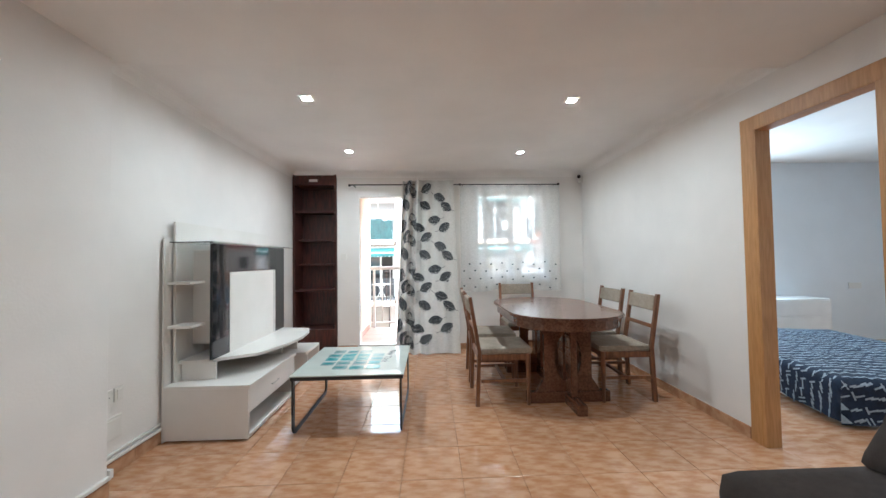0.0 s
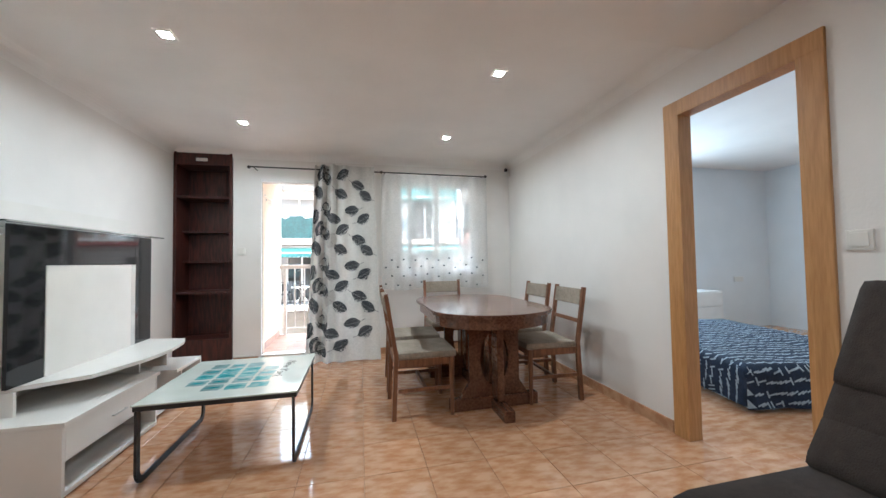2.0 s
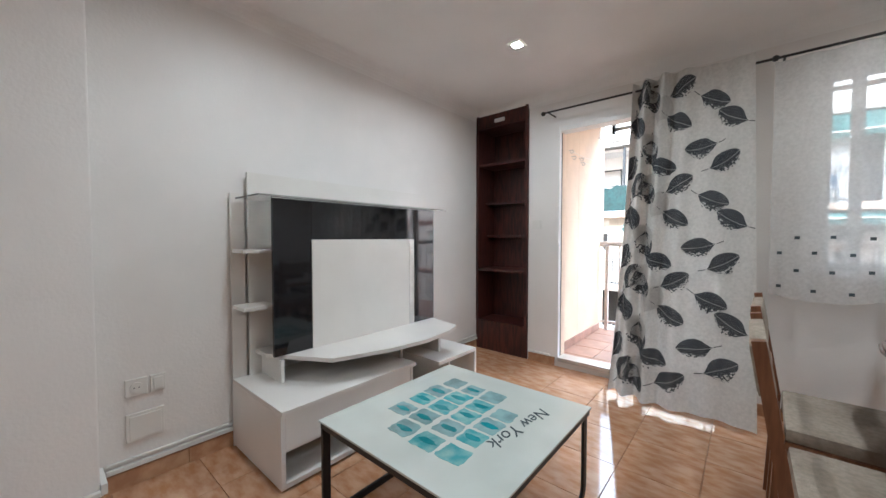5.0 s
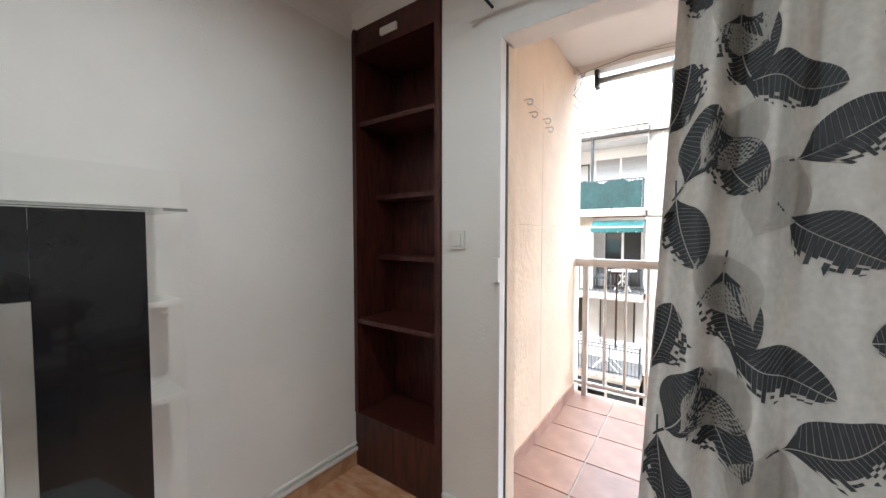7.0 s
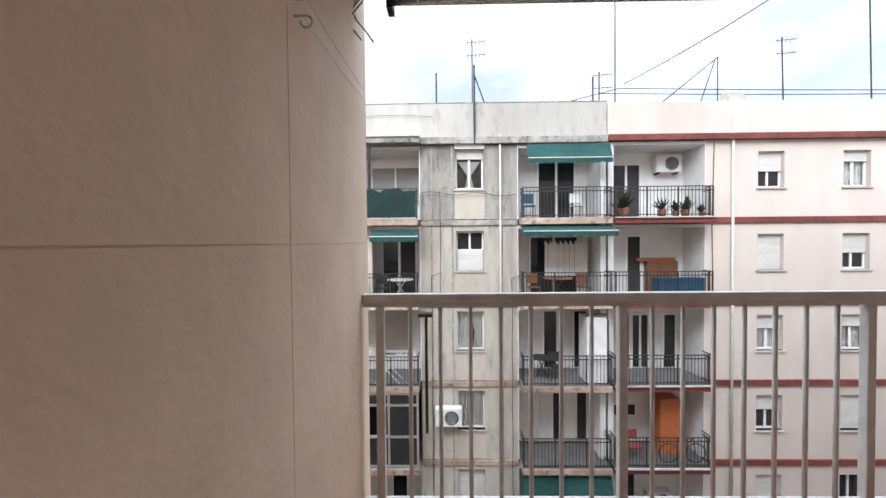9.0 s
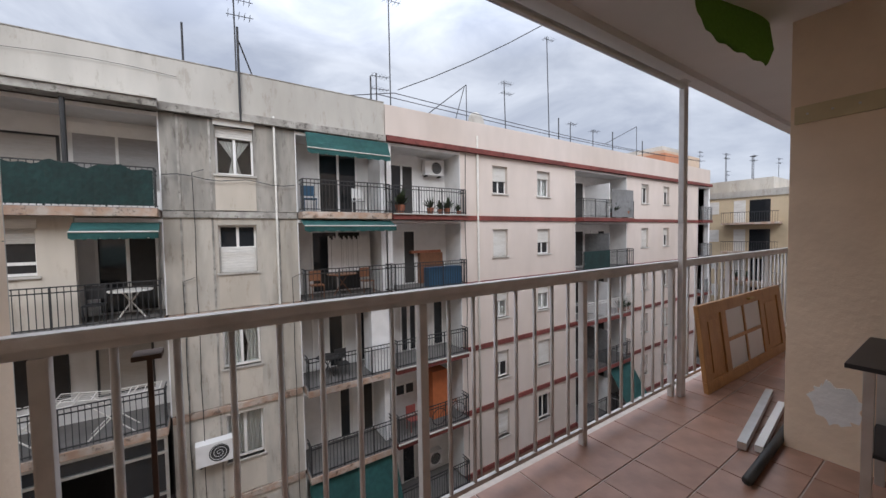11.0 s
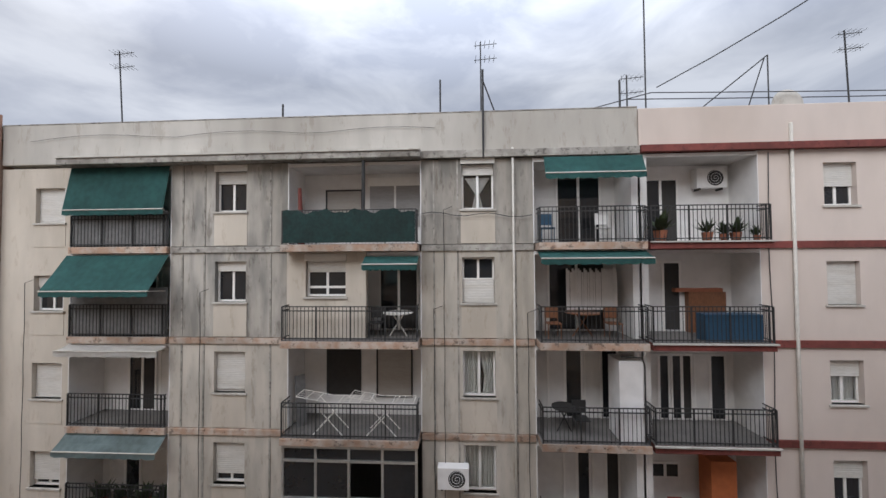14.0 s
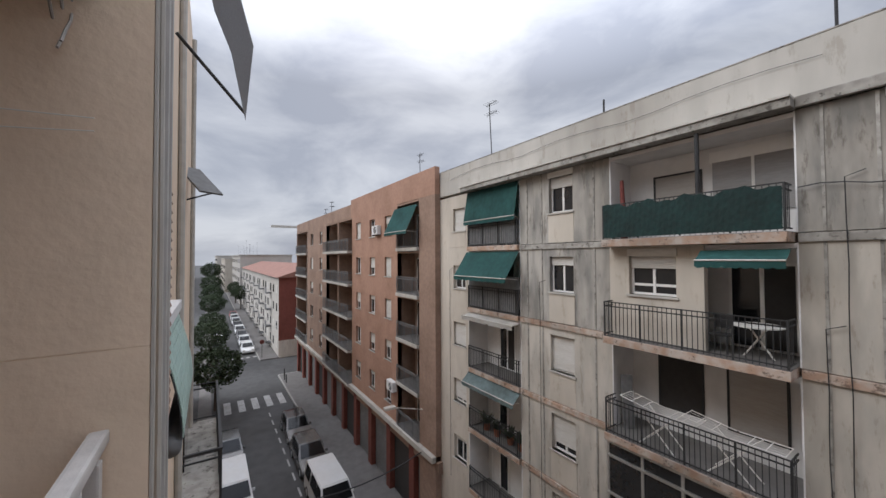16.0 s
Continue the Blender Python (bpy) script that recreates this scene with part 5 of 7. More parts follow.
def glazed_door(parent, a, b, c, d, y, open_dark=True, curtain=False):
    w = part("balcony_door", B((a, y, c, a + 0.06, y + 0.06, d), (b - 0.06, y, c, b, y + 0.06, d), (a + 0.06, y, d - 0.07, b - 0.06, y + 0.06, d), ((a + b) / 2 - 0.04, y, c, (a + b) / 2 + 0.04, y + 0.06, d - 0.07)), WHITEP, parent)
    part("pane", B((a + 0.06, y + 0.02, c + 0.05, (a + b) / 2 - 0.04, y + 0.03, d - 0.07)), LOGW if curtain else DGLASS, w, "curtained pane" if curtain else "")
    # The unlit room is only this half's dark colour.
    part("pane", B(((a + b) / 2 + 0.04, y + 0.02, c + 0.05, b - 0.06, y + 0.03, d - 0.07)), PAINTDARK if open_dark else DGLASS, w, "half with the room's dark put into its colour")
    return w


def loggia(house, x0, x1, z, zt, yf, deep=1.1, out=0.55, slab_mat=RUST, rail=IRON, wallm=LOGW, doors=(), screen=None, rail_on=True, solid=False):
    """A recessed balcony from x0 to x1: slab, back and side walls, doors, railing."""
    bal = part("balcony", B((x0 + 0.02, yf - out, z - 0.2, x1 - 0.02, yf + deep, z), bevel=0.012), slab_mat, house)
    part("floor_tiles", B((x0 + 0.03, yf - out + 0.03, z + 0.001, x1 - 0.03, yf + deep, z + 0.012)), PAVE, bal)
    part("back_wall", B((x0 - 0.02, yf + deep, z, x1 + 0.02, yf + deep + 0.15, zt)), wallm, bal)
    part("side_wall", B((x0 - 0.25, yf + 0.001, z, x0, yf + deep, zt)), wallm, bal)
    part("side_wall", B((x1, yf + 0.001, z, x1 + 0.25, yf + deep, zt)), wallm, bal)
    part("soffit", B((x0, yf + 0.01, zt - 0.12, x1, yf + deep, zt - 0.021)), wallm, bal)
    for a, b, h, dark, cur in doors:
        if cur == "shutter":
            w = part("loggia_window", B((x0 + a, yf + deep - 0.04, z + 0.62, x0 + b, yf + deep - 0.001, z + 0.62 + h)), SHUTG, bal)
            part("shutter_frame", B((x0 + a - 0.06, yf + deep - 0.05, z + 0.62 + h, x0 + b + 0.06, yf + deep - 0.001, z + 0.9 + h), ((2 * x0 + a + b) / 2 - 0.03, yf + deep - 0.055, z + 0.62, (2 * x0 + a + b) / 2 + 0.03, yf + deep - 0.041, z + 0.62 + h)), WHITEP, w)
            continue
        if cur == "blind":
            w = part("loggia_window", B((x0 + a, yf + deep - 0.03, z + 0.62, x0 + b, yf + deep - 0.001, z + 0.62 + h)), SHUTB, bal, "closed grey-beige blind")
            for q in ((x0 + a - 0.05, z + 0.57, x0 + a, z + 0.67 + h), (x0 + b, z + 0.57, x0 + b + 0.05, z + 0.67 + h), (x0 + a, z + 0.62 + h, x0 + b, z + 0.67 + h), (x0 + a, z + 0.57, x0 + b, z + 0.62)):
                part("window_frame", B((q[0], yf + deep - 0.05, q[1], q[2], yf + deep - 0.001, q[3])), IRON, w)
            continue
        if cur == "open":
            # No opening here: a near-black sheet carries the room's shade.
            w = part("loggia_window", B((x0 + a, yf + deep - 0.03, z + 0.62, x0 + b, yf + deep - 0.001, z + 0.62 + h)), PAINTDARK, bal, "black sheet painted as an unlit open window")
            part("window_frame", B((x0 + a - 0.05, yf + deep - 0.05, z + 0.62, x0 + a, yf + deep - 0.001, z + 0.62 + h), (x0 + b, yf + deep - 0.05, z + 0.62, x0 + b + 0.05, yf + deep - 0.001, z + 0.62 + h), (x0 + a - 0.05, yf + deep - 0.05, z + 0.62 + h, x0 + b + 0.05, yf + deep - 0.001, z + 0.67 + h)), IRON, w)
            continue
        glazed_door(bal, x0 + a, x0 + b, z + (0.02 if h > 1.6 else 0.95), z + (h if h > 1.6 else 0.95 + h), yf + deep - 0.05, dark, cur)
    if rail_on:
        tagged(part("railing", iron_railing(bmesh.new(), x0 + 0.06, x1 - 0.06, yf - out + 0.05, z, out - 0.06), rail, bal), kind="stuff")
    if screen:
        bm = bmesh.new()
        rows = []
        for k in range(41):
            u = k / 40
            sag = 0.05 * math.sin(u * 25) + 0.03 * math.sin(u * 61)
            rows.append([bm.verts.new((x0 + 0.08 + (x1 - x0 - 0.16) * u, yf - out + 0.02 + 0.012 * math.sin(k * 1.7 + j), z + 0.05 + (0.9 + sag) * j / 5)) for j in range(6)])
        for a, b in zip(rows, rows[1:]):
            for j in range(5):
                bm.faces.new((a[j], b[j], b[j + 1], a[j + 1]))
        part("privacy_screen", bm, screen, bal, "sagging dark green screen cloth tied to the railing")
    return bal


def awning(house, x0, x1, yf, z, reach, drop, material=GREENA, valance=0.18, front=0.5):
    """A cloth awning from the wall at height z: reaches out, falls by drop, with a scalloped valance."""
    y0, y1 = yf - front + 0.1, yf - front - reach
    bm = bmesh.new()
    nx = 24
    top = [bm.verts.new((x0 + (x1 - x0) * k / nx, y0, z)) for k in range(nx + 1)]
    mid = [bm.verts.new((x0 + (x1 - x0) * k / nx, (y0 + y1) / 2, z - drop / 2 - 0.02)) for k in range(nx + 1)]
    low = [bm.verts.new((x0 + (x1 - x0) * k / nx, y1, z - drop)) for k in range(nx + 1)]
    val = [bm.verts.new((x0 + (x1 - x0) * k / nx, y1 - 0.01, z - drop - valance * (0.75 + 0.25 * abs(math.sin(k * 1.2))))) for k in range(nx + 1)]
    for a, b in ((top, mid), (mid, low), (low, val)):
        for k in range(nx):
            bm.faces.new((a[k], a[k + 1], b[k + 1], b[k]))
    bmesh.ops.solidify(bm, geom=bm.faces[:], thickness=0.004)
    aw_ = part("awning", bm, material, house, "faded teal cloth awning")
    part("front_bar", rods(((x0, y1, z - drop), (x1, y1, z - drop)), r=0.02), PIPE, aw_)
    for xx in (x0 + 0.1, x1 - 0.1):
        part("awning_arm", rods(((xx, y0, z - drop - 0.05), (xx, y1, z - drop)), r=0.014), PIPE, aw_)
    return aw_


# ---- grey stained apartment house ----
gh = thing("apartment_house", (-5.2, YF, G), "five-storey apartment house of stained grey-beige render with loggias", "apartment building")
tops = (4.72,) + LV
X0, X1 = -15.0, 4.64
part("parapet", B((X0, YF - 0.02, 4.72, X1, YF + 0.28, 5.99), bevel=0.02), PARA, gh)
part("parapet_cap", B((X0, YF - 0.03, 5.991, X1, YF + 0.29, 6.02), bevel=0.008), COPE, gh)
part("coping", B((X0 + 2.3, YF - 0.42, 4.60, -1.6, YF - 0.021, 4.78), (-1.6, YF - 0.14, 4.62, X1, YF - 0.021, 4.84), bevel=0.02), COPE, gh)
part("coping_lip", B((X0 + 2.3, YF - 0.46, 4.785, -1.6, YF - 0.021, 4.84), bevel=0.01), PARA, gh)
part("roof", B((X0, YF + 0.28, 4.6, X1, YF + 12, 4.75)), COPE, gh)
part("core", B((X0, YF + 1.75, G, X1, YF + 12, 4.6)), CONC, gh)
wincols = ((-15.0, -12.65, -13.85, -12.85, CREAM), (-9.35, -5.67, -7.95, -6.97, CONC), (-1.62, 1.65, -0.42, 0.52, CONC))
hi = {0: (0.78, 1.88), 1: (1.05, 2.28), 2: (1.02, 2.36)}
shuts = {0: (1.0, 0.35, 1.0, 0.85, 0.2), 1: (0.3, 0.25, 0.95, 0.8, 0.4), 2: (0.24, -0.54, 0.0, 0.0, 1.0)}
for ci, (x0, x1, a, b, m_) in enumerate(wincols):
    for si, z in enumerate(LV):
        zt = tops[si] - (0.12 if si == 0 else 0.2)
        lo, up = hi[ci]
        hole = (a, b, z + lo, z + up)
        bm = bmesh.new()
        wall_cell(bm, x0, x1, z, zt, YF, hole)
        part("wall", bm, CONCD if ci and si < (2 if ci == 1 else 1) else m_, gh)
        part("wall_panel", B((a - 0.03, YF - 0.012, z + 0.02, b + 0.03, YF - 0.001, z + lo - 0.07)), CREAM, gh, "paler panel below the window")
        window(gh, *hole, YF, shuts[ci][si], {(2, 0): "tied", (2, 2): "one", (2, 3): "full", (1, 1): False}.get((ci, si), False), box_on_top=(ci == 1 and si < 1) or (ci == 2 and si == 0))
        if ci:
            part("floor_band", B((x0, YF - 0.05, z - 0.2, x1, YF + 0.1, z - 0.02), bevel=0.012), RUST if si else COPE, gh)
            for px in (x0 + 0.35, x0 + 1.05, x1 - 0.55):
                part("pilaster_joint", B((px, YF - 0.02, z + 0.01, px + 0.05, YF - 0.001, zt - 0.01)), COPE, gh)
        else:
            part("wall_joint", B((x0, YF + 0.0, z - 0.2, x1, YF + 0.25, z)), CREAM, gh)
L0 = (-12.62, -9.38)
for si, z in enumerate(LV):
    zt = tops[si] - (0.12 if si == 0 else 0.2)
    loggia(gh, *L0, z, zt, YF, out=0.12, doors=((0.9, 1.9, 2.1, True, False), (2.0, 3.0, 2.1, False, True)) if si < 3 else ((0.3, 1.4, 2.1, False, True), (2.3, 3.0, 1.1, True, False)))
awning(gh, *L0, YF, 4.58, 0.14, 1.35, front=0.15)
part("sun_blind", B((L0[0] + 0.05, YF - 0.02, LV[0] + 0.05, L0[1] - 0.05, YF - 0.008, LV[0] + 1.1)), GREYA, gh, "dark shade cloth over the loggia")
awning(gh, L0[0] - 0.1, L0[1], YF, 1.85, 0.62, 1.05, front=0.15)
part("sun_blind", B((L0[0] + 0.05, YF - 0.02, LV[1] + 0.05, L0[1] - 0.05, YF - 0.008, LV[1] + 1.5)), GREYA, gh, "dark shade cloth over the loggia")
awning(gh, L0[0], L0[1], YF, -0.9, 0.3, 0.1, material=SHUT, front=0.15)
awning(gh, L0[0], L0[1], YF, -3.6, 0.3, 0.35, material=PALEA, front=0.15)
L1 = (-5.64, -1.65)
loggia(gh, *L1, LV[0], 4.6, YF, doors=((0.77, 1.91, 1.2, False, "blind"), (2.2, 3.88, 1.35, False, "shutter")), screen=MESHG)
part("downpipe", rods(((-3.27, YF - 0.3, LV[0] + 0.9), (-3.27, YF - 0.3, 4.55)), r=0.05), IRON, gh, "dark flue pipe")
loggia(gh, *L1, LV[1], LV[0] - 0.2, YF, doors=((2.5, 3.8, 2.1, True, False),))
bm = bmesh.new()
wall_cell(bm, L1[0], -3.25, LV[1], LV[0] - 0.2, YF - 0.1, (-5.07, -3.86, LV[1] + 1.22, LV[1] + 2.28), 0.2)
part("infill_wall", bm, CREAM, gh, "cream infill wall in half of the loggia")
w = window(gh, -5.07, -3.86, LV[1] + 1.22, LV[1] + 2.28, YF - 0.1, 0.32, box_on_top=True)
part("transom", B((-5.015, YF + 0.055, LV[1] + 1.46, -3.915, YF + 0.085, LV[1] + 1.53)), WHITEP, w)
awning(gh, -3.2, L1[1], YF, 1.75, 0.25, 0.22, front=0.5)
loggia(gh, *L1, LV[2], LV[1] - 0.2, YF, doors=((0.81, 1.85, 1.65, True, "open"), (2.46, 3.54, 1.63, False, "blind")))
# Walls of the glazed-in loggia coloured near black as its inner shade.
b4 = loggia(gh, *L1, LV[3], LV[2] - 0.2, YF, rail_on=False, wallm=PAINTDARK)
for k in range(5):
    xx = L1[0] + 0.05 + k * 0.955
    part("glazing_post", B((xx, YF - 0.48, LV[3], xx + 0.07, YF - 0.42, LV[2] - 0.21)), ALU, b4)
for zz in (LV[3] + 0.02, LV[3] + 1.0, LV[3] + 2.05, LV[2] - 0.28):
    part("glazing_rail", B((L1[0] + 0.05, YF - 0.5, zz, L1[1] - 0.05, YF - 0.4, zz + 0.06)), ALU, b4)
for k in range(4):
    xx = L1[0] + 0.12 + k * 0.955
    for za, zb_ in ((LV[3] + 0.09, LV[3] + 0.99), (LV[3] + 1.07, LV[3] + 2.04), (LV[3] + 2.12, LV[2] - 0.29)):
        if (k, za) != (2, LV[3] + 1.07):
            part("pane", B((xx + 0.002, YF - 0.455, za, xx + 0.883, YF - 0.449, zb_)), DGLASS, b4)
loggia(gh, *L1, LV[4], LV[3] - 0.2, YF, doors=((0.5, 1.8, 2.1, True, False), (2.2, 3.4, 2.1, False, True)), screen=MESHG)
L2 = (1.68, 4.62)
dl = (((0.9, 2.3, 2.2, False, False),), ((0.6, 2.4, 2.2, True, False),), ((0.55, 1.65, 2.2, False, True), (1.67, 2.75, 2.2, False, True)), ((1.0, 1.85, 2.2, False, True), (1.87, 2.74, 2.2, True, True)), ((0.5, 2.0, 2.1, True, False),))
for si, z in enumerate(LV):
    loggia(gh, *L2, z, tops[si] - (0.12 if si == 0 else 0.2), YF, doors=dl[si])
awning(gh, L2[0] + 0.2, L2[1] - 0.05, YF, 4.5, 0.12, 0.5, front=0.5)
awning(gh, *L2, YF, LV[0] - 0.24, 0.35, 0.2, front=0.5)
awning(gh, *L2, YF, LV[3] - 0.3, 0.5, 1.5, front=0.5)
bm = bmesh.new()
for k in range(26):
    xx = 2.72 + k * 0.058
    box(bm, xx, YF + 0.55 + 0.015 * math.sin(k * 2), LV[1] + 0.75, xx + 0.05, YF + 0.57 + 0.015 * math.sin(k * 2), LV[1] + 2.0 - 0.06 * (k % 3))
part("fringe_curtain", bm, LOGW, gh, "pale fringed curtain hung across the loggia")
for xx, za in ((1.07, 4.9), ):
    part("downpipe", rods(((xx, YF - 0.07, G + 3), (xx, YF - 0.07, za)), r=0.032), PIPE, gh, "pale rainwater pipe", True)
for xx, z0, z1 in ((-0.95, -10.0, 3.1), (-1.25, -10.0, 0.2), (-8.35, -10.0, 0.7), (1.45, -10.0, 0.1), (-14.05, -9.0, 1.0)):
    bm = bmesh.new()
    pts = [(xx + 0.012 * math.sin(k * 1.9), YF - 0.075, z0 + (z1 - z0) * k / 16) for k in range(17)] + [(xx + 0.25, YF - 0.06, z1 + 0.1)]
    part("wall_cable", tube(bm, pts, 0.01, 5), IRON, gh, "dark cable run on the wall")
bm = bmesh.new()
tube(bm, [(-1.6 + k * 0.32, YF - 0.09, 3.0 + 0.05 * math.sin(k * 1.3) - 0.01 * k) for k in range(11)], 0.012, 5)
tube(bm, [(-14 + k * 0.8, YF - 0.06, 5.45 + 0.16 * abs(math.sin(k * 0.55))) for k in range(17)], 0.006, 5)
part("slack_cable", bm, IRON, gh, "slack cables along the parapet")
part("ground_floor", B((X0, YF, G, X1, YF + 1.7, LV[4] - 0.2)), CREAM, gh)
for k in range(6):
    xx = X0 + 0.8 + k * 3.2
    part("shop_shutter", B((xx, YF - 0.03, G, xx + 2.3, YF - 0.001, G + 3.0)), GREYA, gh)

# ---- house with red bands ----
rh = thing("apartment_house", (18.2, YF, G), "five-storey pinkish rendered apartment house with red floor bands", "apartment building")
X0, X1 = 4.66, 31.9
part("parapet", B((X0, YF - 0.03, 4.86, X1, YF + 0.28, 5.95), bevel=0.02), PINKR, rh)
part("roof", B((X0, YF + 0.28, 4.6, X1, YF + 12, 4.75)), COPE, rh)
part("core", B((X0, YF + 1.75, G, X1, YF + 12, 4.6)), PINKR, rh)
part("roof_band", B((X0, YF - 0.16, 4.66, X1 + 0.1, YF + 0.2, 4.858), bevel=0.01), REDB, rh)
wc = ((7.92, 11.45, 9.65, 10.52), (11.45, 15.3, 12.45, 13.35), (20.2, 23.6, 21.87, 22.72), (23.6, 26.2, 24.62, 25.42), (26.2, 29.85, 27.17, 27.97))
sh2 = ((0.55, 0.3, 0.2, 0.3, 0.0), (1.0, 0.55, 1.0, 0.4, 1.0), (0.4, 0.35, 0.9, 0.3, 1.0), (0.45, 1.0, 0.35, 1.0, 0.4), (0.9, 0.0, 0.45, 0.4, 1.0))
for ci, (x0, x1, a, b) in enumerate(wc):
    for si, z in enumerate(LV):
        zt = 4.66 if si == 0 else LV[si - 1] - 0.2
        hole = (a, b, z + 0.98, z + 2.18)
        bm = bmesh.new()
        wall_cell(bm, x0, x1, z, zt, YF, hole)
        part("wall", bm, PINKR, rh)
        window(rh, *hole, YF, sh2[si][ci], "full" if (ci, si) in ((0, 2), (1, 0), (1, 2)) else False)
        part("floor_band", B((x0, YF - 0.06, z - 0.2, x1, YF + 0.2, z), bevel=0.008), REDB, rh)
L3 = (4.68, 7.9)
d3 = (((0.59, 1.67, 2.05, True, False),), ((0.6, 1.7, 2.2, True, True),), ((0.62, 1.3, 2.05, False, True), (1.32, 1.98, 2.05, True, False), (2.0, 2.98, 2.05, False, True)), ((0.64, 1.53, 0.5, True, False),), ((0.3, 1.5, 2.1, False, True),))
for si, z in enumerate(LV):
    loggia(rh, *L3, z, 4.66 if si == 0 else LV[si - 1] - 0.2, YF, slab_mat=REDB, doors=d3[si], out=0.5, screen=None)
    part("slab_lip", B((L3[0], YF - 0.56, z - 0.03, L3[1], YF - 0.5, z + 0.01)), PARA, rh)
L4 = (15.33, 20.17)
for si, z in enumerate(LV):
    loggia(rh, *L4, z, 4.66 if si == 0 else LV[si - 1] - 0.2, YF, slab_mat=REDB, doors=((0.5, 2.2, 2.1, True, False), (2.9, 4.3, 2.1, False, True)), out=0.5, rail=RAILP if si == 2 else IRON)
    part("partition", B((17.72, YF - 0.4, z + 0.01, 17.80, YF + 1.3, z + 1.9)), GREYA if si % 2 else LOGW, rh, "partition between neighbouring balconies")
part("privacy_screen", B((15.42, YF - 0.475, LV[1] + 0.06, 17.7, YF - 0.465, LV[1] + 0.97)), MESHG, rh, "dark green screen cloth on the railing")
part("sun_screen", B((17.85, YF - 0.5, LV[0] + 0.05, 20.0, YF - 0.485, LV[0] + 1.6)), GREYA, rh, "weathered dark shade cloth")
awning(rh, 17.9, 20.1, YF, LV[3] - 0.3, 0.9, 1.6, front=0.4)
L5 = (29.88, 31.7)
for si, z in enumerate(LV):
    loggia(rh, *L5, z, 4.66 if si == 0 else LV[si - 1] - 0.2, YF, slab_mat=REDB, out=0.3, rail=GREYA, doors=((0.3, 1.3, 2.1, True, False),))
part("corner_wall", B((31.7, YF + 0.3, G, X1, YF + 12, 4.6)), PINKR, rh)
part("downpipe", rods(((8.78, YF - 0.06, G + 3), (8.78, YF - 0.06, 5.4)), r=0.045), PIPE, rh, "pale rainwater pipe", True)
part("wall_cable", tube(bmesh.new(), [(8.15 + 0.03 * math.sin(k), YF - 0.03, -8 + 0.9 * k) for k in range(15)], 0.012, 5), IRON, rh)
part("ground_floor", B((X0, YF, G, X1, YF + 1.7, LV[4] - 0.2)), BRICKG, rh)
for k in range(8):
    xx = X0 + 0.8 + k * 3.3
    part("garage_door", B((xx, YF - 0.03, G, xx + 2.4, YF - 0.001, G + 3.0)), PAINTDARK if k % 2 else GREYA, rh)

# ---- brown brick house ----
bh = thing("apartment_house", (-32.5, YB, G), "five-storey brown brick apartment house above a row of garages", "apartment building")
BX = (-49.5, -15.02)
part("core", B((BX[0], YB + 1.4, G, BX[1], YB + 12, 5.9)), BRICK, bh)
part("roof", B((BX[0], YB + 0.3, 5.9, BX[1], YB + 12, 6.0)), COPE, bh)
blv = (2.2, -0.5, -3.2, -5.85, -8.5)
BSH = random.Random(5)
bw_ = ((-22.0, -19.4, -21.3, -20.3), (-25.0, -22.0, -23.95, -22.95), (-27.7, -25.0, -26.75, -25.75), (-39.0, -35.3, -37.9, -36.9), (-43.5, -39.0, -41.9, -40.7))
part("parapet", B((BX[1] - 13, YB, 4.9, BX[1], YB + 0.3, 6.35), bevel=0.02), BRICK, bh)
part("parapet", B((BX[0], YB, 4.9, BX[1] - 13.01, YB + 0.3, 6.0), bevel=0.02), BRICKG, bh)
part("end_wall", B((-16.7, YB, G, BX[1], YB + 1.4, 4.9)), BRICKG, bh)
part("vent", B((-16.4, YB + 3, 6.0, -15.6, YB + 3.8, 6.9)), PARA, bh)
for ci, (x0, x1, a, b) in enumerate(bw_):
    for si, z in enumerate(blv):
        zt = 4.9 if si == 0 else blv[si - 1]
        hole = (a, b, z + 0.9, z + 2.15)
        bm = bmesh.new()
        wall_cell(bm, x0, x1, z, zt, YB, hole)
        part("wall", bm, BRICK if ci < 3 else BRICKG, bh)
        window(bh, *hole, YB, BSH.choice((0.25, 0.6, 1.0, 0.0, 0.4)))
for (x0, x1), out in (((-19.4, -16.7), 0.15), ((-31.4, -27.7), 0.4), ((-35.3, -31.5), 0.4), ((-49.4, -43.5), 0.2)):
    for si, z in enumerate(blv):
        loggia(bh, x0, x1, z, 4.9 if si == 0 else blv[si - 1] - 0.2, YB, deep=1.2, out=out, slab_mat=PARA, wallm=BRICKG, doors=((0.4, 1.6, 2.1, True, False),), rail=GREYA)
awning(bh, -19.6, -16.7, YB, 4.6, 0.6, 1.5, front=0.2)
part("string_course", B((BX[0], YB - 0.25, blv[4] - 0.3, BX[1], YB + 0.3, blv[4] - 0.001), bevel=0.02), PARA, bh)
for k in range(11):
    xx = BX[0] + 0.3 + k * 3.12
    part("garage_pier", B((xx, YB + 0.02, G, xx + 0.55, YB + 1.38, blv[4] - 0.301)), BRICKR, bh)
    part("garage_door", B((xx + 0.56, YB + 0.35, G, xx + 3.11, YB + 0.42, blv[4] - 0.9)), PAINTDARK if k % 3 == 0 else GREYA, bh)
    part("garage_lintel", B((xx + 0.551, YB + 0.04, blv[4] - 0.9, xx + 3.119, YB + 0.5, blv[4] - 0.302)), BRICKG, bh)

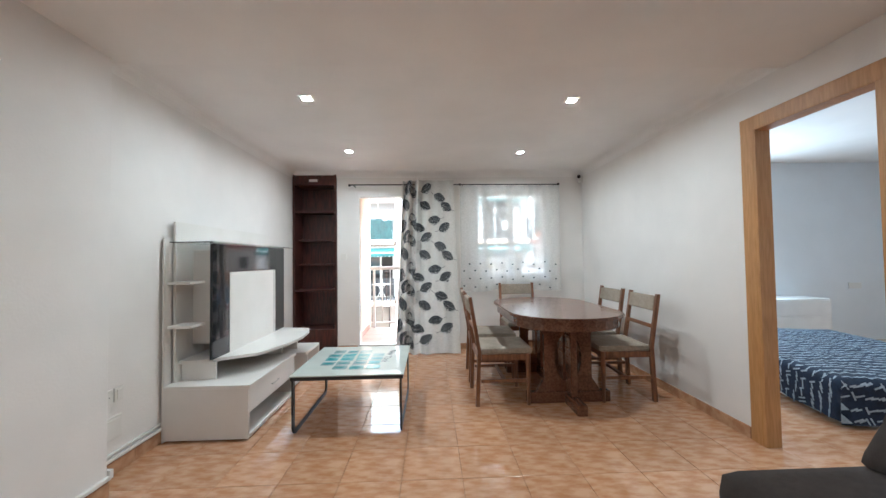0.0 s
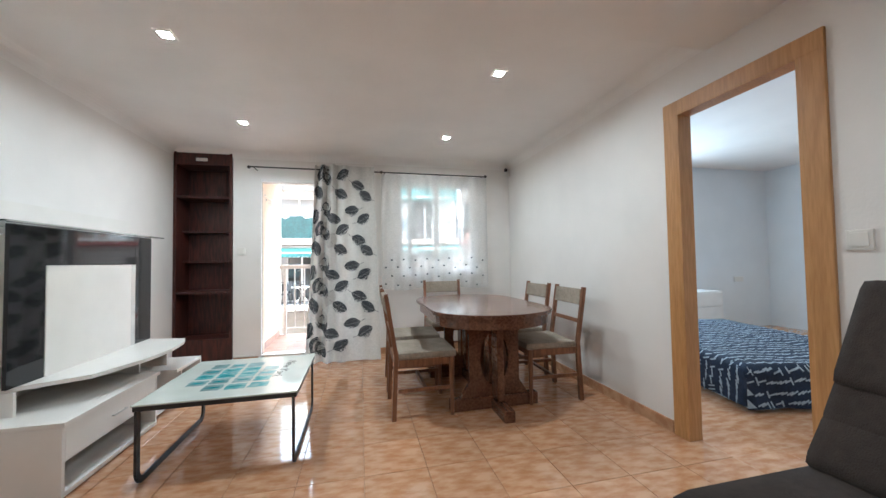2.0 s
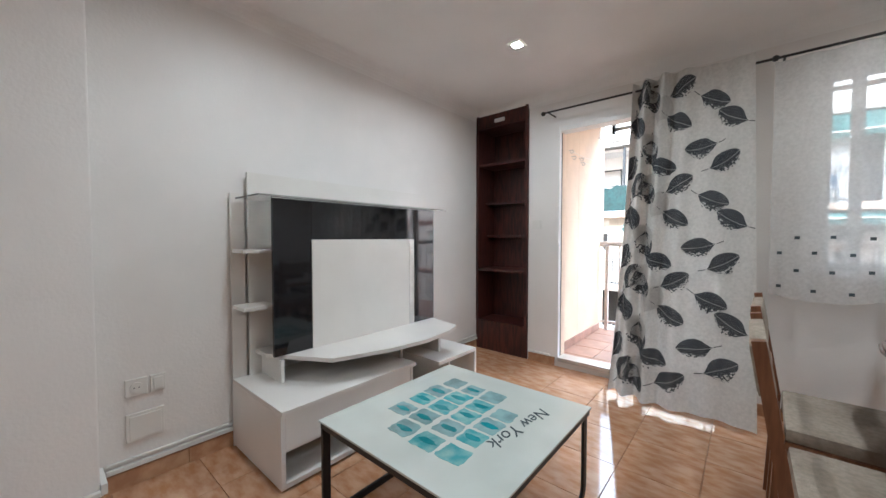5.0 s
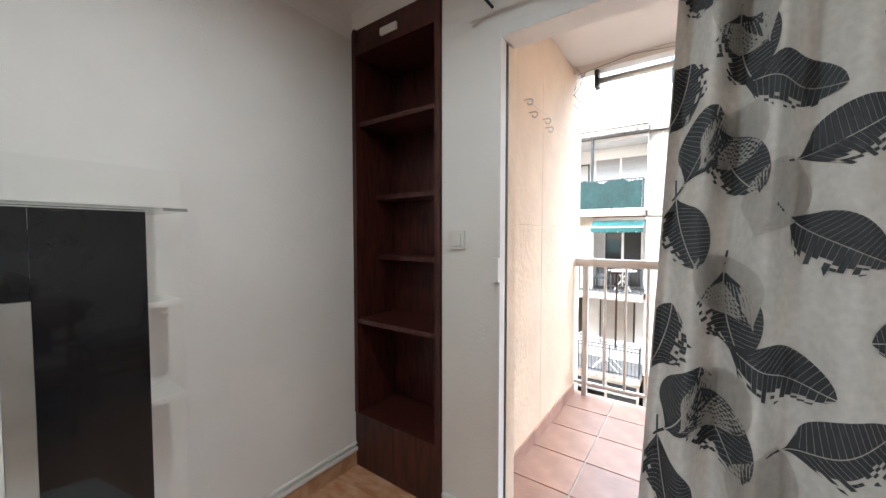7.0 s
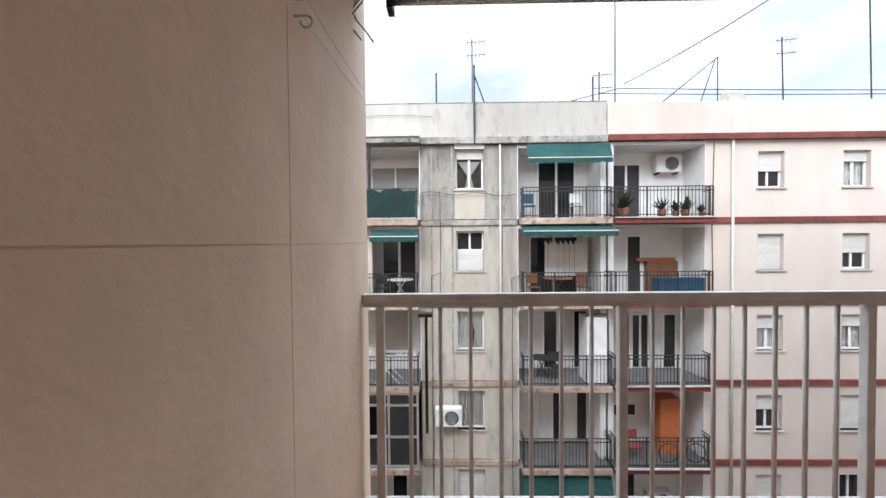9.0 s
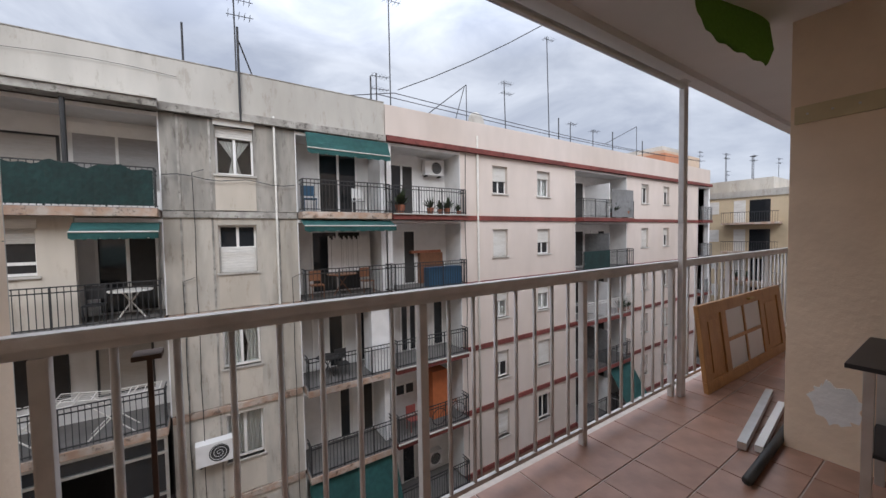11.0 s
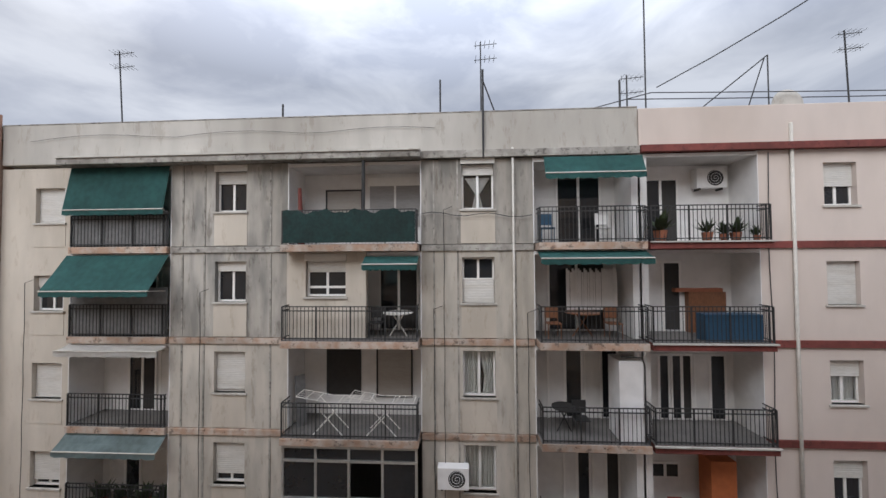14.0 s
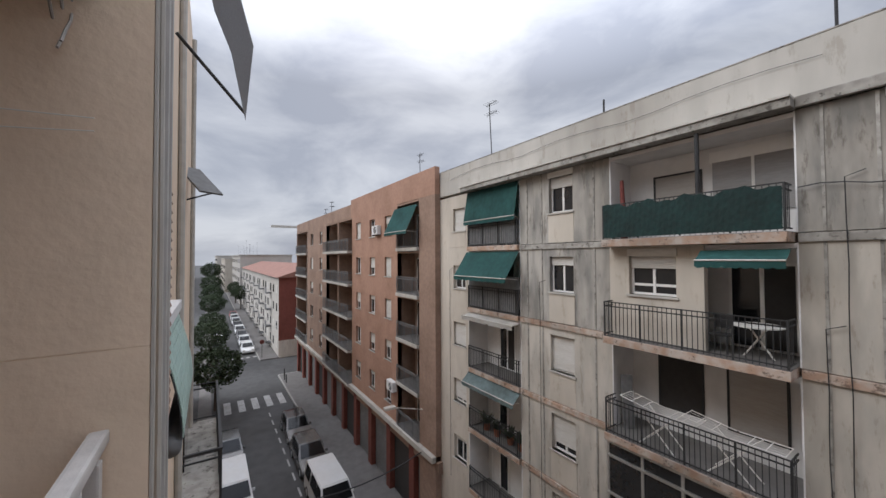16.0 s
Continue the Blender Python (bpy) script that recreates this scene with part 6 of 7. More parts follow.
# ---- far houses ----
fh = thing("apartment_house", (-90, 17, G), "long four-storey block with cream front and red tiled roof", "apartment building")
FX = (-128.0, -57.5)
part("wall", B((FX[0], 17.0, G, FX[1], 28, -1.3)), HAZEC, fh)
part("end_wall", B((FX[1] + 0.001, 17.0, G + 2.5, FX[1] + 0.05, 28, -1.3)), BRICKR, fh, "red brick end wall")
part("end_base", B((FX[1] + 0.002, 17.0, G, FX[1] + 0.12, 28, G + 2.5)), CREAM, fh)
bm = bmesh.new()
prism(bm, [(16.6, -1.3), (28.4, -1.3), (22.5, 0.7)], 0, FX[0] - 0.4, FX[1] + 0.4)
part("roof", bm, ROOFT, fh)
for si in range(4):
    for k in range(22):
        xx = FX[0] + 2 + k * 3.15
        z = G + 1.2 + si * 2.75
        w = part("window", B((xx, 16.95, z, xx + 1.0, 16.999, z + 1.2)), DGLASS if (k * 7 + si) % 3 else SHUT, fh)
        if k % 3 == 1:
            part("balcony", B((xx - 0.4, 16.2, z - 0.5, xx + 1.4, 16.999, z - 0.35), (xx - 0.4, 16.2, z - 0.35, xx + 1.4, 16.24, z + 0.5)), GREYA, fh)
for si in range(3):
    for yy in (19.5, 24.0):
        part("window", B((FX[1] + 0.051, yy, G + 4 + si * 2.75, FX[1] + 0.08, yy + 1.0, G + 5.2 + si * 2.75)), SHUT, fh)
for nm, x0, x1, y0, y1, zt, m_ in (("pale", -175, -130, 16.5, 32, 2.5, HAZEC), ("pale", -240, -180, 14, 30, 1.5, CREAM), ("grey", -330, -245, 12, 30, 3.0, HAZEC), ("pale", -130, -75, 40, 60, 4.0, HAZEC), ("cream", -330, -120, -14, -4, -1.0, CREAM)):
    h_ = thing("apartment_house", ((x0 + x1) / 2, (y0 + y1) / 2, G), "distant %s apartment block down the street" % nm, "apartment building", "distant blocks")
    part("wall", B((x0, y0, G, x1, y1, zt)), m_, h_)
    part("roof", B((x0 - 0.3, y0 - 0.3, zt, x1 + 0.3, y1 + 0.3, zt + 0.35)), ROOFT if nm == "cream" else PARA, h_)
    for si in range(int((zt - G) / 3)):
        for k in range(int((x1 - x0) / 4)):
            part("window", B((x0 + 1.5 + k * 4, y0 - 0.05, G + 1.3 + si * 3, x0 + 2.8 + k * 4, y0 - 0.001, G + 2.6 + si * 3)), DGLASS, h_)
# cream house beyond the right end of the street
ch = thing("apartment_house", (43, 24, G), "cream apartment house with wide balconies at the street end", "apartment building")
part("wall", B((42, 15.5, G, 56, 40, 4.4)), mat("yellow_cream_render", (0.56, 0.45, 0.3), 0.9, grain=1.5, vary=0.08, stain=0.1), ch)
part("roof_block", B((44, 17.5, 4.4, 56, 38, 6.3)), PARA, ch)
part("parapet", B((41.9, 15.4, 4.4, 42.2, 40, 5.0)), PARA, ch)
for si, z in enumerate((2.0, -0.75, -3.5, -6.2, -9.0)):
    for yy in (16.4, 23.0, 29.5):
        bal = part("balcony", B((40.9, yy, z - 0.2, 42.0, yy + 4.2, z), bevel=0.01), RUST, ch)
        bm = bmesh.new()
        for k in range(24):
            box(bm, 40.94, yy + 0.05 + k * 0.178, z, 40.96, yy + 0.07 + k * 0.178, z + 0.95)
        box(bm, 40.93, yy, z + 0.93, 40.97, yy + 4.2, z + 0.98)
        tagged(part("railing", bm, IRON, bal), kind="stuff")
        part("door", B((41.97, yy + 0.8, z + 0.02, 41.999, yy + 2.3, z + 2.1)), DGLASS, bal)
        part("door", B((41.97, yy + 2.6, z + 0.02, 41.999, yy + 3.5, z + 2.1)), SHUT, bal)
    for yy in (21.1, 27.7):
        part("window", B((41.96, yy, z + 0.9, 41.999, yy + 1.1, z + 2.1)), SHUT, ch)
th = thing("roof_house", (50, 30, 4.7), "tan and orange stair towers on the roofs behind", "roof tower")
part("wall", B((37, 24, 4.7, 45, 30, 9.3)), mat("tan_render", (0.5, 0.38, 0.28), 0.9, grain=1.5, vary=0.08), th)
part("upper_wall", B((41, 26, 9.3, 47, 32, 10.6)), PARA, th)
part("side_block", B((34, 22.5, 4.7, 37, 28, 8.4)), mat("orange_render", (0.5, 0.22, 0.12), 0.9, grain=1.5, vary=0.08), th)
for yy in (25, 27.5):
    part("window", B((37.5 + yy - 25, 23.95, 7.4, 38.5 + yy - 25, 23.999, 8.5)), DGLASS, th)
# backing blocks that close the far right
cb = thing("apartment_house", (75, 5, G), "plain cream block at the near corner", "apartment building")
part("wall", B((7.0, -6, G, 60, 7.9, 7.5)), PINKR, cb)

# ---- roof gear ----
def antenna(x, y, z, h, arms, lean=0.0, boom=0.5, label="thin television aerial on the roof edge"):
    t = thing("television_aerial", (x, y, z), label, "aerial", "roof aerials")
    top = (x + lean * h, y, z + h)
    part("mast", rods(((x, y, z), top), r=0.022, seg=6), IRON, t)
    for k in range(arms):
        zz = z + h - 0.12 - k * 0.45
        xx = x + lean * (zz - z)
        bm = bmesh.new()
        rod(bm, (xx - boom * 0.4, y, zz), (xx + boom, y, zz + 0.05), 0.011, 5)
        for q in range(5):
            px = xx - boom * 0.3 + q * boom * 0.28
            rod(bm, (px, y - 0.22, zz + 0.03), (px, y + 0.22, zz + 0.03), 0.006, 4)
            rod(bm, (px, y, zz - 0.05), (px, y, zz + 0.1), 0.006, 4)
        part("boom", bm, IRON, t)
    return t


for x, h, arms, lean in ((-11.45, 2.7, 2, -0.06), (0.2, 2.5, 2, 0.0), (10.95, 2.4, 2, -0.03), (5.15, 4.6, 2, 0.0), (13.95, 5.2, 1, -0.03), (4.6, 1.3, 2, 0.0), (15.6, 1.3, 1, 0.0), (17.6, 1.2, 1, 0.0)):
    antenna(x, YF + 0.5, 5.0, h + 0.9, arms, lean)
for x, h in ((-1.05, 1.2), (4.3, 1.0), (-6.0, 0.6), (14.4, 1.2), (19.2, 1.2), (22.5, 1.1)):
    part("mast", rods(((x, YF + 0.3, 5.0), (x, YF + 0.3, 5.95 + h)), r=0.03, seg=6), IRON, thing("roof_pole", (x, YF + 0.3, 5.0), "short dark pole on the roof parapet", "pole", "roof poles"))
t = thing("roof_brace", (-0.1, YF - 0.1, 4.2), "dark mast foot braced to the parapet", "mast")
part("mast", rods(((0.22, YF - 0.12, 4.6), (0.22, YF - 0.12, 7.2)), r=0.035, seg=6), IRON, t)
part("brace", rods(((0.22, YF - 0.1, 6.9), (0.66, YF + 0.3, 5.95)), r=0.02, seg=6), IRON, t)
t = thing("roof_frame", (7.6, YF + 0.4, 5.9), "triangular pipe frame standing on the roof", "roof frame")
part("pole", rods(((8.6, YF + 0.4, 5.9), (8.6, YF + 0.4, 7.6)), ((8.6, YF + 0.4, 7.6), (6.6, YF + 0.4, 6.0)), ((8.5, YF + 0.4, 7.5), (8.0, YF + 0.4, 6.0)), r=0.018, seg=6), IRON, t)
t = thing("roof_frame", (21, YF + 0.4, 5.9), "slanting pipe frame standing on the roof", "roof frame")
part("pole", rods(((22.0, YF + 0.4, 5.9), (22.0, YF + 0.4, 7.9)), ((22.0, YF + 0.4, 7.9), (18.6, YF + 0.4, 6.4)), r=0.018, seg=6), IRON, t)
t = thing("satellite_dish", (9.2, YF + 0.5, 5.95), "pale satellite dish on the roof edge", "satellite dish")
bm = bmesh.new()
bmesh.ops.create_uvsphere(bm, u_segments=20, v_segments=10, radius=0.45, matrix=Matrix.Translation((9.2, YF + 0.5, 6.15)) @ Matrix.Diagonal((1, 0.25, 1, 1)))
part("dish", bm, PARA, t, smooth=True)
part("stand", rods(((9.2, YF + 0.6, 5.5), (9.2, YF + 0.6, 6.15)), r=0.03), IRON, t)
wr = thing("overhead_wires", (15, YF, 6.3), "black wires strung along and across the roofs", "wires")
for pts in ([(3.2 + k * 1.0, YF + 0.3, 6.05 + 0.55 * min(1, k / 2.0) - 0.25 * math.sin(k / 28 * math.pi)) for k in range(29)], [(4.6 + k * 1.0, YF + 0.6, 6.5 + 0.012 * k - 0.3 * math.sin(k / 28 * math.pi)) for k in range(29)],
            [(5.2 + 0.95 * k, YF - 0.9 * k, 6.55 + 0.65 * k - 0.035 * k * (10 - k)) for k in range(11)]):
    part("wire", tube(bmesh.new(), pts, 0.016, 5), IRON, wr)
sc = thing("street_wire", (-22, 13, -8), "thin cable slung across the street", "wire")
part("wire", tube(bmesh.new(), [(-16.0 - 0.25 * k, YB - 0.3 - k * 1.0, -8.6 - 0.14 * k * (10 - k) * 0.35) for k in range(11)], 0.03, 5), IRON, sc)
for x, y, h in ((-20, YB + 2, 2.6), (-43, YB + 2, 1.6), (-47, YB + 3, 1.4), (-37, YB + 1, 1.6)):
    antenna(x, y, 5.95, h, 2, -0.03)
for k in range(9):
    antenna(44 + k * 1.1, 19 + (k * 5) % 7, 6.2, 2.4 + (k * 3 % 4) * 0.5, 2, 0, 0.7)
for k in range(10):
    antenna(-140 - k * 7, 20 + (k * 3) % 6, 1.8 if k > 3 else 2.4, 4 + k % 3, 1, 0, 1.2)
cr = thing("tower_crane", (-150, 48, G), "distant pale tower crane", "crane")
part("mast", bar(bmesh.new(), (-150, 42, G), (-150, 42, 16), 1.2), PIPE, cr)
part("jib", bar(bmesh.new(), (-150, 46, 14), (-150, 28, 14), 0.9), PIPE, cr)

# ---- things on the opposite balconies ----
def air_unit(x, y, z):
    t = thing("air_conditioner", (x, y, z), "white outdoor air conditioning unit on a wall bracket", "air conditioner", "outdoor cooling units")
    part("casing", B((x - 0.44, y - 0.3, z, x + 0.44, y, z + 0.6), bevel=0.02), LOGW, t)
    bm = bmesh.new()
    rod(bm, (x + 0.1, y - 0.305, z + 0.3), (x + 0.1, y - 0.301, z + 0.3), 0.24, 24)
    part("fan_opening", bm, IRON, t, "dark round fan opening")
    part("fan_guard", tube(bmesh.new(), [(x + 0.1 + (0.25 - 0.0064 * q) * math.cos(q * 0.5), y - 0.311, z + 0.3 + (0.25 - 0.0064 * q) * math.sin(q * 0.5)) for q in range(38)], 0.006, 4), LOGW, t)
    part("bracket", B((x - 0.35, y - 0.25, z - 0.06, x - 0.3, y, z - 0.001), (x + 0.3, y - 0.25, z - 0.06, x + 0.35, y, z - 0.001)), IRON, t)


air_unit(7.2, YF + 1.09, LV[0] + 1.68)
air_unit(-0.72, YF - 0.03, LV[3] + 1.28)
air_unit(6.9, YF + 1.09, LV[4] + 0.4)
air_unit(-22.3, YB - 0.03, 3.2)
air_unit(-19.9, YB - 0.03, -6.6)


def potted(x, y, z, s, kind=0):
    t = thing("potted_plant", (x, y, z), "green plant in a terracotta pot on a balcony", "potted plant", "balcony plants")
    bm = bmesh.new()
    rod(bm, (x, y, z), (x, y, z + 0.22 * s), 0.09 * s, 12, 0.13 * s)
    part("pot", bm, TERRA, t)
    bm = bmesh.new()
    rr = random.Random(int(x * 100))
    for k in range(34):
        a, e = rr.uniform(0, 6.28), rr.uniform(0.3, 1.4)
        ln = s * rr.uniform(0.2, 0.5)
        d = Vector((math.cos(a) * math.cos(e), math.sin(a) * math.cos(e), math.sin(e)))
        sd = Vector((-math.sin(a), math.cos(a), 0)) * 0.03 * s * (1 if kind else 1.6)
        p = Vector((x, y, z + 0.2 * s))
        v = [bm.verts.new(q) for q in (p - sd * 0.5, p + d * ln * 0.55 - sd, p + d * ln, p + d * ln * 0.55 + sd, p + sd * 0.5)]
        bm.faces.new(v)
    part("leaves", bm, LEAF, t)


for x, s, k in ((5.05, 1.4, 0), (6.3, 1.1, 1), (6.75, 0.9, 0), (7.05, 1.1, 0), (7.6, 0.7, 0)):
    potted(x, YF - 0.3, LV[0], s, k)
for x in (-11.9, -11.2, -10.4, -9.8):
    potted(x, YF + 0.4, LV[3], 1.3)
for x in (18.3, 19.0, 19.6):
    potted(x, YF - 0.3, LV[2] if x > 18.5 else LV[0], 1.4)
potted(19.5, YF - 0.3, LV[0] + 0.6 - 0.6, 1.8)
for x in (41.4,):
    for y in (17.2, 18.6, 19.4):
        potted(x, y, -3.5, 1.5)


def drying_rack(x, y, z):
    t = thing("drying_rack", (x, y, z), "white folding clothes drying rack on a balcony", "drying rack", "drying racks")
    for yy in (y - 0.25, y + 0.25):
        for d in (-1, 1):
            part("leg", rods(((x - d * 0.45, yy, z), (x + d * 0.45, yy, z + 0.95)), r=0.016), PLAST, t)
    for side, lift in ((-1, 0.16), (1, 0.02)):
        tip = (x + side * 0.93, z + 0.95 + lift)
        wing = part("wing", rods(((x + side * 0.02, y - 0.27, z + 0.96), (tip[0], y - 0.27, tip[1])), r=0.011), PLAST, t)
        part("side_bar", rods(((x + side * 0.02, y + 0.27, z + 0.96), (tip[0], y + 0.27, tip[1])), r=0.011), PLAST, wing)
        for q in (0.33, 0.66, 1.0):
            cx = x + side * (0.02 + 0.91 * q)
            part("cross_bar", rods(((cx, y - 0.27, z + 0.96 + (lift - 0.01) * q), (cx, y + 0.27, z + 0.96 + (lift - 0.01) * q)), r=0.009), PLAST, wing)
        for k in (1, 2, 3):
            part("line", rods(((x + side * 0.02, y - 0.27 + 0.135 * k, z + 0.96), (tip[0], y - 0.27 + 0.135 * k, tip[1])), r=0.004), PLAST, wing)


drying_rack(-4.3, YF - 0.1, LV[2])
drying_rack(-2.75, YF - 0.1, LV[2])


def small_table(x, y, z, w, m_, lab):
    t = thing("balcony_table", (x, y, z), lab, "table", "balcony tables")
    bm = bmesh.new()
    rod(bm, (x, y, z + 0.70), (x, y, z + 0.73), w, 20)
    part("tabletop", bm, m_, t)
    part("leg", rods(((x - w * 0.6, y, z), (x + w * 0.4, y, z + 0.7)), ((x + w * 0.6, y, z), (x - w * 0.4, y, z + 0.7)), r=0.02), m_, t)


def small_chair(x, y, z, m_, lab):
    t = thing("balcony_chair", (x, y, z), lab, "chair", "balcony chairs")
    part("seat", B((x - 0.2, y - 0.2, z + 0.42, x + 0.2, y + 0.2, z + 0.45)), m_, t)
    part("backrest", B((x - 0.2, y + 0.18, z + 0.55, x + 0.2, y + 0.21, z + 0.88)), m_, t)
    for a in (-0.18, 0.18):
        for b in (-0.18, 0.18):
            part("leg", rods(((x + a, y + b, z), (x + a, y + b, z + (0.88 if b > 0 else 0.42))), r=0.014), m_, t)


small_table(-2.35, YF + 0.2, LV[1], 0.45, PLAST, "round white plastic table on a balcony")
small_table(3.1, YF + 0.3, LV[1], 0.5, CHAIRW, "wooden table on a balcony")
small_table(2.5, YF + 0.2, LV[2], 0.35, IRON, "dark folding table on a balcony")
BLUEP = mat("blue_plastic", (0.02, 0.07, 0.13), 0.5, bump=0)
for x, z, m_, lab in ((-3.0, LV[1], IRON, "dark metal chair on a balcony"), (2.2, LV[1], CHAIRW, "brown wooden chair on a balcony"), (3.9, LV[1], CHAIRW, "brown wooden chair on a balcony"), (2.05, LV[0], BLUEP, "blue plastic chair on a balcony"),
                     (3.7, LV[0], LOGW, "white plastic chair on a balcony"), (2.95, LV[2], IRON, "dark folding chair on a balcony"), (5.6, LV[3], CARR, "red plastic chair on a balcony")):
    small_chair(x, YF + 0.1, z, m_, lab)
t = thing("sideboard", (7.0, YF + 1.0, LV[1]), "orange-brown wooden shelf unit on a balcony", "shelf unit")
part("body", B((6.5, YF + 0.9, LV[1], 7.6, YF + 1.3, LV[1] + 1.25), bevel=0.01), CHAIRW, t)
part("top_board", B((6.1, YF + 0.88, LV[1] + 1.3 - 0.049, 7.5, YF + 1.3, LV[1] + 1.36)), TERRA, t)
t = thing("storage_bin", (6.6, YF - 0.15, LV[1]), "dark blue storage boxes behind the railing", "storage box")
part("box", B((6.2, YF - 0.3, LV[1], 7.7, YF + 0.1, LV[1] + 0.75), bevel=0.02), BLUEP, t)
t = thing("orange_cupboard", (7.0, YF + 0.9, LV[3]), "orange cupboard on a balcony", "cupboard")
part("body", B((6.6, YF + 0.25, LV[3], 7.3, YF + 0.8, LV[3] + 1.93), bevel=0.01), ORANGE, t)
t = thing("water_heater", (4.2, YF + 0.9, LV[2]), "white boiler cupboard beside the balcony partition", "cupboard")
part("body", B((3.85, YF - 0.35, LV[2] + 0.02, 4.5, YF + 0.4, LV[2] + 2.2), bevel=0.01), LOGW, t)
part("frame_bar", tube(bmesh.new(), [(4.53, YF - 0.37, LV[2] + 0.02), (4.53, YF - 0.37, LV[2] + 2.1), (4.45, YF - 0.37, LV[2] + 2.3), (3.9, YF - 0.37, LV[2] + 2.32)], 0.02, 6), IRON, t)
t = thing("bicycle", (7.1, YF - 0.2, LV[3]), "bicycle leaning behind the balcony railing", "bicycle")
for cx in (6.6, 7.5):
    bm = bmesh.new()
    tube(bm, [(cx + 0.32 * math.cos(a), YF - 0.2, LV[3] + 0.33 + 0.32 * math.sin(a)) for a in [q / 18 * 2 * math.pi for q in range(19)]], 0.018, 5)
    part("wheel", bm, IRON, t)
part("frame", rods(((6.6, YF - 0.2, LV[3] + 0.33), (6.95, YF - 0.2, LV[3] + 0.75)), ((6.95, YF - 0.2, LV[3] + 0.75), (7.4, YF - 0.2, LV[3] + 0.8)), ((6.95, YF - 0.2, LV[3] + 0.33), (7.4, YF - 0.2, LV[3] + 0.8)), ((7.4, YF - 0.2, LV[3] + 0.85), (7.5, YF - 0.2, LV[3] + 0.33)), r=0.018), TERRA, t)
t = thing("folded_parasol", (-5.3, YF - 0.1, LV[0]), "folded dark red parasol leaning on the loggia wall", "parasol")
bm = bmesh.new()
rod(bm, (-5.3, YF + 0.1, LV[0]), (-5.35, YF + 0.1, LV[0] + 1.75), 0.1, 10, 0.05)
part("cloth", bm, REDB, t)
t = thing("ironing_board", (-5.35, YF + 0.2, LV[2]), "grey ironing board leaning on the loggia wall", "ironing board")
part("board", bar(bmesh.new(), (-5.3, YF + 0.2, LV[2]), (-5.42, YF + 0.3, LV[2] + 1.5), 0.3, 0.05), GREYA, t)

# ---- street trees ----
def tree(x, y, h, r, seed):
    t = thing("tree", (x, y, G), "dark green leafy street tree", "tree", "street trees")
    rr = random.Random(seed)
    bm = bmesh.new()
    rod(bm, (x, y, G), (x + 0.1, y, G + h * 0.5), 0.17, 10, 0.1)
    limbs = []
    for k in range(7):
        a = k * 0.9 + rr.uniform(0, 0.5)
        q = (x + math.cos(a) * r * 0.55, y + math.sin(a) * r * 0.55, G + h * rr.uniform(0.6, 0.85))
        rod(bm, (x + 0.08, y, G + h * 0.42), q, 0.06, 6, 0.025)
        limbs.append(Vector(q))
    part("trunk", bm, BARK, t)
    verts, faces = [], []
    c = Vector((x, y, G + h * 0.68))
    for k in range(4200):
        d = Vector((rr.gauss(0, 1), rr.gauss(0, 1), rr.gauss(0, 1))).normalized()
        lump = 0.78 + 0.3 * noise.noise(d * 2.2 + Vector((seed, 0, 0)))
        p = c + Vector((d.x * r, d.y * r, d.z * r * 0.82)) * lump * rr.uniform(0.55, 1.0) ** 0.5
        n = Vector((rr.gauss(0, 1), rr.gauss(0, 1), rr.gauss(0, 1))).normalized()
        a = n.orthogonal().normalized()
        b = n.cross(a)
        s = rr.uniform(0.07, 0.15) * r / 2.5
        i = len(verts)
        verts += [p - a * s, p + b * s * 0.6, p + a * s, p - b * s * 0.6]
        faces.append((i, i + 1, i + 2, i + 3))
    me = bpy.data.meshes.new("crown")
    me.from_pydata([v - Vector((x, y, G)) for v in verts], [], faces)
    me.materials.append(LEAF)
    ob = new("crown", me)
    ob.parent = t


for x, y, h, r, s in ((-41, 8.9, 6.2, 3.0, 1), (-58.5, 8.6, 6.2, 2.9, 2), (-71, 8.8, 6.0, 2.6, 3), (-95, 9.0, 7.0, 3.2, 4), (-120, 9.0, 7.5, 3.5, 5), (-150, 9, 9, 4.2, 6), (-118, 16.0, 7.5, 3.2, 7), (-135, 15.6, 7.5, 3.2, 8), (-190, 9, 14, 5, 9)):
    tree(x, y, h, r, s)

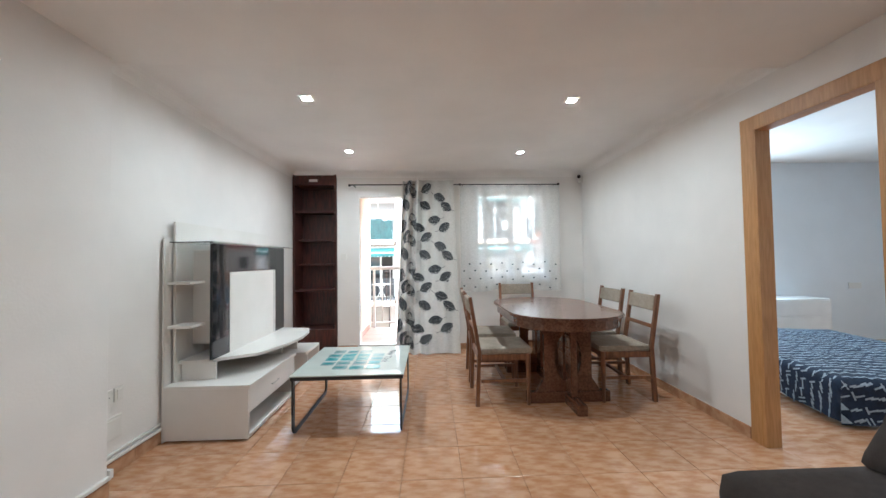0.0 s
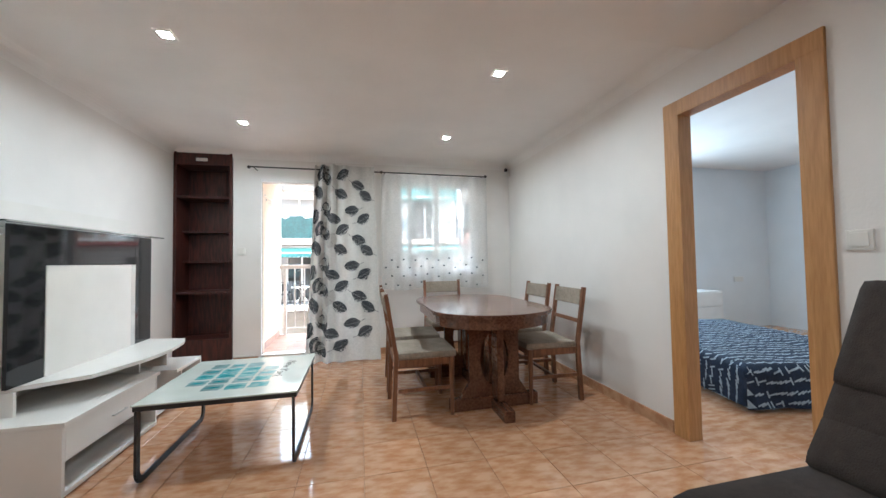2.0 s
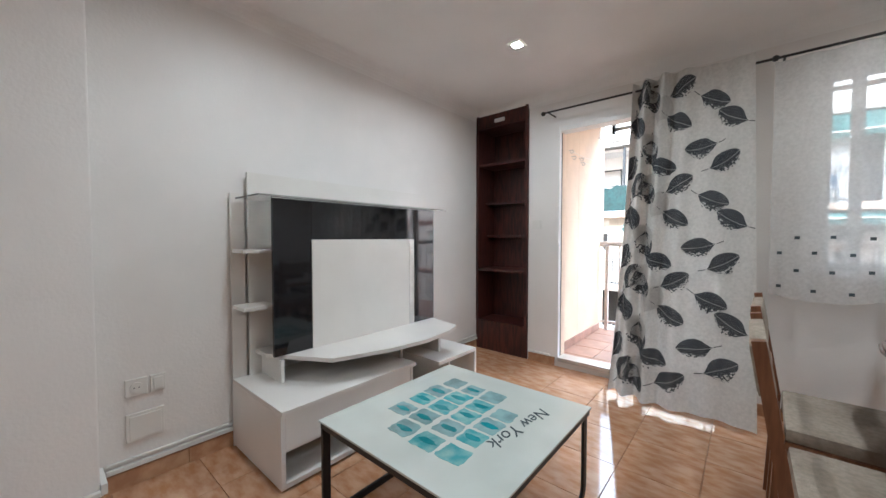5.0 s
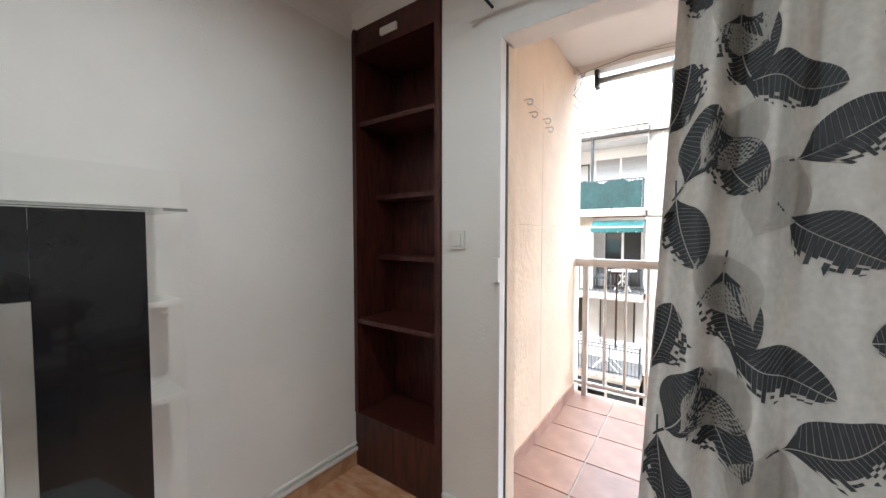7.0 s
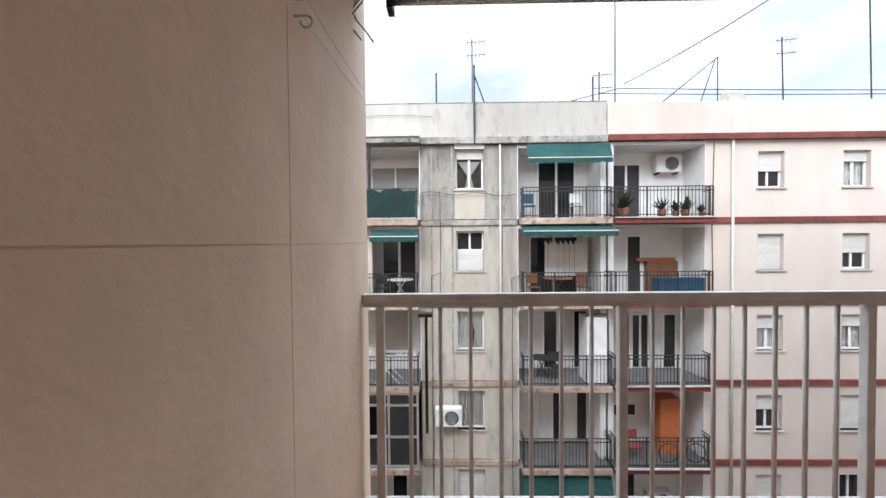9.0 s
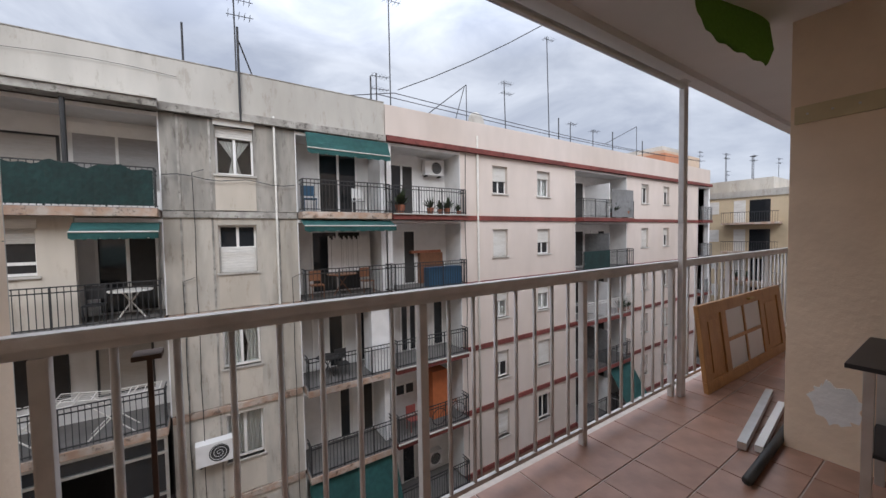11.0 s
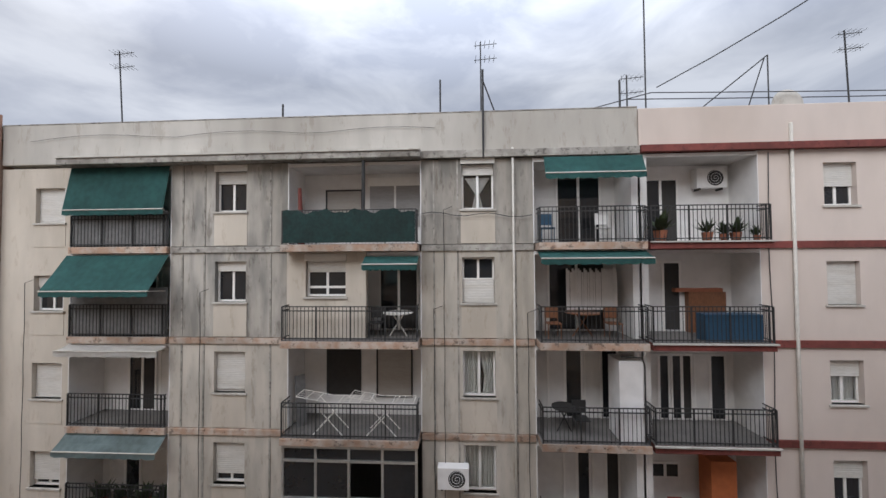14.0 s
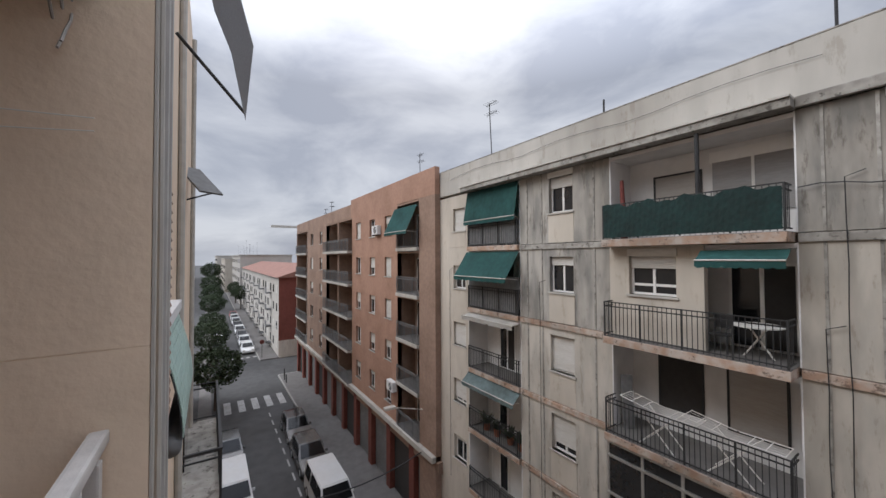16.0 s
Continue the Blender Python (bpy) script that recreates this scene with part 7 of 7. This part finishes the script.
# ---- vehicles ----
def car(x, y, length, width, height, paint, label, cat="car", hood=0.95, van=False, face=1):
    """A parked vehicle along x; its front points to -x when face is -1."""
    t = thing(cat, (x, y, G), label, cat, "parked vehicles")
    hl, hw = length / 2, width / 2
    belt = height * 0.56
    if van:
        prof = [(-hl, 0.3), (-hl, belt), (-hl + 0.1, height - 0.08), (-hl + 0.35, height), (hl - 1.45, height), (hl - 0.85, belt + 0.1), (hl - 0.1, belt - 0.15), (hl, 0.6), (hl, 0.3)]
    else:
        prof = [(-hl, 0.32), (-hl, belt), (-hl + 0.18, belt + 0.12), (-hl + 0.5, height - 0.04), (-hl + 1.0, height), (hl - 2.0, height), (hl - 1.15, belt + 0.06), (hl - 0.12, belt - 0.16), (hl, 0.62), (hl, 0.32)]
    bm = bmesh.new()
    prism(bm, [(x + face * a, G + b) for a, b in prof], 1, y - hw, y + hw)
    for v in bm.verts:
        k = max(0.0, (v.co.z - G - belt) / (height - belt))
        v.co.y = y + (v.co.y - y) * (1 - 0.16 * min(1, k))
    bmesh.ops.bevel(bm, geom=bm.edges[:], offset=0.05, segments=2, affect="EDGES")
    body = part("body", bm, paint, t, smooth=False)
    def glassq(name, a, b, inset, push):
        (xa, za), (xb, zb2) = a, b
        wa, wb = (hw * (1 - 0.16 * max(0, min(1, (z - belt) / (height - belt)))) - inset for z in (za, zb2))
        bm = bmesh.new()
        vs = [bm.verts.new((x + face * (xx + push), y + s * w, G + zz + 0.02)) for xx, zz, w, s in ((xa, za, wa, -1), (xa, za, wa, 1), (xb, zb2, wb, 1), (xb, zb2, wb, -1))]
        bm.faces.new(vs)
        bmesh.ops.solidify(bm, geom=bm.faces[:], thickness=0.012)
        return part(name, bm, DGLASS, t)
    if van:
        glassq("windscreen", (hl - 1.40, height - 0.08), (hl - 0.86, belt + 0.14), 0.1, 0.03)
        glassq("rear_window", (-hl + 0.1, height - 0.12), (-hl + 0.01, belt + 0.1), 0.12, -0.03)
        panes = ((-hl + 0.3, -hl + 1.4), (-hl + 1.55, hl - 2.2), (hl - 2.1, hl - 1.35))
    else:
        glassq("windscreen", (hl - 1.95, height - 0.05), (hl - 1.2, belt + 0.1), 0.1, 0.03)
        glassq("rear_window", (-hl + 0.46, height - 0.08), (-hl + 0.2, belt + 0.16), 0.12, -0.03)
        panes = ((-hl + 0.75, -hl + 1.7), (-hl + 1.8, hl - 1.75))
    for a, b in panes:
        for s in (-1, 1):
            bm = bmesh.new()
            za, zb2 = belt + 0.07, height - 0.1
            wa, wb = (hw * (1 - 0.16 * (z - belt) / (height - belt)) + 0.006 for z in (za, zb2))
            lo = 0.12 if a < 0 else 0.0
            vs = [bm.verts.new((x + face * xx, y + s * w, G + zz)) for xx, zz, w in ((a, za, wa), (b + (0.3 if b > 0 else 0), za, wa), (b, zb2, wb), (a + lo, zb2, wb))]
            bm.faces.new(vs)
            bmesh.ops.solidify(bm, geom=bm.faces[:], thickness=0.006)
            part("side_window", bm, DGLASS, t)
    for a in (-hl + 0.8, hl - 0.85):
        for s in (-1, 1):
            bm = bmesh.new()
            rod(bm, (x + face * a, y + s * (hw - 0.2), G + 0.32), (x + face * a, y + s * (hw + 0.01), G + 0.32), 0.32, 20)
            wheel = part("wheel", bm, BLACKR, t)
            bm = bmesh.new()
            rod(bm, (x + face * a, y + s * (hw + 0.005), G + 0.32), (x + face * a, y + s * (hw + 0.02), G + 0.32), 0.2, 16)
            part("rim", bm, ALU, wheel)
    for s in (-1, 1):
        part("headlight", B((x + face * (hl - 0.06) - 0.03, y + s * (hw - 0.3) - 0.16, G + 0.66, x + face * (hl - 0.06) + 0.05, y + s * (hw - 0.3) + 0.16, G + 0.82), bevel=0.02), PLAST, t)
        part("tail_light", B((x - face * (hl + 0.0) - 0.02, y + s * (hw - 0.18) - 0.1, G + 0.75, x - face * (hl + 0.0) + 0.02, y + s * (hw - 0.18) + 0.1, G + 1.0), bevel=0.01), CARR, t)
        part("mirror", B((x + face * (hl - 1.5) - 0.06, y + s * (hw + 0.02) - 0.02, G + belt + 0.03, x + face * (hl - 1.5) + 0.06, y + s * (hw + 0.14) + 0.02, G + belt + 0.17), bevel=0.02), paint, t)
    return t


car(-21.2, 14.4, 5.0, 1.9, 2.0, CARW, "white passenger van parked at the kerb", "van", van=True)
car(-26.6, 14.45, 4.5, 1.85, 1.65, CARG, "grey estate car parked at the kerb")
car(-31.6, 14.5, 4.4, 1.8, 1.6, CARG, "grey hatchback with a bicycle on its roof")
car(-24.5, 9.6, 4.9, 1.85, 1.95, CARW, "white delivery van parked on the near side", "van", van=True)
car(-18.6, 9.6, 4.2, 1.75, 1.5, CARR, "dull red car parked on the near side")
car(-30.5, 9.6, 4.4, 1.75, 1.5, CARG, "grey car parked on the near side")
for k in range(8):
    car(-64 - k * 5.6, 13.4, 4.3, 1.75, 1.5, (CARG, CARW, CARG, CARR)[k % 4] if k % 3 else CARW, ("white" if not k % 3 or k % 4 == 1 else "dull red" if k % 4 == 3 else "grey") + " car in the row beyond the crossing")
for k in range(3):
    car(-66 - k * 6.2, 9.6, 4.3, 1.75, 1.5, CARW if k else CARG, ("white" if k else "grey") + " car parked under the trees")
t = thing("roof_bicycle", (-31.6, 14.5, G + 1.6), "bicycle carried on a car roof", "bicycle")
for cx in (-32.3, -31.2):
    part("wheel", tube(bmesh.new(), [(cx + 0.33 * math.cos(a), 14.5, G + 1.93 + 0.33 * math.sin(a)) for a in [q / 18 * 2 * math.pi for q in range(19)]], 0.02, 5), BLACKR, t)
part("frame", rods(((-32.3, 14.5, G + 1.93), (-31.9, 14.5, G + 2.3)), ((-31.9, 14.5, G + 2.3), (-31.3, 14.5, G + 2.4)), ((-31.9, 14.5, G + 1.9), (-31.3, 14.5, G + 2.4)), ((-31.3, 14.5, G + 2.5), (-31.2, 14.5, G + 1.93)), r=0.02), IRON, t)
for x, y in ((-47.6, 16.2), (-46.2, 16.0), (-45.0, 16.0)):
    part("post", rods(((x, y, G + 0.14), (x, y, G + 1.1)), r=0.06), IRON, thing("bollard", (x, y, G + 0.14), "dark iron bollard on the footway", "bollard", "corner bollards"))
t = thing("road_sign", (-58.4, 14.9, G + 0.14), "round no-entry sign on a thin pole", "road sign")
part("pole", rods(((-58.4, 14.9, G + 0.14), (-58.4, 14.9, G + 2.7)), r=0.04), IRON, t)
bm = bmesh.new()
rod(bm, (-58.36, 14.9, G + 2.45), (-58.33, 14.9, G + 2.45), 0.32, 20)
part("sign_plate", bm, REDB, t)
lampp = thing("street_lamp", (-16.4, YB, -6.6), "wall mounted grey street lamp on an arm", "street lamp")
part("arm", rods(((-16.4, YB, -6.6), (-16.6, YB - 1.6, -6.2)), r=0.03), PIPE, lampp)
part("head", B((-16.8, YB - 2.1, -6.25, -16.5, YB - 1.5, -6.12), bevel=0.03), PIPE, lampp)

# ---- our own side of the street, beyond the end wall ----
oh = thing("near_house", (-24, 4, G), "tan rendered front of the own building running down the street", "apartment building")
YN = 7.88
part("wall", B((-11.3, -6, G, -2.12, 6.77, 7.5), (-11.3, 6.771, G, -1.32, YN, 7.5)), PEACH, oh)
# Block added out of view behind the bay, to keep the street shaded.
part("set_back_wing", B((-46, -6, G, -11.301, 6.4, 7.5)), PEACH, oh)
part("wall", B((6.5, 7.0, G, 6.99, 7.9, -0.35)), PEACH, oh)
part("front_bay", B((-3.3, YN + 0.001, G, -1.42, 8.03, 7.5)), PEACH, oh, "tan rendered bay beside the balcony")
part("louvre", prism(bmesh.new(), [q for k in range(24) for q in ((8.032, 0.4 + 0.075 * k), (8.05, 0.42 + 0.075 * k), (8.032, 0.47 + 0.075 * k))] + [(8.031, 2.2), (8.031, 0.4)], 0, -3.2, -2.3), BRICKG, oh, "row of brown louvre slats")
part("lower_front", B((-1.31, 6.9, G, 6.49, YN, -0.32)), PEACH, oh)
part("wall", B((-6.4, -6, 2.9, 60, 6.9, 9.0)), PEACH, oh)
for k in range(9):
    bm = bmesh.new()
    xx = -1.17 - 0.05 * k
    amp = 0.012 if k % 3 else 0.03
    tube(bm, [(xx + amp * math.sin(q * 0.55 + k * 1.7), 8.152 + 0.007 * (k % 3) + (0.004 if k < 3 else -0.02 * (k - 2) / 3), -6 + 0.35 * q) for q in range(34)], 0.009 + 0.003 * (k % 2), 6)
    part("wall_cable", bm, CABLE if k % 3 else PIPE, oh, "pale cable running down the wall")
part("corner_strip", B((-1.15, 8.1405, -0.3, -1.112, 8.15, BH), bevel=0.002), PIPE, oh, "pale corner strip")
for xx, yy in ((-2.1, 8.06), (-3.6, YN + 0.05), (-6.4, YN + 0.05), (-10.9, YN + 0.05)):
    part("downpipe", rods(((xx, yy, G), (xx, yy, 7.4)), r=0.05 if yy < 8 else 0.03), PIPE, oh)
for si, z in enumerate((2.72, 0.0, -2.72, -5.44, -8.16)):
    for x0 in (-11.2,):
        if si < 2:
            continue
        bal = part("balcony", B((x0, YN, z - 0.18, x0 + 4.2, YN + 0.64, z), bevel=0.01), COPE, oh)
        tagged(part("railing", iron_railing(bmesh.new(), x0 + 0.04, x0 + 4.16, YN + 0.62, z, -0.6), IRON, bal), kind="stuff")
        part("handrail", B((x0 + 0.02, YN + 0.595, z + 0.985, x0 + 4.18, YN + 0.645, z + 1.02)), IRON, bal)
        part("end_rail", B((x0 + 4.13, YN + 0.01, z + 0.985, x0 + 4.179, YN + 0.594, z + 1.02)), IRON, bal)
        part("door", B((x0 + 1.0, YN + 0.001, z, x0 + 2.6, YN + 0.03, z + 2.1)), DGLASS, bal)
t = thing("shade_blind", (-4.4, YN + 0.2, -0.06), "pale green checked blind rolled at its foot", "sun blind")
MINT = mat("pale_green_blind", (0.42, 0.56, 0.5), 0.7, grain=6)


def belly(k):
    """Profile of the blind: falls from its headbox and swells outwards."""
    return YN + 0.07 + 0.17 * math.sin(min(1.0, k / 9) * 1.6), 0.95 - 0.098 * k


bm = bmesh.new()
for k in range(9):
    (ya, za), (yb, zb) = belly(k), belly(k + 0.86)
    for j in range(11):
        prism(bm, [(ya, za), (ya + 0.008, za), (yb + 0.008, zb), (yb, zb)], 0, -5.4 + j * 0.182, -5.4 + j * 0.182 + 0.166)
part("slats", bm, MINT, t, "pale mint squares")
part("backing", prism(bmesh.new(), [(belly(k)[0] - 0.006, belly(k)[1]) for k in range(10)] + [(belly(k)[0] - 0.012, belly(k)[1]) for k in range(9, -1, -1)], 0, -5.4, -3.4), IRON, t)
part("roll", rods(((-5.4, YN + 0.16, 0.01), (-3.4, YN + 0.16, 0.01)), r=0.075, seg=14), GREYA, t, "rolled grey foot", True)
part("headbox", B((-5.4, YN, 0.97, -3.4, YN + 0.12, 1.09), bevel=0.01), LOGW, t)
TORN = cloth_mat("torn_grey_cloth", (0.42, 0.42, 0.43), 0.5, 0.0)
t = thing("torn_awning", (-3.6, YN, 3.3), "torn grey awning hanging from folding arms", "awning")
bm = bmesh.new()
pts = [(-3.7, 8.18, 4.75), (-2.55, 8.28, 4.3), (-2.75, 8.58, 3.32), (-3.9, 8.61, 3.1), (-3.55, 8.46, 3.62), (-3.75, 8.32, 4.1)]
vs = [bm.verts.new(p) for p in pts]
bm.faces.new((vs[0], vs[1], vs[4], vs[5]))
bm.faces.new((vs[1], vs[2], vs[4]))
bm.faces.new((vs[2], vs[3], vs[4]))
bmesh.ops.solidify(bm, geom=bm.faces[:], thickness=0.006)
part("cloth", bm, TORN, t)
part("arm", rods(((-4.1, 8.0, 3.95), (-3.95, 8.61, 3.2)), r=0.018), IRON, t)
part("roller", rods(((-4.4, YN + 0.22, 4.85), (-2.3, YN + 0.22, 4.75)), r=0.05), GREYA, t)
part("bracket", rods(((-3.3, YN - 0.02, 4.8), (-3.3, YN + 0.16, 4.8)), r=0.02), IRON, t)
t = thing("folded_awning", (-9.0, YN, 3.0), "folded dark awning further along the wall", "awning")
part("cloth", bar(bmesh.new(), (-9.5, YN, 3.7), (-8.8, YN + 0.45, 3.05), 0.5, 0.04), GREYA, t)
part("arm", rods(((-9.0, YN, 2.9), (-8.8, YN + 0.45, 3.05)), r=0.018), IRON, t)

# ---- floor tiles ----
def tiled(parent_name, x0, y0, x1, y1, size, z, material, gap, near, x_off=0.0, y_off=0.0):
    par = bpy.data.objects[parent_name]
    me = bpy.data.meshes.new("tile")
    s = size - gap
    bm = bmesh.new()
    box(bm, 0, 0, -0.006, s, s, 0)
    top = [e for e in bm.edges if e.verts[0].co.z > -0.001 and e.verts[1].co.z > -0.001]
    bmesh.ops.bevel(bm, geom=top, offset=0.0015, segments=1, affect="EDGES")
    bm.to_mesh(me)
    bm.free()
    me.materials.append(material)
    rest = []
    y = y0 + y_off
    count = 0
    while y < y1:
        x = x0 + x_off
        while x < x1:
            if x + s <= x1 + 0.02 and y + s <= y1 + 0.02 and x >= x0 - 0.02:
                if near(x, y) and count < 300:
                    ob = new("tile", me)
                    ob.parent = par
                    ob.location = (x, y, z)
                    count += 1
                else:
                    rest.append((x, y, min(x + s, x1), min(y + s, y1)))
            else:
                rest.append((max(x, x0), y, min(x + s, x1), min(y + s, y1)))
            x += size
        y += size
    verts, faces = [], []
    for a, b, c, d in rest:
        if c - a < 0.01 or d - b < 0.01:
            continue
        k = len(verts)
        verts += [(a, b, z), (c, b, z), (c, d, z), (a, d, z)]
        faces.append((k, k + 1, k + 2, k + 3))
    if faces:
        me2 = bpy.data.meshes.new("tile_rest")
        me2.from_pydata(verts, [], faces)
        me2.materials.append(material)
        ob = new("tile_rest", me2)
        ob.parent = par
        tagged(ob, kind="stuff")


tiled("floor", -1.85, 1.2, 6.6, FAR, 0.335, 0.0, TILE, 0.0025, lambda x, y: x < 2.1 and y > 2.6)
tiled("floor", -1.85, -1.4, 6.6, 1.2, 0.335, 0.0, TILE, 0.0025, lambda x, y: False)
tiled("floor.001", -1.11, OUT, BX1 - 0.15, EDGE, 0.315, BZ, BTILE, 0.008, lambda x, y: x < 3.4)
